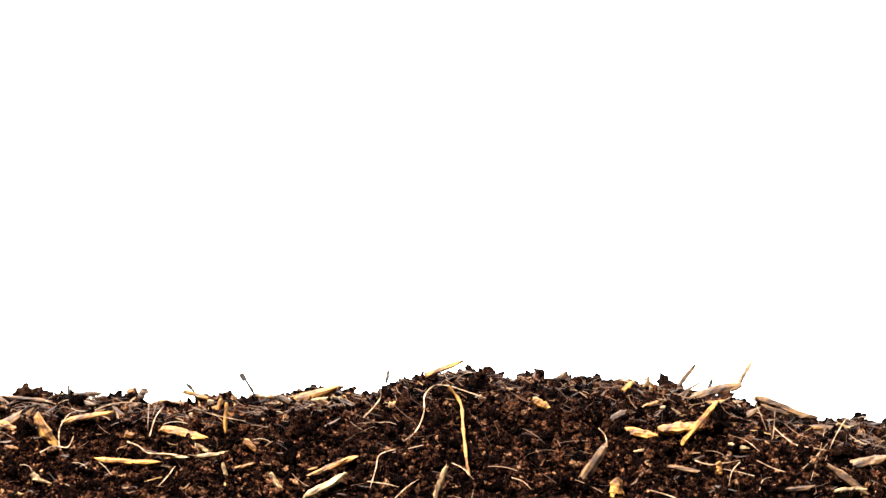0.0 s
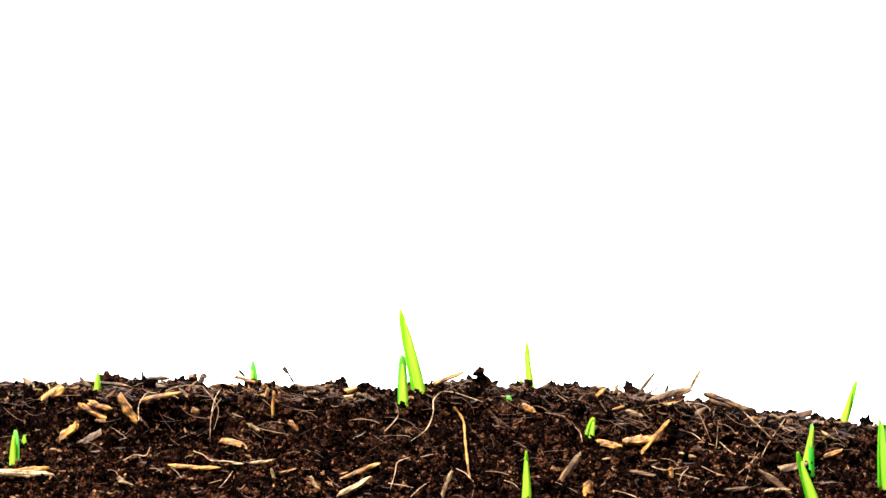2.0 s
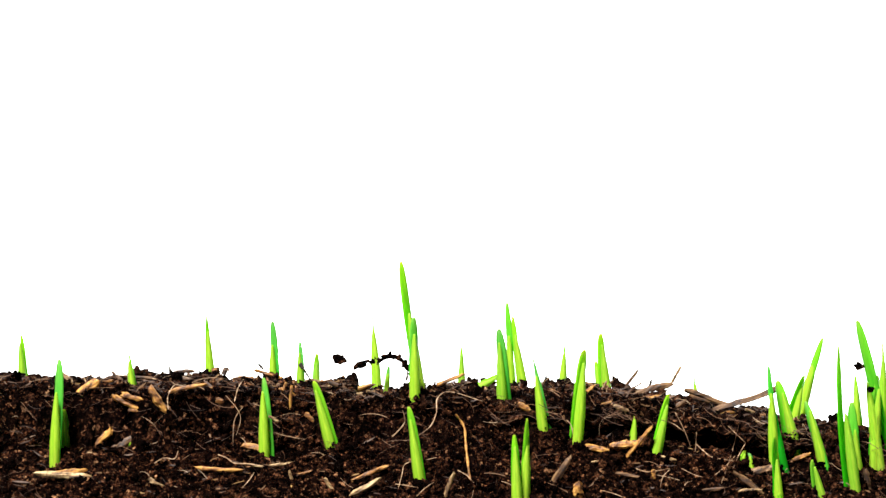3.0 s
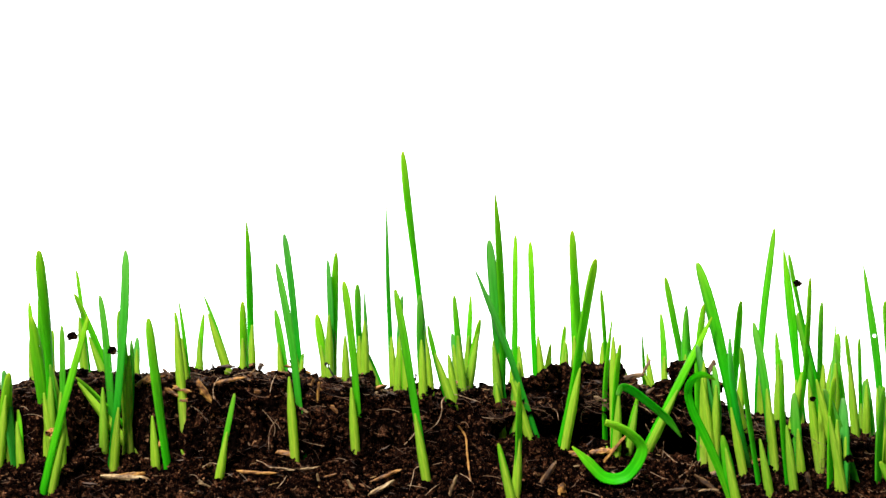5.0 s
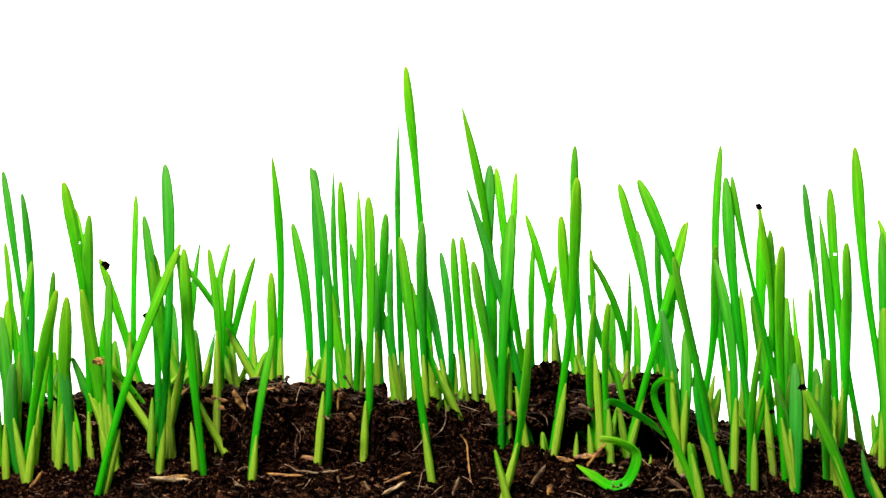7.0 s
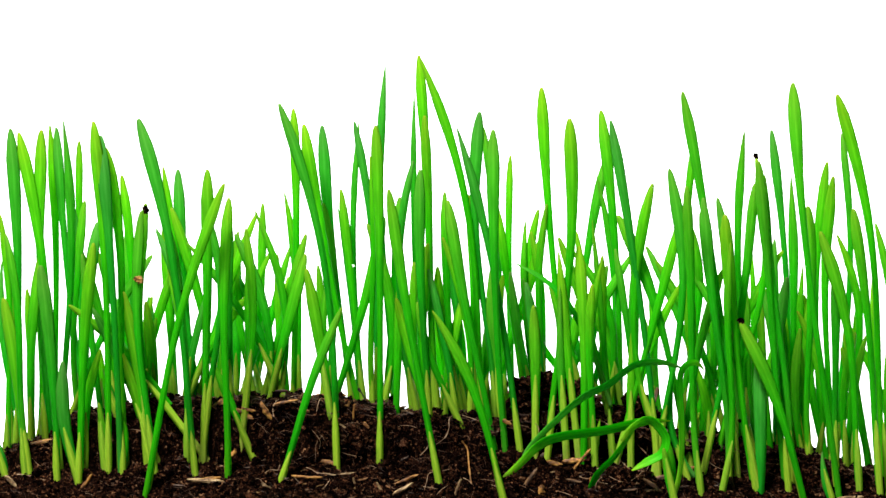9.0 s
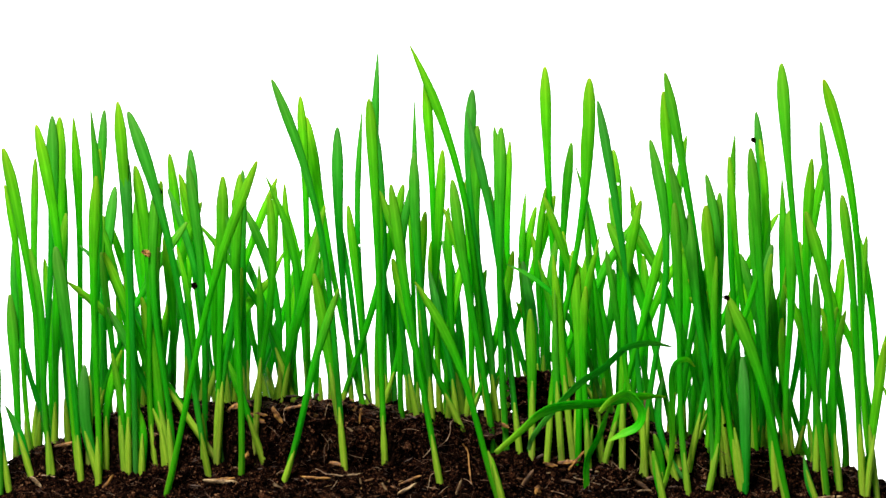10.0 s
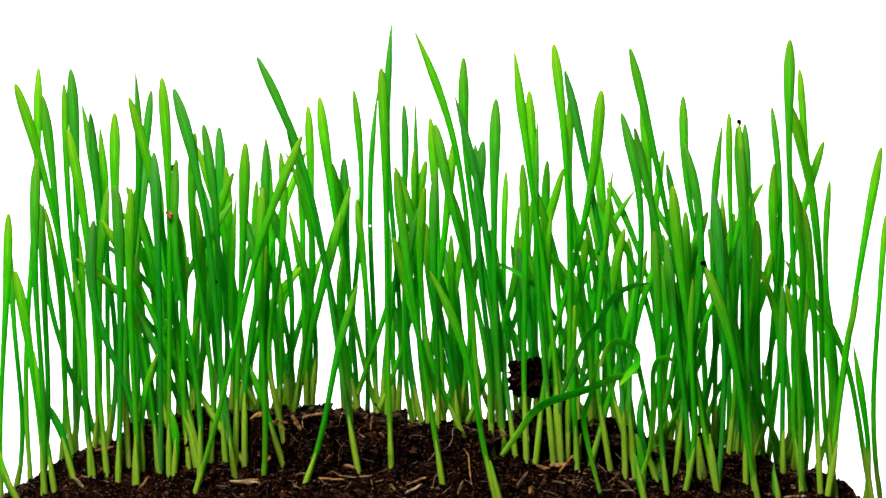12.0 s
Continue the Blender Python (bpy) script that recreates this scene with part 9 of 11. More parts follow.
sprout(102.5, 33.2, 15.4, ((0, -1.828, -30, 13.21, 0), (5.879, -0.9139, -5, 13.21, 0), (7, 3.583, 15.27, 13.21, 15.68), (9, 17.44, 74.33, 13.21, 76.35), (10.5, 23.91, 101.9, 13.21, 104.7), (12, 28.13, 119.9, 13.21, 123.1)), 3.0, yaw=-24, furl=0, sheath=7, bend=-15.4)
sprout(-142.5, 36.0, 25.9, ((0, 1.241, -30, -8.923, 0), (7.155, 0.6204, -5, -8.923, 0), (9, -7.863, 50.08, -8.923, 50.69), (10.5, -12.85, 81.86, -8.923, 82.86), (12, -15.12, 96.3, -8.923, 97.48)), 2.9, yaw=-9, furl=0, sheath=8, bend=8.5)
sprout(-71.6, 19.3, 34.5, ((0, -1.14, -30, 8.192, 0), (5.904, -0.57, -5, 8.192, 0), (7, 1.564, 10.87, 8.192, 10.98), (9, 7.783, 54.06, 8.192, 54.62), (10.5, 10.67, 74.12, 8.192, 74.88), (12, 12.55, 87.2, 8.192, 88.1)), 3.5, yaw=-22, furl=0, sheath=10, bend=-5.3)
sprout(37.1, 23.8, 32.6, ((0, 1.437, -30, -10.35, 0), (5.628, 0.7184, -5, -10.35, 0), (7, -2.12, 11.62, -10.35, 11.81), (9, -8.433, 46.19, -10.35, 46.96), (10.5, -11.56, 63.33, -10.35, 64.37), (12, -13.6, 74.5, -10.35, 75.73)), 2.8, yaw=-6, furl=0, sheath=10, bend=4.9)
sprout(-123.2, 28.5, 33.0, ((0, -0.3655, -30, 2.619, 0), (7.476, -0.1828, -5, 2.619, 0), (9, 1.415, 30.93, 2.619, 30.97), (10.5, 2.801, 61.24, 2.619, 61.3), (12, 3.295, 72.04, 2.619, 72.12)), 2.8, yaw=-19, furl=0, sheath=6, bend=-3.1)
sprout(-22.4, 8.4, 27.9, ((0, 1.199, -30, -8.619, 0), (7.117, 0.5994, -5, -8.619, 0), (9, -6.668, 43.99, -8.619, 44.5), (10.5, -10.68, 70.48, -8.619, 71.28), (12, -12.57, 82.91, -8.619, 83.86)), 3.0, yaw=2, furl=0, sheath=7, bend=5.2)
sprout(146.8, 37.5, 4.1, ((0, 0.4389, -30, -3.145, 0), (5.915, 0.2194, -5, -3.145, 0), (7, -0.6539, 11.9, -3.145, 11.92), (9, -3.29, 59.88, -3.145, 59.97), (10.5, -4.51, 82.09, -3.145, 82.21), (12, -5.306, 96.57, -3.145, 96.72)), 2.5, yaw=-18, furl=0, sheath=6, bend=18.6)
sprout(68.4, 39.6, 24.0, ((0, -0.2124, -30, 1.521, 0), (6.26, -0.1062, -5, 1.521, 0), (7, 0.1942, 7.313, 1.521, 7.315), (9, 1.433, 53.95, 1.521, 53.97), (10.5, 1.964, 73.96, 1.521, 73.99), (12, 2.311, 87.01, 1.521, 87.05)), 2.9, yaw=-12, furl=0, sheath=7, bend=1.6)
sprout(-145.8, 18.2, 27.2, ((0, -2.886, -30, 21.14, 0), (6.821, -1.443, -5, 21.14, 0), (9, 23.59, 61.01, 21.14, 65.41), (10.5, 32.66, 84.44, 21.14, 90.54), (12, 38.42, 99.35, 21.14, 106.5)), 3.3, yaw=-24, furl=0, sheath=6, bend=-6.6)
sprout(-79.9, 36.0, 31.7, ((0, 1.307, -30, -9.401, 0), (5.473, 0.6534, -5, -9.401, 0), (7, -3.03, 18.3, -9.401, 18.55), (9, -10.82, 65.38, -9.401, 66.27), (10.5, -14.84, 89.63, -9.401, 90.85), (12, -17.46, 105.5, -9.401, 106.9)), 2.8, yaw=18, furl=0, sheath=10, bend=-4.0)
sprout(32.7, 40.0, 29.7, ((0, -3.241, -30, 23.9, 0), (5.406, -1.62, -5, 23.9, 0), (7, 5.892, 13.3, 23.9, 14.54), (9, 20.17, 45.52, 23.9, 49.78), (10.5, 27.65, 62.4, 23.9, 68.25), (12, 32.53, 73.41, 23.9, 80.3)), 2.6, yaw=21, furl=0, sheath=8, bend=10.6)
sprout(-147.8, 21.5, 28.3, ((0, 0.4965, -30, -3.558, 0), (5.547, 0.2482, -5, -3.558, 0), (7, -1.083, 17.42, -3.558, 17.46), (9, -4.067, 65.41, -3.558, 65.54), (10.5, -5.576, 89.68, -3.558, 89.85), (12, -6.56, 105.5, -3.558, 105.7)), 2.9, yaw=8, furl=0, sheath=8, bend=11.5)
sprout(-109.8, 43.7, 30.5, ((0, -0.9988, -30, 7.172, 0), (6.577, -0.4994, -5, 7.172, 0), (7, 0.6531, 5.191, 7.172, 5.231), (9, 8.417, 66.89, 7.172, 67.42), (10.5, 11.54, 91.7, 7.172, 92.43), (12, 13.58, 107.9, 7.172, 108.7)), 2.5, yaw=-16, furl=0, sheath=5, bend=8.2)
sprout(-105.9, 23.3, 31.7, ((0, -0.9593, -30, 6.887, 0), (7.197, -0.4796, -5, 6.887, 0), (9, 5.457, 45.18, 6.887, 45.51), (10.5, 9.13, 75.59, 6.887, 76.14), (12, 10.74, 88.93, 6.887, 89.58)), 2.4, yaw=-24, furl=0, sheath=9, bend=-4.4)
sprout(104.7, 38.5, 15.3, ((0, -0.9323, -30, 6.692, 0), (7.353, -0.4661, -5, 6.692, 0), (9, 3.858, 32.88, 6.692, 33.11), (10.5, 7.065, 60.21, 6.692, 60.62), (12, 8.311, 70.84, 6.692, 71.32)), 2.8, yaw=9, furl=0, sheath=9, bend=5.3)
sprout(106.0, 26.1, 16.9, ((0, -1.276, -30, 9.177, 0), (5.98, -0.6379, -5, 9.177, 0), (7, 1.754, 10.86, 9.177, 11), (9, 9.384, 58.09, 9.177, 58.84), (10.5, 12.87, 79.63, 9.177, 80.67), (12, 15.14, 93.69, 9.177, 94.9)), 3.0, yaw=-10, furl=0, sheath=9, bend=10.5)
sprout(-124.8, 14.1, 30.5, ((0, -0.1482, -30, 1.062, 0), (7.504, -0.07412, -5, 1.062, 0), (9, 0.7424, 40.05, 1.062, 40.06), (10.5, 1.497, 80.75, 1.062, 80.76), (12, 1.761, 95, 1.062, 95.02)), 3.5, yaw=28, furl=0, sheath=9, bend=4.8)
sprout(-83.5, 21.8, 34.2, ((0, 0.00772, -30, -0.05529, 0), (6.007, 0.00386, -5, -0.05529, 0), (7, -0.01251, 12.97, -0.05529, 12.97), (9, -0.06879, 71.29, -0.05529, 71.29), (10.5, -0.09431, 97.73, -0.05529, 97.73), (12, -0.111, 115, -0.05529, 115)), 2.5, yaw=-11, furl=0, sheath=7, bend=10.4)
sprout(-168.2, 16.5, 17.2, ((0, -0.4178, -30, 2.993, 0), (6.784, -0.2089, -5, 2.993, 0), (9, 3.761, 71.92, 2.993, 72.02), (10.5, 5.156, 98.6, 2.993, 98.74), (12, 6.066, 116, 2.993, 116.2)), 3.1, yaw=-17, furl=0, sheath=9, bend=0.4)
sprout(-5.9, 14.0, 27.1, ((0, -2.455, -30, 17.87, 0), (6.128, -1.228, -5, 17.87, 0), (7, 2.75, 8.529, 17.87, 8.961), (9, 17.22, 53.39, 17.87, 56.1), (10.5, 23.6, 73.2, 17.87, 76.91), (12, 27.77, 86.12, 17.87, 90.48)), 2.5, yaw=-6, furl=0, sheath=7, bend=4.6)
sprout(-49.4, 26.4, 30.7, ((0, -1.029, -30, 7.393, 0), (6.529, -0.5147, -5, 7.393, 0), (7, 0.7778, 5.995, 7.393, 6.045), (9, 9.01, 69.44, 7.393, 70.03), (10.5, 12.35, 95.2, 7.393, 96), (12, 14.53, 112, 7.393, 112.9)), 3.0, yaw=13, furl=0, sheath=9, bend=15.3)
sprout(89.6, 32.8, 16.9, ((0, -0.9437, -30, 6.774, 0), (6.938, -0.4718, -5, 6.774, 0), (9, 5.379, 45.28, 6.774, 45.6), (10.5, 7.869, 66.25, 6.774, 66.71), (12, 9.258, 77.94, 6.774, 78.48)), 2.7, yaw=-15, furl=0, sheath=6, bend=-1.2)
sprout(-163.6, 32.3, 18.6, ((0, 2.1, -30, -15.22, 0), (5.683, 1.05, -5, -15.22, 0), (7, -4.394, 16.15, -15.22, 16.74), (9, -18.21, 66.93, -15.22, 69.37), (10.5, -24.97, 91.76, -15.22, 95.1), (12, -29.37, 108, -15.22, 111.9)), 3.2, yaw=20, furl=0, sheath=5, bend=-8.7)
sprout(-84.3, 25.1, 35.2, ((0, 0.8926, -30, -6.406, 0), (6.157, 0.4463, -5, -6.406, 0), (7, -1.06, 9.437, -6.406, 9.497), (9, -6.855, 61.06, -6.406, 61.44), (10.5, -9.398, 83.71, -6.406, 84.23), (12, -11.06, 98.48, -6.406, 99.1)), 3.2, yaw=2, furl=0, sheath=8, bend=7.5)
sprout(56.3, 35.2, 25.1, ((0, 1.295, -30, -9.314, 0), (7.482, 0.6474, -5, -9.314, 0), (9, -5.104, 31.12, -9.314, 31.54), (10.5, -10.14, 61.82, -9.314, 62.64), (12, -11.93, 72.72, -9.314, 73.7)), 3.1, yaw=-14, furl=0, sheath=7, bend=0.9)
sprout(-4.3, 17.2, 26.3, ((0, -0.1682, -30, 1.205, 0), (7.118, -0.08411, -5, 1.205, 0), (9, 0.9996, 47.53, 1.205, 47.54), (10.5, 1.602, 76.17, 1.205, 76.19), (12, 1.885, 89.61, 1.205, 89.63)), 2.9, yaw=-28, furl=0, sheath=7, bend=-6.6)
sprout(-166.0, 44.2, 13.9, ((0, 1.05, -30, -7.541, 0), (6.188, 0.525, -5, -7.541, 0), (7, -1.199, 9.058, -7.541, 9.137), (9, -8.058, 60.86, -7.541, 61.4), (10.5, -11.05, 83.44, -7.541, 84.17), (12, -13, 98.17, -7.541, 99.02)), 2.5, yaw=24, furl=0, sheath=10, bend=-5.9)
sprout(-116.5, 32.5, 32.4, ((0, 0.7068, -30, -5.069, 0), (6.886, 0.3534, -5, -5.069, 0), (9, -5.845, 65.9, -5.069, 66.16), (10.5, -8.338, 94, -5.069, 94.37), (12, -9.809, 110.6, -5.069, 111)), 2.4, yaw=-16, furl=0, sheath=8, bend=10.1)
sprout(99.0, 8.9, 18.6, ((0, 0.08664, -30, -0.6205, 0), (7.584, 0.04332, -5, -0.6205, 0), (9, -0.3702, 34.18, -0.6205, 34.18), (10.5, -0.7885, 72.8, -0.6205, 72.81), (12, -0.9277, 85.65, -0.6205, 85.66)), 2.7, yaw=-27, furl=0, sheath=7, bend=-1.8)
sprout(-120.9, 39.1, 33.5, ((0, 1.587, -30, -11.44, 0), (5.756, 0.7933, -5, -11.44, 0), (7, -3.029, 14.97, -11.44, 15.27), (9, -13.28, 65.65, -11.44, 66.98), (10.5, -18.21, 90, -11.44, 91.83), (12, -21.43, 105.9, -11.44, 108)), 3.5, yaw=-18, furl=0, sheath=9, bend=-5.8)
sprout(-88.4, 11.4, 33.8, ((0, 1.323, -30, -9.522, 0), (6.455, 0.6617, -5, -9.522, 0), (7, -0.9942, 5.927, -9.522, 6.01), (9, -9.944, 59.28, -9.522, 60.11), (10.5, -13.63, 81.27, -9.522, 82.41), (12, -16.04, 95.61, -9.522, 96.95)), 3.3, yaw=-2, furl=0, sheath=7, bend=-12.1)
sprout(-24.5, 23.0, 27.8, ((0, 0.4087, -30, -2.929, 0), (5.983, 0.2044, -5, -2.929, 0), (7, -0.5076, 9.922, -2.929, 9.935), (9, -2.723, 53.22, -2.929, 53.29), (10.5, -3.733, 72.96, -2.929, 73.05), (12, -4.391, 85.83, -2.929, 85.95)), 2.7, yaw=17, furl=0, sheath=6, bend=-4.6)
sprout(-1.5, 19.6, 29.2, ((0, 1.71, -30, -12.34, 0), (6.504, 0.8548, -5, -12.34, 0), (7, -1.085, 4.96, -12.34, 5.077), (9, -11.95, 54.61, -12.34, 55.9), (10.5, -16.38, 74.87, -12.34, 76.64), (12, -19.27, 88.08, -12.34, 90.16)), 3.2, yaw=28, furl=0, sheath=9, bend=-5.5)
sprout(-93.5, 43.2, 30.6, ((0, 0.6086, -30, -4.363, 0), (6.856, 0.3043, -5, -4.363, 0), (9, -3.726, 48.83, -4.363, 48.97), (10.5, -5.242, 68.71, -4.363, 68.91), (12, -6.168, 80.83, -4.363, 81.07)), 3.1, yaw=-13, furl=0, sheath=10, bend=0.9)
sprout(20.8, 11.4, 31.0, ((0, 0.125, -30, -0.8953, 0), (6.267, 0.0625, -5, -0.8953, 0), (7, -0.09836, 6.294, -0.8953, 6.295), (9, -0.732, 46.84, -0.8953, 46.85), (10.5, -1.004, 64.22, -0.8953, 64.23), (12, -1.181, 75.55, -0.8953, 75.56)), 3.5, yaw=27, furl=0, sheath=10, bend=5.4)
sprout(-95.3, 9.2, 34.0, ((0, -0.4379, -30, 3.138, 0), (7.513, -0.2189, -5, 3.138, 0), (9, 1.684, 30.71, 3.138, 30.76), (10.5, 3.415, 62.31, 3.138, 62.4), (12, 4.018, 73.3, 3.138, 73.41)), 2.4, yaw=-10, furl=0, sheath=6, bend=0.6)
sprout(-10.3, 10.8, 26.6, ((0, 0.8309, -30, -5.962, 0), (6.214, 0.4155, -5, -5.962, 0), (7, -0.9939, 9.517, -5.962, 9.569), (9, -6.899, 66.06, -5.962, 66.42), (10.5, -9.458, 90.57, -5.962, 91.06), (12, -11.13, 106.6, -5.962, 107.1)), 3.4, yaw=18, furl=0, sheath=7, bend=-6.5)
sprout(127.4, 30.9, 14.5, ((0, 1.04, -30, -7.47, 0), (7.474, 0.52, -5, -7.47, 0), (9, -6.631, 50.57, -7.47, 51.01), (10.5, -13.11, 99.98, -7.47, 100.8), (12, -15.42, 117.6, -7.47, 118.6)), 2.8, yaw=-25, furl=0, sheath=9, bend=-4.9)
sprout(-95.8, 29.0, 31.4, ((0, -1.386, -30, 9.976, 0), (6.153, -0.6929, -5, 9.976, 0), (7, 1.996, 11.35, 9.976, 11.52), (9, 12.85, 73.05, 9.976, 74.17), (10.5, 17.62, 100.2, 9.976, 101.7), (12, 20.72, 117.8, 9.976, 119.6)), 2.6, yaw=-27, furl=0, sheath=7, bend=-9.9)
sprout(-100.1, 24.9, 32.9, ((0, -2.804, -30, 20.52, 0), (6.049, -1.402, -5, 20.52, 0), (7, 2.665, 7.121, 20.52, 7.603), (9, 15.29, 40.86, 20.52, 43.62), (10.5, 20.96, 56.01, 20.52, 59.81), (12, 24.66, 65.9, 20.52, 70.36)), 3.4, yaw=-24, furl=0, sheath=10, bend=-8.5)
sprout(-124.2, 29.9, 30.7, ((0, 0.6192, -30, -4.439, 0), (6.075, 0.3096, -5, -4.439, 0), (7, -0.8742, 11.26, -4.439, 11.29), (9, -5.157, 66.42, -4.439, 66.62), (10.5, -7.07, 91.07, -4.439, 91.34), (12, -8.317, 107.1, -4.439, 107.5)), 2.9, yaw=-16, furl=0, sheath=6, bend=-5.3)
sprout(119.4, 40.8, 15.0, ((0, -1.438, -30, 10.35, 0), (6.479, -0.7189, -5, 10.35, 0), (7, 1.144, 6.262, 10.35, 6.365), (9, 11.97, 65.52, 10.35, 66.61), (10.5, 16.41, 89.83, 10.35, 91.32), (12, 19.31, 105.7, 10.35, 107.4)), 2.7, yaw=-9, furl=0, sheath=10, bend=7.2)
sprout(15.2, 19.0, 28.7, ((0, 1.333, -30, -9.589, 0), (7.013, 0.6663, -5, -9.589, 0), (9, -7.103, 42.04, -9.589, 42.64), (10.5, -10.78, 63.83, -9.589, 64.74), (12, -12.69, 75.1, -9.589, 76.16)), 3.4, yaw=20, furl=0, sheath=10, bend=-9.3)
sprout(142.7, 18.3, 8.2, ((0, -0.4647, -30, 3.33, 0), (5.584, -0.2323, -5, 3.33, 0), (7, 0.7624, 13.1, 3.33, 13.13), (9, 2.937, 50.48, 3.33, 50.57), (10.5, 4.027, 69.21, 3.33, 69.33), (12, 4.738, 81.42, 3.33, 81.56)), 2.9, yaw=13, furl=0, sheath=9, bend=-0.5)
sprout(131.5, 17.1, 7.9, ((0, 1.078, -30, -7.746, 0), (7.367, 0.5391, -5, -7.746, 0), (9, -7.129, 52.41, -7.746, 52.89), (10.5, -13.17, 96.82, -7.746, 97.71), (12, -15.49, 113.9, -7.746, 115)), 3.3, yaw=-10, furl=0, sheath=7, bend=-5.2)
sprout(-55.7, 36.9, 32.5, ((0, -2.347, -30, 17.06, 0), (6.246, -1.174, -5, 17.06, 0), (7, 2.977, 9.7, 17.06, 10.15), (9, 21.54, 70.18, 17.06, 73.42), (10.5, 29.53, 96.22, 17.06, 100.7), (12, 34.75, 113.2, 17.06, 118.4)), 3.3, yaw=8, furl=0, sheath=7, bend=2.5)
sprout(23.9, 27.9, 31.2, ((0, 1.476, -30, -10.64, 0), (7.527, 0.7382, -5, -10.64, 0), (9, -9.468, 50.42, -10.64, 51.3), (10.5, -19.38, 103.2, -10.64, 105), (12, -22.8, 121.4, -10.64, 123.5)), 2.4, yaw=27, furl=0, sheath=8, bend=0.1)
sprout(92.6, 24.0, 18.5, ((0, 2.522, -30, -18.38, 0), (6.584, 1.261, -5, -18.38, 0), (7, -1.71, 5.148, -18.38, 5.425), (9, -22.41, 67.47, -18.38, 71.1), (10.5, -30.73, 92.5, -18.38, 97.47), (12, -36.15, 108.8, -18.38, 114.7)), 2.5, yaw=19, furl=0, sheath=8, bend=4.1)
sprout(-83.6, 37.1, 32.7, ((0, 1.704, -30, -12.3, 0), (6.302, 0.8522, -5, -12.3, 0), (7, -1.506, 6.907, -12.3, 7.069), (9, -11.78, 54.02, -12.3, 55.29), (10.5, -16.15, 74.06, -12.3, 75.8), (12, -19, 87.13, -12.3, 89.17)), 2.8, yaw=-30, furl=0, sheath=6, bend=7.2)
sprout(-135.3, 36.3, 28.7, ((0, 1.357, -30, -9.766, 0), (6.026, 0.6785, -5, -9.766, 0), (7, -1.89, 10.98, -9.766, 11.14), (9, -10.59, 61.52, -9.766, 62.42), (10.5, -14.52, 84.34, -9.766, 85.58), (12, -17.08, 99.22, -9.766, 100.7)), 2.8, yaw=15, furl=0, sheath=7, bend=5.9)
sprout(117.2, 17.9, 13.3, ((0, -0.2838, -30, 2.033, 0), (5.591, -0.1419, -5, 2.033, 0), (7, 0.6085, 17.14, 2.033, 17.15), (9, 2.356, 66.37, 2.033, 66.41), (10.5, 3.23, 90.99, 2.033, 91.04), (12, 3.8, 107, 2.033, 107.1)), 3.6, yaw=0, furl=0, sheath=6, bend=-0.7)
sprout(91.0, 31.3, 16.9, ((0, 0.3099, -30, -2.22, 0), (6.561, 0.1549, -5, -2.22, 0), (7, -0.1446, 3.731, -2.22, 3.734), (9, -1.796, 46.34, -2.22, 46.38), (10.5, -2.463, 63.53, -2.22, 63.58), (12, -2.898, 74.75, -2.22, 74.8)), 3.3, yaw=25, furl=0, sheath=8, bend=15.1)
sprout(7.5, 38.6, 27.0, ((0, -2.234, -30, 16.21, 0), (5.546, -1.117, -5, 16.21, 0), (7, 5.533, 19.03, 16.21, 19.81), (9, 20.76, 71.37, 16.21, 74.33), (10.5, 28.45, 97.85, 16.21, 101.9), (12, 33.48, 115.1, 16.21, 119.9)), 3.3, yaw=-2, furl=0, sheath=9, bend=-1.8)
sprout(-20.5, 38.5, 25.1, ((0, -0.6781, -30, 4.862, 0), (6.475, -0.339, -5, 4.862, 0), (7, 0.4338, 5.099, 4.862, 5.118), (9, 4.505, 52.96, 4.862, 53.15), (10.5, 6.176, 72.6, 4.862, 72.86), (12, 7.266, 85.41, 4.862, 85.72)), 3.4, yaw=-14, furl=0, sheath=9, bend=9.9)
sprout(-73.0, 28.5, 33.4, ((0, 0.303, -30, -2.17, 0), (7.335, 0.1515, -5, -2.17, 0), (9, -2.089, 55.11, -2.17, 55.15), (10.5, -3.783, 99.82, -2.17, 99.9), (12, -4.451, 117.4, -2.17, 117.5)), 2.7, yaw=15, furl=0, sheath=8, bend=-1.1)
sprout(78.3, 41.2, 18.0, ((0, 1.121, -30, -8.054, 0), (5.681, 0.5604, -5, -8.054, 0), (7, -2.509, 17.73, -8.054, 17.91), (9, -10.38, 73.34, -8.054, 74.07), (10.5, -14.23, 100.5, -8.054, 101.5), (12, -16.74, 118.3, -8.054, 119.5)), 2.6, yaw=16, furl=0, sheath=7, bend=14.0)
sprout(-10.9, 13.4, 26.6, ((0, 0.06738, -30, -0.4826, 0), (5.719, 0.03369, -5, -0.4826, 0), (7, -0.1349, 16.01, -0.4826, 16.01), (9, -0.5746, 68.22, -0.4826, 68.22), (10.5, -0.7878, 93.53, -0.4826, 93.53), (11.5, -5.54, 109.22, -2.9, 109.36), (12, -0.9268, 110, -0.4826, 110)), 2.7, yaw=18, furl=0, sheath=10, bend=9.9)
sprout(-9.4, 21.6, 28.9, ((0, 1.105, -30, -7.938, 0), (6.491, 0.5524, -5, -7.938, 0), (7, -0.635, 4.554, -7.938, 4.598), (9, -6.809, 48.83, -7.938, 49.31), (10.5, -9.335, 66.95, -7.938, 67.6), (12, -10.98, 78.76, -7.938, 79.52)), 2.7, yaw=-20, furl=0, sheath=7, bend=6.5)
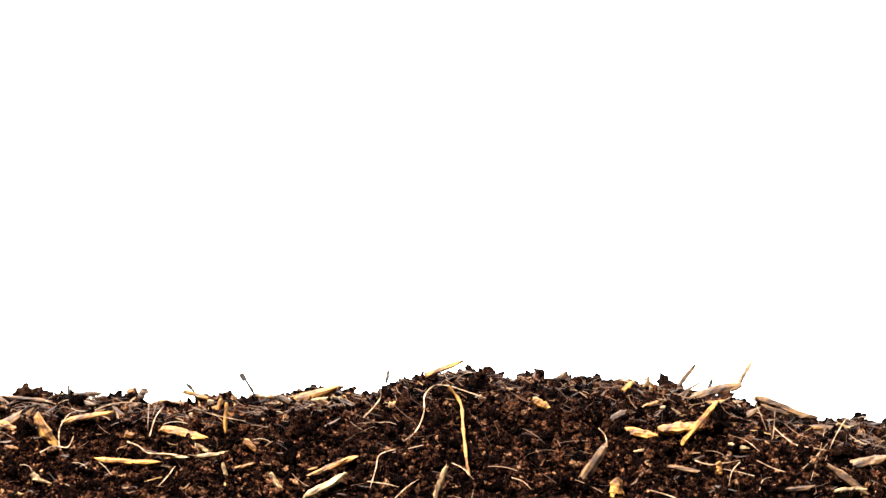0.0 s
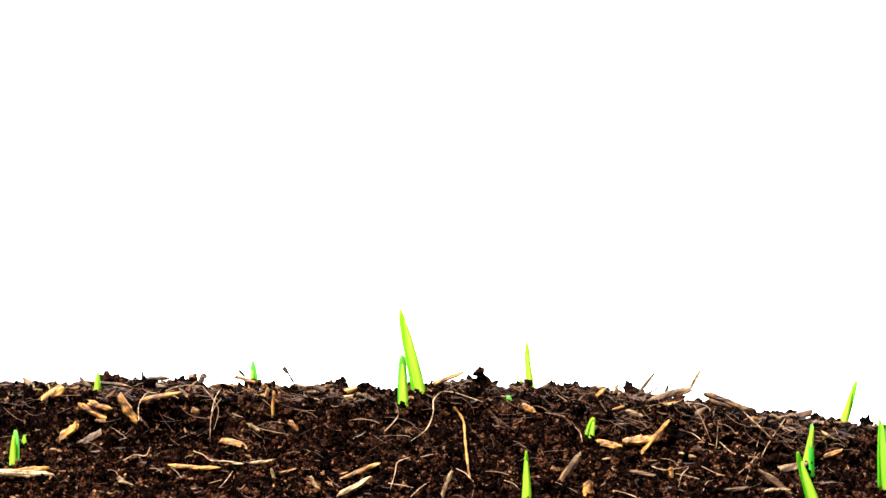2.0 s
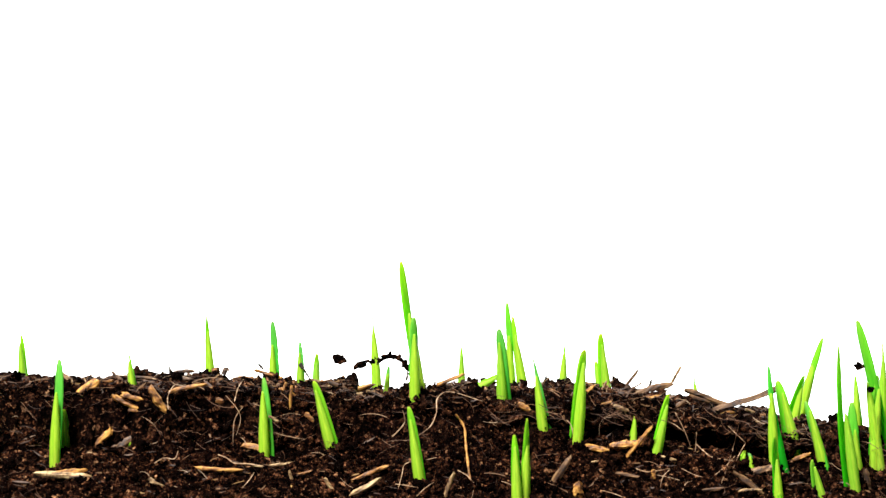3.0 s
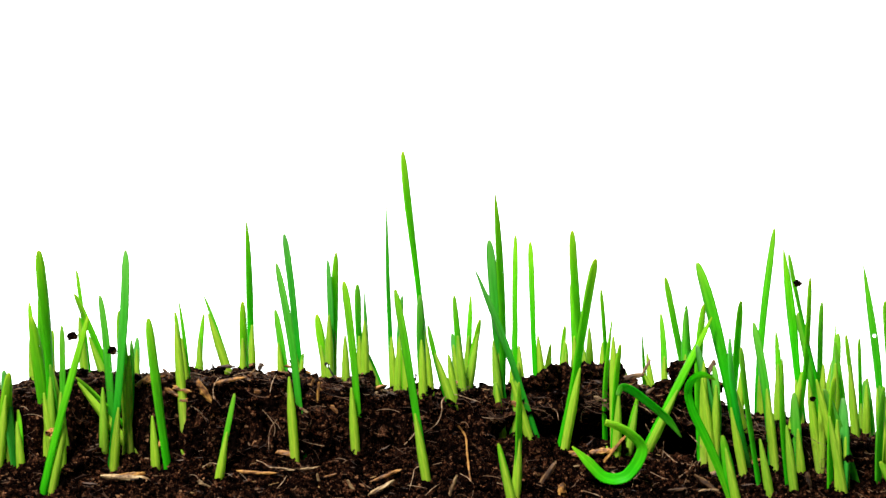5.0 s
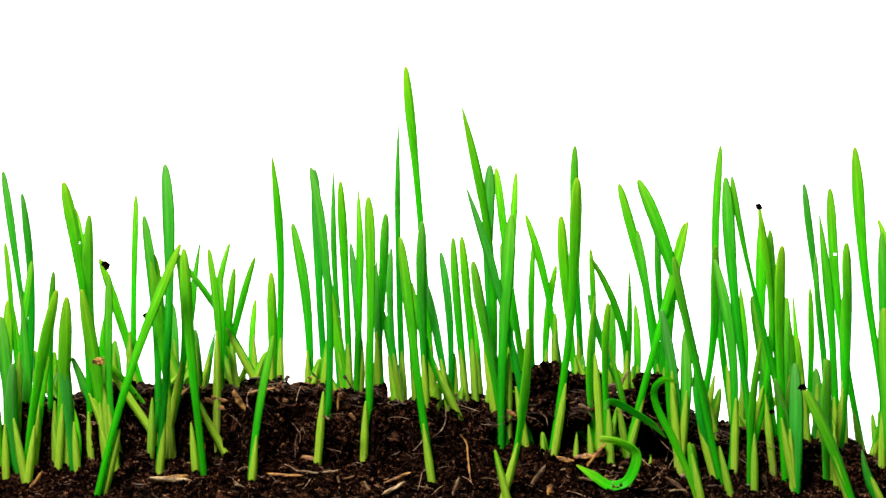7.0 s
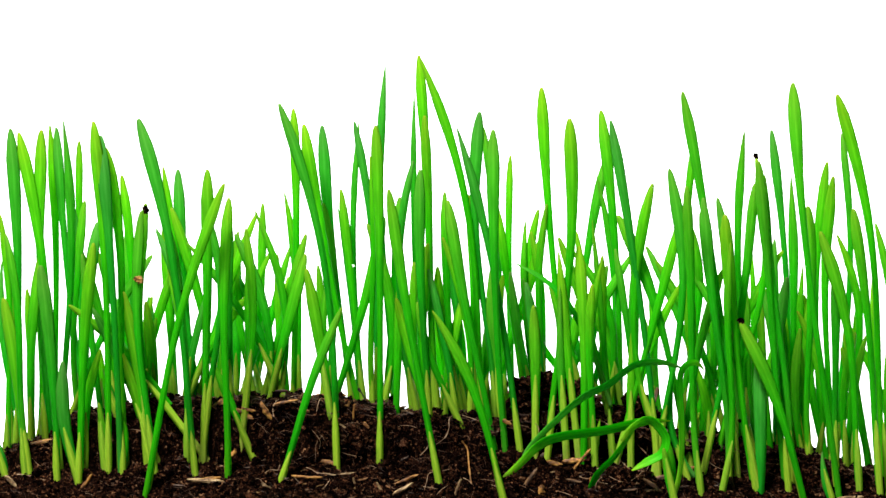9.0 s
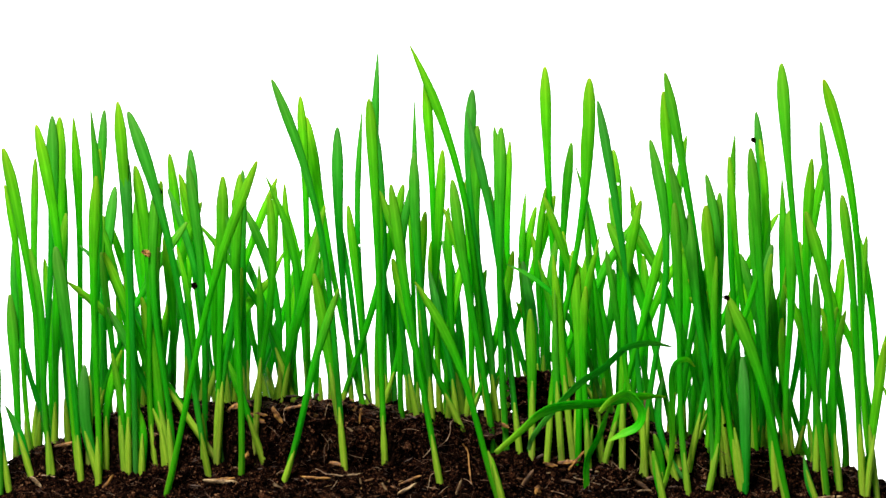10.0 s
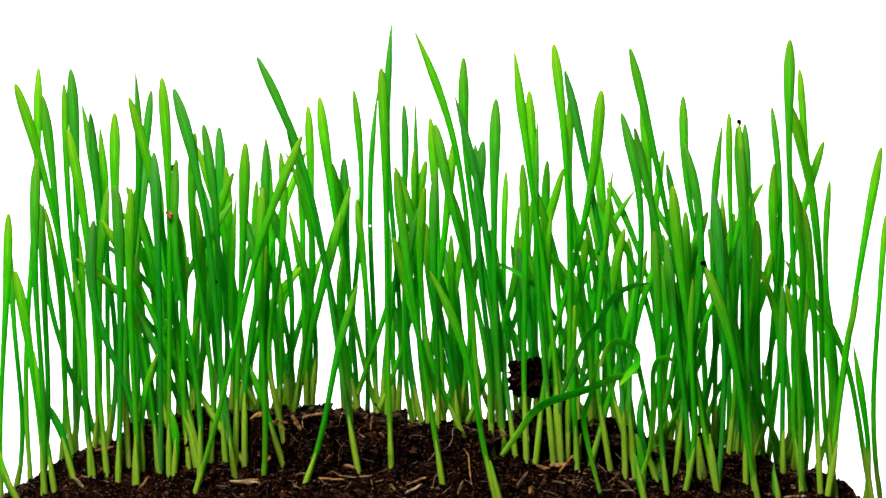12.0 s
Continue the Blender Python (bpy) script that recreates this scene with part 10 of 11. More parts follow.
sprout(-19.5, 33.8, 28.2, ((0, 0.4348, -30, -3.115, 0), (7.349, 0.2174, -5, -3.115, 0), (9, -3.102, 57, -3.115, 57.08), (10.5, -5.667, 104.1, -3.115, 104.3), (12, -6.667, 122.5, -3.115, 122.7)), 3.2, yaw=24, furl=0, sheath=7, bend=-2.7)
sprout(-79.0, 27.5, 34.6, ((0, -1.887, -30, 13.64, 0), (6.515, -0.9435, -5, 13.64, 0), (7, 1.331, 5.482, 13.64, 5.641), (9, 14.97, 61.66, 13.64, 63.45), (10.5, 20.52, 84.53, 13.64, 86.98), (12, 24.14, 99.45, 13.64, 102.3)), 3.3, yaw=-11, furl=0, sheath=9, bend=-1.0)
sprout(-93.8, 14.6, 31.8, ((0, -0.1247, -30, 0.8935, 0), (5.453, -0.06237, -5, 0.8935, 0), (7, 0.3319, 21.28, 0.8935, 21.29), (9, 1.17, 75.05, 0.8935, 75.06), (10.5, 1.605, 102.9, 0.8935, 102.9), (11, 0.34, 109.25, 0.18, 109.27), (11.5, 1.16, 116.26, 0.55, 116.32), (12, 1.888, 121, 0.8935, 121.1)), 2.8, yaw=4, furl=0, sheath=9, bend=2.0)
sprout(102.8, 12.5, 16.0, ((0, 0.9791, -30, -7.03, 0), (6.484, 0.4895, -5, -7.03, 0), (7, -0.5924, 4.804, -7.03, 4.841), (9, -6.26, 50.77, -7.03, 51.15), (10.5, -8.583, 69.6, -7.03, 70.13), (12, -10.1, 81.89, -7.03, 82.51)), 3.5, yaw=14, furl=0, sheath=8, bend=-3.5)
sprout(51.9, 31.2, 29.0, ((0, 1.598, -30, -11.52, 0), (5.842, 0.799, -5, -11.52, 0), (7, -1.971, 9.671, -11.52, 9.87), (9, -9.289, 45.57, -11.52, 46.5), (10.5, -12.73, 62.47, -11.52, 63.76), (12, -14.98, 73.5, -11.52, 75.01)), 3.3, yaw=8, furl=0, sheath=9, bend=5.7)
sprout(118.3, 22.1, 13.8, ((0, 1.034, -30, -7.429, 0), (6.604, 0.5172, -5, -7.429, 0), (7, -0.5939, 4.555, -7.429, 4.594), (9, -8.185, 62.77, -7.429, 63.3), (10.5, -11.22, 86.06, -7.429, 86.79), (12, -13.2, 101.2, -7.429, 102.1)), 3.4, yaw=8, furl=0, sheath=8, bend=3.4)
sprout(23.4, 21.2, 31.7, ((0, 0.6769, -30, -4.854, 0), (6.456, 0.3385, -5, -4.854, 0), (7, -0.4041, 4.759, -4.854, 4.776), (9, -4.05, 47.69, -4.854, 47.86), (10.5, -5.552, 65.38, -4.854, 65.61), (12, -6.531, 76.92, -4.854, 77.19)), 2.7, yaw=16, furl=0, sheath=6, bend=0.7)
sprout(149.0, 19.6, 7.0, ((0, -0.1412, -30, 1.011, 0), (5.859, -0.07059, -5, 1.011, 0), (7, 0.1861, 10.54, 1.011, 10.54), (9, 0.89, 50.42, 1.011, 50.43), (10.5, 1.22, 69.13, 1.011, 69.14), (12, 1.435, 81.33, 1.011, 81.34)), 2.9, yaw=17, furl=0, sheath=5, bend=-6.2)
sprout(146.9, 28.7, 6.7, ((0, 0.6268, -30, -4.494, 0), (5.802, 0.3134, -5, -4.494, 0), (7, -0.881, 11.21, -4.494, 11.24), (9, -4.014, 51.07, -4.494, 51.23), (10.5, -5.503, 70.02, -4.494, 70.24), (12, -6.474, 82.38, -4.494, 82.63)), 2.8, yaw=21, furl=0, sheath=5, bend=5.0)
sprout(43.6, 8.7, 30.6, ((0, 1.396, -30, -10.05, 0), (6.881, 0.6981, -5, -10.05, 0), (9, -11.43, 64.5, -10.05, 65.51), (10.5, -16.27, 91.81, -10.05, 93.24), (12, -19.14, 108, -10.05, 109.7)), 2.8, yaw=22, furl=0, sheath=6, bend=6.8)
sprout(-133.2, 31.9, 29.8, ((0, -1.557, -30, 11.23, 0), (7.086, -0.7787, -5, 11.23, 0), (9, 8.369, 42.16, 11.23, 42.99), (10.5, 13.19, 66.44, 11.23, 67.74), (12, 15.51, 78.17, 11.23, 79.69)), 3.0, yaw=10, furl=0, sheath=9, bend=6.6)
sprout(-106.7, 33.8, 31.3, ((0, 1.69, -30, -12.2, 0), (6.386, 0.8452, -5, -12.2, 0), (7, -1.247, 5.768, -12.2, 5.902), (9, -11.08, 51.25, -12.2, 52.43), (10.5, -15.19, 70.26, -12.2, 71.88), (12, -17.87, 82.66, -12.2, 84.57)), 2.5, yaw=-24, furl=0, sheath=8, bend=-3.3)
sprout(-103.6, 27.3, 32.6, ((0, 1.301, -30, -9.361, 0), (5.489, 0.6506, -5, -9.361, 0), (7, -3.362, 20.4, -9.361, 20.67), (9, -12.14, 73.66, -9.361, 74.66), (10.5, -16.65, 101, -9.361, 102.4), (12, -19.59, 118.8, -9.361, 120.4)), 3.5, yaw=29, furl=0, sheath=7, bend=6.0)
sprout(94.0, 32.1, 17.3, ((0, -0.6079, -30, 4.358, 0), (7.329, -0.3039, -5, 4.358, 0), (9, 3.708, 48.66, 4.358, 48.8), (10.5, 6.694, 87.84, 4.358, 88.09), (12, 7.875, 103.3, 4.358, 103.6)), 2.5, yaw=-1, furl=0, sheath=5, bend=-9.7)
sprout(79.1, 9.7, 17.9, ((0, -1.808, -30, 13.06, 0), (5.678, -0.904, -5, 13.06, 0), (7, 3.645, 15.71, 13.06, 16.13), (9, 15.04, 64.83, 13.06, 66.55), (10.5, 20.62, 88.88, 13.06, 91.24), (12, 24.26, 104.6, 13.06, 107.3)), 3.0, yaw=11, furl=0, sheath=7, bend=0.4)
sprout(142.3, 31.5, 6.8, ((0, -0.02633, -30, 0.1886, 0), (5.667, -0.01316, -5, 0.1886, 0), (7, 0.03669, 11.15, 0.1886, 11.15), (9, 0.1501, 45.61, 0.1886, 45.61), (10.5, 0.2058, 62.53, 0.1886, 62.53), (12, 0.2421, 73.56, 0.1886, 73.56)), 3.4, yaw=15, furl=0, sheath=9, bend=10.9)
sprout(65.2, 20.2, 24.0, ((0, -2.147, -30, 15.57, 0), (6.856, -1.073, -5, 15.57, 0), (9, 15.47, 55.52, 15.57, 57.63), (10.5, 21.75, 78.09, 15.57, 81.06), (12, 25.59, 91.87, 15.57, 95.37)), 2.7, yaw=-28, furl=0, sheath=5, bend=-4.0)
sprout(104.3, 34.5, 14.9, ((0, -2.586, -30, 18.86, 0), (7.299, -1.293, -5, 18.86, 0), (9, 14.75, 43.16, 18.86, 45.61), (10.5, 26.14, 76.51, 18.86, 80.86), (12, 30.75, 90.02, 18.86, 95.12)), 3.0, yaw=8, furl=0, sheath=7, bend=-2.4)
sprout(30.5, 25.9, 30.6, ((0, -1.973, -30, 14.28, 0), (6.931, -0.9864, -5, 14.28, 0), (9, 12.07, 47.44, 14.28, 48.95), (10.5, 17.6, 69.16, 14.28, 71.37), (12, 20.7, 81.37, 14.28, 83.96)), 2.8, yaw=5, furl=0, sheath=6, bend=0.2)
sprout(126.8, 34.6, 12.9, ((0, 1.728, -30, -12.47, 0), (7.249, 0.8638, -5, -12.47, 0), (9, -9.413, 42.56, -12.47, 43.59), (10.5, -16.21, 73.3, -12.47, 75.08), (12, -19.07, 86.24, -12.47, 88.32)), 2.9, yaw=29, furl=0, sheath=9, bend=3.3)
sprout(96.1, 28.1, 17.0, ((0, -1.242, -30, 8.929, 0), (7.575, -0.6209, -5, 8.929, 0), (9, 4.784, 30.45, 8.929, 30.82), (10.5, 10.12, 64.44, 8.929, 65.23), (12, 11.91, 75.81, 8.929, 76.74)), 3.4, yaw=-21, furl=0, sheath=6, bend=5.3)
sprout(74.1, 13.5, 19.5, ((0, -1.452, -30, 10.45, 0), (7.589, -0.7258, -5, 10.45, 0), (9, 6.399, 34.68, 10.45, 35.26), (10.5, 13.68, 74.13, 10.45, 75.38), (12, 16.09, 87.21, 10.45, 88.68)), 3.3, yaw=-1, furl=0, sheath=7, bend=17.4)
sprout(-141.9, 31.3, 27.0, ((0, 0.3154, -30, -2.259, 0), (6.203, 0.1577, -5, -2.259, 0), (7, -0.4249, 10.77, -2.259, 10.78), (9, -2.909, 73.73, -2.259, 73.78), (10.5, -3.988, 101.1, -2.259, 101.2), (12, -4.692, 118.9, -2.259, 119)), 3.5, yaw=-12, furl=0, sheath=10, bend=-6.5)
sprout(-120.4, 39.8, 33.1, ((0, -0.8944, -30, 6.419, 0), (7.249, -0.4472, -5, 6.419, 0), (9, 5.955, 52.93, 6.419, 53.26), (10.5, 10.26, 91.17, 6.419, 91.74), (12, 12.07, 107.3, 6.419, 107.9)), 3.0, yaw=0, furl=0, sheath=7, bend=-9.0)
sprout(118.4, 13.9, 14.6, ((0, -0.7007, -30, 5.025, 0), (5.804, -0.3503, -5, 5.025, 0), (7, 1.01, 11.49, 5.025, 11.53), (9, 4.609, 52.42, 5.025, 52.62), (10.5, 6.319, 71.87, 5.025, 72.15), (12, 7.434, 84.55, 5.025, 84.88)), 2.6, yaw=4, furl=0, sheath=6, bend=12.6)
sprout(-138.5, 20.0, 28.3, ((0, 0.3279, -30, -2.349, 0), (6.462, 0.164, -5, -2.349, 0), (7, -0.1784, 4.348, -2.349, 4.352), (9, -1.809, 44.09, -2.349, 44.12), (10.5, -2.48, 60.44, -2.349, 60.49), (12, -2.917, 71.11, -2.349, 71.17)), 3.1, yaw=-27, furl=0, sheath=6, bend=3.5)
sprout(148.2, 39.5, 3.8, ((0, -0.3416, -30, 2.447, 0), (6.392, -0.1708, -5, 2.447, 0), (7, 0.3283, 7.682, 2.447, 7.689), (9, 2.946, 68.92, 2.447, 68.98), (10.5, 4.039, 94.49, 2.447, 94.57), (12, 4.751, 111.2, 2.447, 111.3)), 2.6, yaw=-1, furl=0, sheath=10, bend=0.0)
sprout(92.0, 2.0, 17.9, ((0, -0.3713, -40, 2.66, 0), (2.6, -0.1857, -8, 2.66, 0), (4.8, 1.766, 38.01, 2.66, 38.05), (5, 4.79, 44.05, 6.23, 44.31), (5.5, 2.069, 51.78, 2.288, 51.82), (7, 2.671, 76.07, 2.011, 76.12), (9, 13.71, 107.1, 7.294, 108), (9.5, 18.23, 114.16, 8.97, 115.66), (10, 21.27, 121.16, 9.85, 123.07), (12, 24.27, 143.3, 9.614, 145.4)), 2.6, yaw=4, furl=60, sheath=9)
sprout(9.8, -27.0, 3.1, ((0, 1.94, -29.1, -14.04, 0), (2, 1.94, -29.1, -14.04, 0), (3, -0.55, 13.0, -2.44, 13.02), (5.5, -3.263, 13.05, -14.04, 13.45), (12, -3.263, 13.05, -14.04, 13.45)), 2.6, yaw=5, furl=10, sheath=9, soft='short pale husk of a grass shoot in the soil')
sprout(71.6, -34.0, 1.6, ((0, 1.602, -29.39, -11.55, 0), (2.4, 1.602, -29.39, -11.55, 0), (3.2, -1.783, 8.724, -11.55, 8.904), (5.5, -3.565, 17.45, -11.55, 17.81), (12, -3.565, 17.45, -11.55, 17.81)), 3.0, yaw=5, furl=10, sheath=9, soft='short pale husk of a grass shoot in the soil')
sprout(44.4, -6.0, 12.4, ((0, -1.311, -29.59, 9.429, 0), (3.2, -1.311, -29.59, 9.429, 0), (4.5, 1.706, 10.27, 9.429, 10.41), (5.5, 2.843, 17.12, 9.429, 17.35), (7, 2.701, 16.26, 9.429, 16.48), (12, 2.274, 13.69, 9.429, 13.88)), 2.8, yaw=5, furl=10, sheath=9, soft='short pale husk of a grass shoot in the soil')
GROWING.append((ribbon("curled_grass_leaf", ((-8.6, 0.8), (-4.8, 6.1), (1.4, 9.3), (7.7, 3.3), (6.9, -2.9), (1.4, -6.7), (-3.9, -9.9)), 3.6, "bright green grass leaf curled in a loop on the soil", turn=20), [(0, pose(0.0379, -0.0200, -0.0369, 0, 57, 0)), (2.8, pose(0.0379, -0.0200, -0.0349, 0, 57, 0)), (3.8, pose(0.0379, -0.0200, 0.0041, 0, 69, 0)), (4.4, pose(0.0379, -0.0200, 0.0111, 0, 77, 0)), (5, pose(0.0379, -0.0200, 0.0131, 0, 77, 0)), (6, pose(0.0365, -0.0200, 0.0132, 0, 77, 0)), (7, pose(0.0436, -0.0200, 0.0112, 0, 65, 0)), (9, pose(0.0622, -0.0200, 0.0193, 0, 4, 0)), (9.5, pose(0.0624, -0.0200, 0.0243, 0, -0, 0)), (10.5, pose(0.0515, -0.0200, 0.0382, 0, 13, 0)), (12, pose(0.0626, -0.0200, 0.0575, 0, -18, 0))]))
GROWING.append((ribbon("curled_leaf_stem", ((-7.4, -31.2), (-5.3, -9.9), (-2.5, 3.9), (3.9, 12.4), (11.3, 24.8)), 2.8, "green grass stem rising to a curled leaf", turn=20), [(0, pose(0.0463, -0.0190, -0.0570, 0, 5, 0)), (7, pose(0.0463, -0.0190, -0.0310, 0, 5, 0)), (8, pose(0.0463, -0.0190, -0.0070, 0, 5, 0)), (9, pose(0.0463, -0.0190, 0.0030, 0, 5, 0)), (9.5, pose(0.0462, -0.0190, 0.0053, 0, -0, 0)), (10.5, pose(0.0483, -0.0190, 0.0173, 0, -19, 0)), (12, pose(0.0507, -0.0190, 0.0320, 0, -20, 0))]))
GROWING.append((ribbon("bent_grass_leaf", ((-7.3, 0.9), (-6.8, 3.3), (-4.8, 3.5), (-1.1, 2.1), (7.3, -2.5), (12.7, -7.3)), 2.6, "pale green grass leaf bent over above the soil", turn=15), [(0, pose(0.0475, -0.0160, -0.0335, 0, 11, 0)), (3.2, pose(0.0475, -0.0160, -0.0235, 0, 11, 0)), (4.3, pose(0.0475, -0.0160, 0.0185, 0, 11, 0)), (5, pose(0.0475, -0.0160, 0.0265, 0, 11, 0)), (6, pose(0.0485, -0.0160, 0.0271, 0, -9, 0)), (7, pose(0.0501, -0.0160, 0.0270, 0, 3, 0)), (9, pose(0.0521, -0.0160, -0.0168, 0, -6, 0)), (12, pose(0.0521, -0.0160, -0.0208, 0, -6, 0))]))
GROWING.append((ribbon("arching_grass_leaf", ((-29.1, -18.9), (-20.1, -8.8), (-13.4, -1.4), (-5.5, 2.5), (10.3, 5.9), (23.8, 9.9), (33.9, 10.8)), 3.8, "long pale green grass leaf arching low over the soil", turn=12), [(0, pose(0.0373, -0.0170, -0.0507, 0, 4, 0)), (6.6, pose(0.0373, -0.0170, -0.0357, 0, 4, 0)), (7.7, pose(0.0373, -0.0170, 0.0033, 0, 4, 0)), (9, pose(0.0373, -0.0170, 0.0193, 0, 4, 0)), (9.5, pose(0.0395, -0.0170, 0.0252, 0, 11, 0)), (10.5, pose(0.0395, -0.0170, 0.0365, 0, -0, 0)), (12, pose(0.0388, -0.0170, 0.0390, 0, -6, 0))]))
GROWING.append((ribbon("arching_grass_leaf", ((-29.4, -24.4), (-25.5, -17.1), (-9.0, -1.0), (1.9, 5.2), (11.3, 12.4), (20.9, 13.7), (29.9, 11.2)), 2.9, "thin pale green grass leaf bent over at its end", turn=12), [(0, pose(0.0475, -0.0140, -0.0441, 0, 1, 0)), (6.6, pose(0.0475, -0.0140, -0.0241, 0, 1, 0)), (7.7, pose(0.0475, -0.0140, 0.0159, 0, 1, 0)), (9, pose(0.0475, -0.0140, 0.0359, 0, 1, 0)), (9.5, pose(0.0499, -0.0140, 0.0408, 0, -0, 0)), (10.5, pose(0.0475, -0.0140, 0.0476, 0, -10, 0)), (12, pose(0.0542, -0.0140, 0.0691, 0, -24, 0))]))
GROWING.append((ribbon("hooked_grass_leaf", ((2.4, -15.0), (0.0, 0.0), (-6.4, 15.9), (-12.5, 28.1), (-13.5, 34.6), (-10.1, 37.8), (-6.0, 36.3)), 3.0, "green grass leaf hooked over at its tip", turn=25), [(0, pose(0.0682, -0.0340, -0.0663, 0, 0, 0)), (2.6, pose(0.0694, -0.0340, -0.0574, 0, 0, 0)), (3.4, pose(0.0697, -0.0340, -0.0347, 0, 0, 0)), (4.8, pose(0.0710, -0.0340, -0.0029, 0, 2, 0)), (5.5, pose(0.0712, -0.0340, -0.0017, 0, 0, 0)), (7.0, pose(0.0703, -0.0340, 0.0017, 0, 0, 0)), (8.8, pose(0.0734, -0.0340, 0.0106, 0, 22, 0)), (9.5, pose(0.0746, -0.0340, 0.0136, 0, 24, 0)), (12, pose(0.0743, -0.0340, 0.0222, 0, 26, 0))]))
GROWING.append((ribbon("lying_grass_leaf", ((4.2, -6.3), (0.0, 6.3), (-11.6, 30.6), (-21.1, 40.1), (-32.7, 46.9)), 3.2, "long green grass leaf leaning low across the others", turn=40), [(0, pose(0.0463, 0.0040, -0.0765, 0, 0, 0)), (5.0, pose(0.0545, 0.0040, -0.0464, 0, 0, 0)), (7.0, pose(0.0484, 0.0040, -0.0174, 0, 4, 0)), (8.8, pose(0.0474, 0.0040, 0.0357, 0, 1, 0)), (9.5, pose(0.0467, 0.0040, 0.0410, 0, 0, 0)), (12, pose(0.0427, 0.0040, 0.0567, 0, -4, 0))]))
branch(17, 1.9, ((0, 68.6, 20, 9.9, 5), (1.5, 70.9, 20, 12.8, 11), (2.2, 70.2, 20, 15.9, 15), (3, 69.4, 20, 21.3, 23), (5.0, 66.8, 20, 29.5, 58), (5.5, 65.7, 20, 31.6, 63), (7, 65.8, 20, 32.1, 68), (9, 67.5, 20, 29.2, 72), (12, 64.9, 20, 21.9, 74)))
clod("soil_clod", 8, 3, "dark clod of soil carried up among the grass stems", ((0, 22.7, 11, 3.1, 0), (2.5, 22.5, 11, 8.4, 0), (4.8, 22.4, 11, 25.8, 0), (5.5, 22.4, 11, 28.0, 0), (7, 22.3, 11, 33.0, 4), (9, 23.0, 11, 35.2, 8), (9.5, 22.5, 11, 36.2, 8), (10.5, 24.9, 11, 40.1, 10), (12, 25.1, 11, 49.3, 14)))
clod("soil_clod", 6.5, 5, "dark clod of soil carried up among the grass stems", ((0, 37.2, 13, 1.8, 0), (2.5, 36.9, 13, 6.1, 0), (4.8, 36.7, 13, 28.1, 0), (5.5, 36.7, 13, 30.5, 0), (7, 36.3, 13, 31.0, 4), (9, 37.0, 13, 34.0, 8), (12, 36.9, 13, 32.4, 14)))
clod("soil_clod", 6, 8, "dark clod of soil carried up among the grass stems", ((0, 63.9, 13, -4.5, 0), (2.5, 63.4, 13, 2.7, 0), (4.8, 63.0, 13, 28.1, 0), (5.5, 63.1, 13, 31.7, 0), (7, 59.4, 13, 31.0, 4), (9, 61.6, 13, 28.6, 8), (12, 61.9, 13, 23.7, 14)))
clod("soil_crumb", 1.2, 11, "small dark crumb of soil stuck on a grass blade", ((0, -114.5, -6, 1.6, 0), (2.5, -114.7, -6, 9.8, 0), (4.8, -114.8, -6, 42.1, 0), (5.5, -115.4, -6, 52.3, 20), (7, -120.9, -6, 74.9, 60), (9, -121.7, -6, 105.1, 80), (12, -130.3, -6, 141.2, 90)))
clod("soil_crumb", 1.15, 12, "small dark crumb of soil stuck on a grass blade", ((0, -103.7, -6, 1.6, 0), (2.5, -103.8, -6, 9.8, 0), (4.8, -103.3, -6, 37.3, 0), (5.5, -104.4, -6, 49.3, 20), (7, -107.4, -6, 58.2, 40), (9, -108.7, -6, 74.1, 60), (12, -112.6, -6, 91.6, 60)))
clod("soil_crumb", 0.9, 13, "small dark crumb of soil stuck on a grass blade", ((0, 93.5, -2, 1.2, 0), (2.5, 94.7, -2, 25.7, 0), (4.8, 93.2, -2, 56.3, 0), (5.5, 93.5, -2, 70.0, 0), (7, 94.2, -2, 94.3, 20), (9, 105.2, -2, 125.3, 40), (12, 115.8, -2, 161.5, 50)))
clod("soil_crumb", 0.7, 14, "small dark crumb of soil caught on a fine root", ((0, 97.1, -4, 11.7, 0), (2.5, 97.1, -4, 24.2, 0), (5.5, 97.5, -4, 27.0, 0), (7, 98.3, -4, 26.7, 0), (9, 99.2, -4, 26.7, 0), (12, 98.4, -4, 25.1, 0)))
clod("soil_crumb", 1.0, 15, "small dark crumb of soil stuck on a leaf tip", ((0, 99.1, -36, 0.9, 0), (5.5, 102.9, -36, 16.6, 0), (7, 103.7, -36, 36.7, 0), (9, 95.6, -36, 65.1, 20), (12, 96.8, -36, 100.1, 30)))
thread(((-8.6, 0, -3.1), (-6.1, 0, -1.7), (-3.1, 0, -1.7), (0.0, 0, 0.0), (2.2, 0, -0.8), (4.2, 0, -2.8), (6.0, 0, -5.3), (7.5, 0, -8.6)), [(0, pose(-0.0210, 0.0140, 0.0102, 0, 0, 0)), (1.2, pose(-0.0209, 0.0140, 0.0176, 0, -6, 0)), (2, pose(-0.0217, 0.0140, 0.0220, 0, -6, 0)), (2.5, pose(-0.0197, 0.0140, 0.0283, 0, -4, 0)), (3, pose(-0.0209, 0.0140, 0.0330, 0, 0, 0)), (3.6, pose(-0.0181, 0.0140, 0.0314, 0, 6, 0)), (4.8, pose(-0.0175, 0.0140, 0.0231, 0, 10, 0)), (12, pose(-0.0194, 0.0140, 0.0161, 0, 10, 0))])
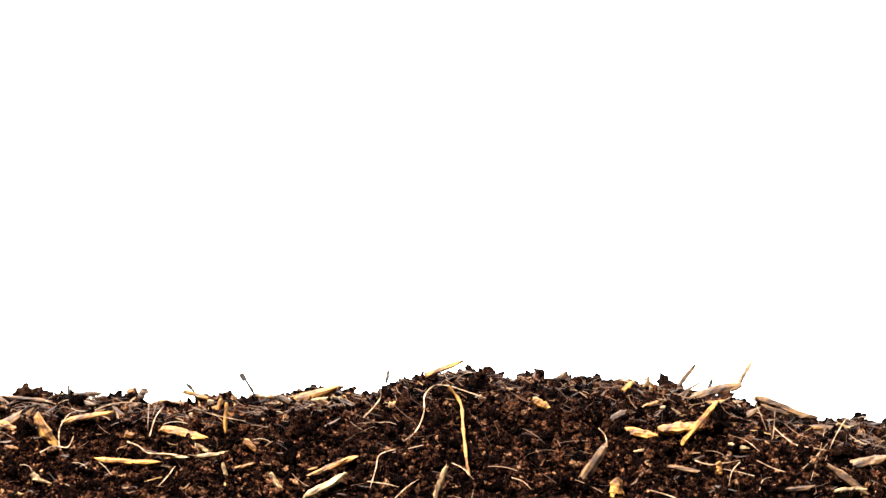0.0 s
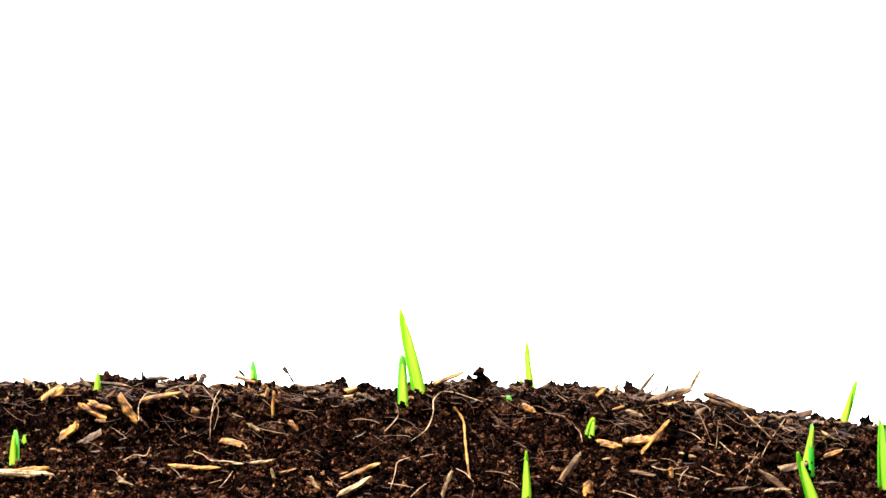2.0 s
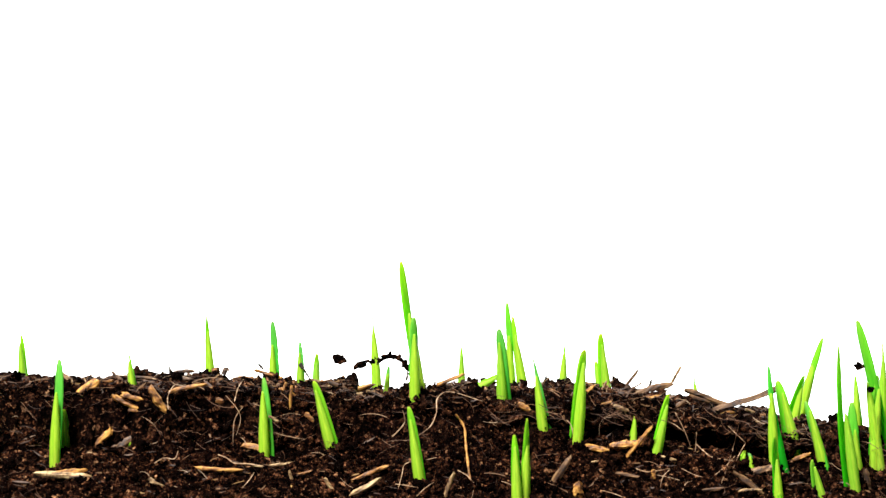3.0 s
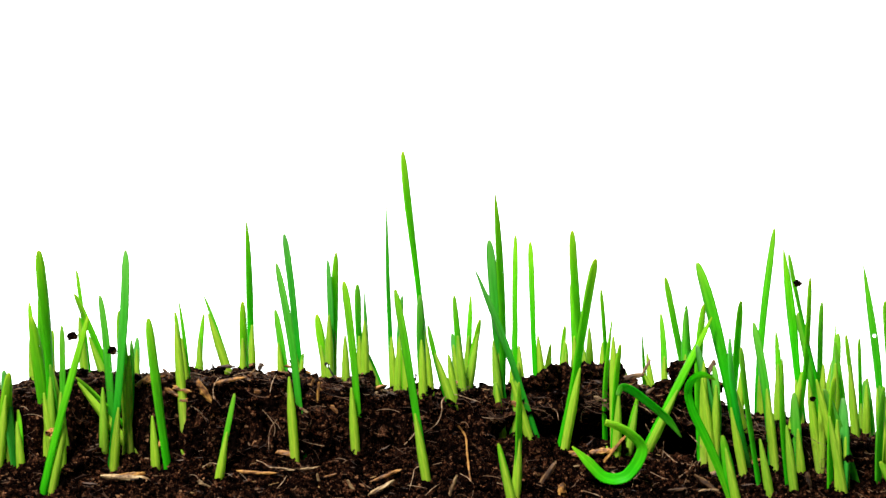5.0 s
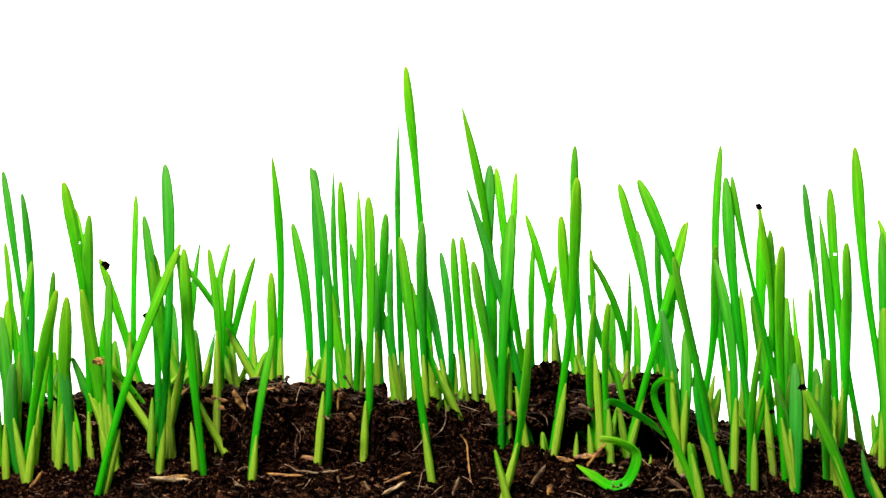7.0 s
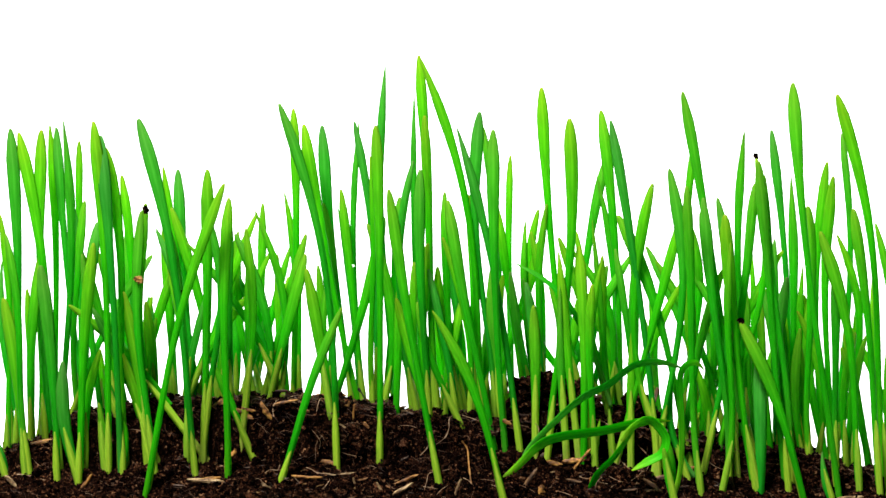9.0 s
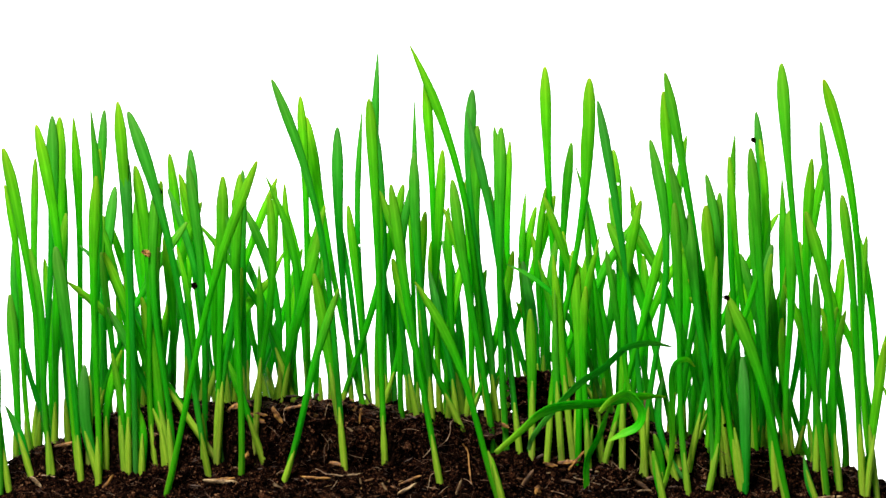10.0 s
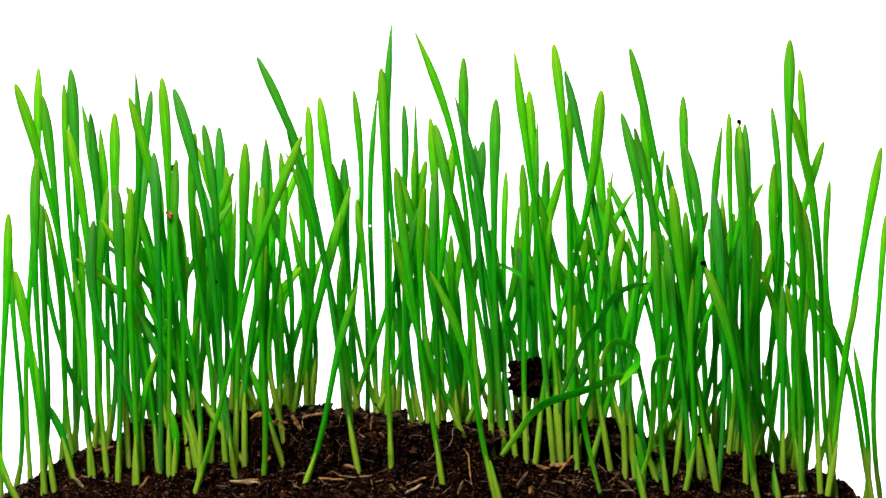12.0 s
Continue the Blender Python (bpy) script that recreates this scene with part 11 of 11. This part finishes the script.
thread(((-3.6, 0, -3.0), (-1.7, 0, -0.6), (-0.4, 0, 1.2), (-0.1, 0, 3.1), (1.0, 0, 0.6), (2.2, 0, -1.5), (3.9, 0, -5.1)), [(0, pose(0.0017, 0.0140, 0.0177, 0, 0, 0)), (0.5, pose(0.0022, 0.0140, 0.0203, 0, 0, 0)), (1, pose(0.0016, 0.0140, 0.0224, 0, 0, 0)), (1.5, pose(0.0014, 0.0140, 0.0239, 0, 0, 0)), (1.8, pose(0.0017, 0.0140, 0.0234, 0, 4, 0)), (2.6, pose(0.0004, 0.0140, 0.0233, 0, 8, 0)), (4.8, pose(-0.0002, 0.0140, 0.0215, 0, 8, 0)), (12, pose(-0.0003, 0.0140, 0.0161, 0, 8, 0))], 1.3)
clod("soil_crumb", 1.3, 26, "black crumb of soil pushed up on a root thread", ((0, -6.0, 16, 17.6, 0), (1.5, -18.3, 16, 19.5, 0), (2.5, -30.7, 16, 27.1, 10), (3.0, -33.6, 16, 31.6, 20), (4.8, -32.3, 16, 27.9, 30), (12, -31.9, 16, 25.9, 30)))
drop(0.55, ((0, -126.0, -3, -20.0), (3.2, -125.4, -3, -6.4), (5.5, -125.1, -3, 55.9), (7, -129.7, -3, 82.4), (9, -132.1, -3, 120.3), (12, -137.0, -3, 156.8)))
drop(0.55, ((0, -42.0, 20, -20.0), (3.2, -43.1, 20, -8.8), (5.5, -42.8, 20, 46.2), (7, -44.6, 20, 57.3), (9, -45.5, 20, 84.2), (12, -45.8, 20, 116.2)))
drop(0.55, ((0, 1.7, 24, -20.0), (3.2, 2.1, 24, -9.2), (5.5, 2.0, 24, 49.5), (7, 2.6, 24, 61.1), (9, 2.0, 24, 84.1), (12, 0.8, 24, 111.2)))
drop(0.55, ((0, 52.0, 12, -20.0), (3.2, 53.1, 12, -8.0), (5.5, 59.2, 12, 46.9), (7, 53.3, 12, 72.4), (9, 55.7, 12, 107.8), (12, 63.0, 12, 141.2)))
drop(0.55, ((0, 69.0, 10, -20.0), (3.2, 70.2, 10, -7.8), (5.5, 67.6, 10, 48.7), (7, 69.6, 10, 53.9), (9, 72.0, 10, 77.9), (12, 75.4, 10, 103.7)))
drop(0.55, ((0, 95.0, 8, -20.0), (3.2, 96.3, 8, -7.5), (5.5, 88.8, 8, 46.7), (7, 95.9, 8, 39.2), (9, 106.5, 8, 84.4), (12, 112.5, 8, 108.7)))
drop(0.55, ((0, 118.0, 6, -20.0), (3.2, 119.2, 6, -7.3), (5.5, 116.3, 6, 59.1), (7, 120.6, 6, 78.5), (9, 138.5, 6, 99.7), (12, 137.6, 6, 144.7)))
clod("seed_husk", 1.4, 16, "orange brown seed husk stuck on a grass blade", ((0, -122.9, -8, 1.8, 0), (5.5, -120.2, -8, 22.6, 0), (7, -122.9, -8, 43.5, 0), (9, -124.0, -8, 79.3, 20), (10.5, -130.3, -8, 100.9, 30), (12, -132.0, -8, 121.1, 40)), STRAW)


def motions():
    """All that moves: the lifted crust, what lies on it, and the growing grass."""
    for ob, k, home in RIDES:
        walk(ob, crust_rows(k, home))
    for ob, rows in GROWING:
        walk(ob, rows)


motions()
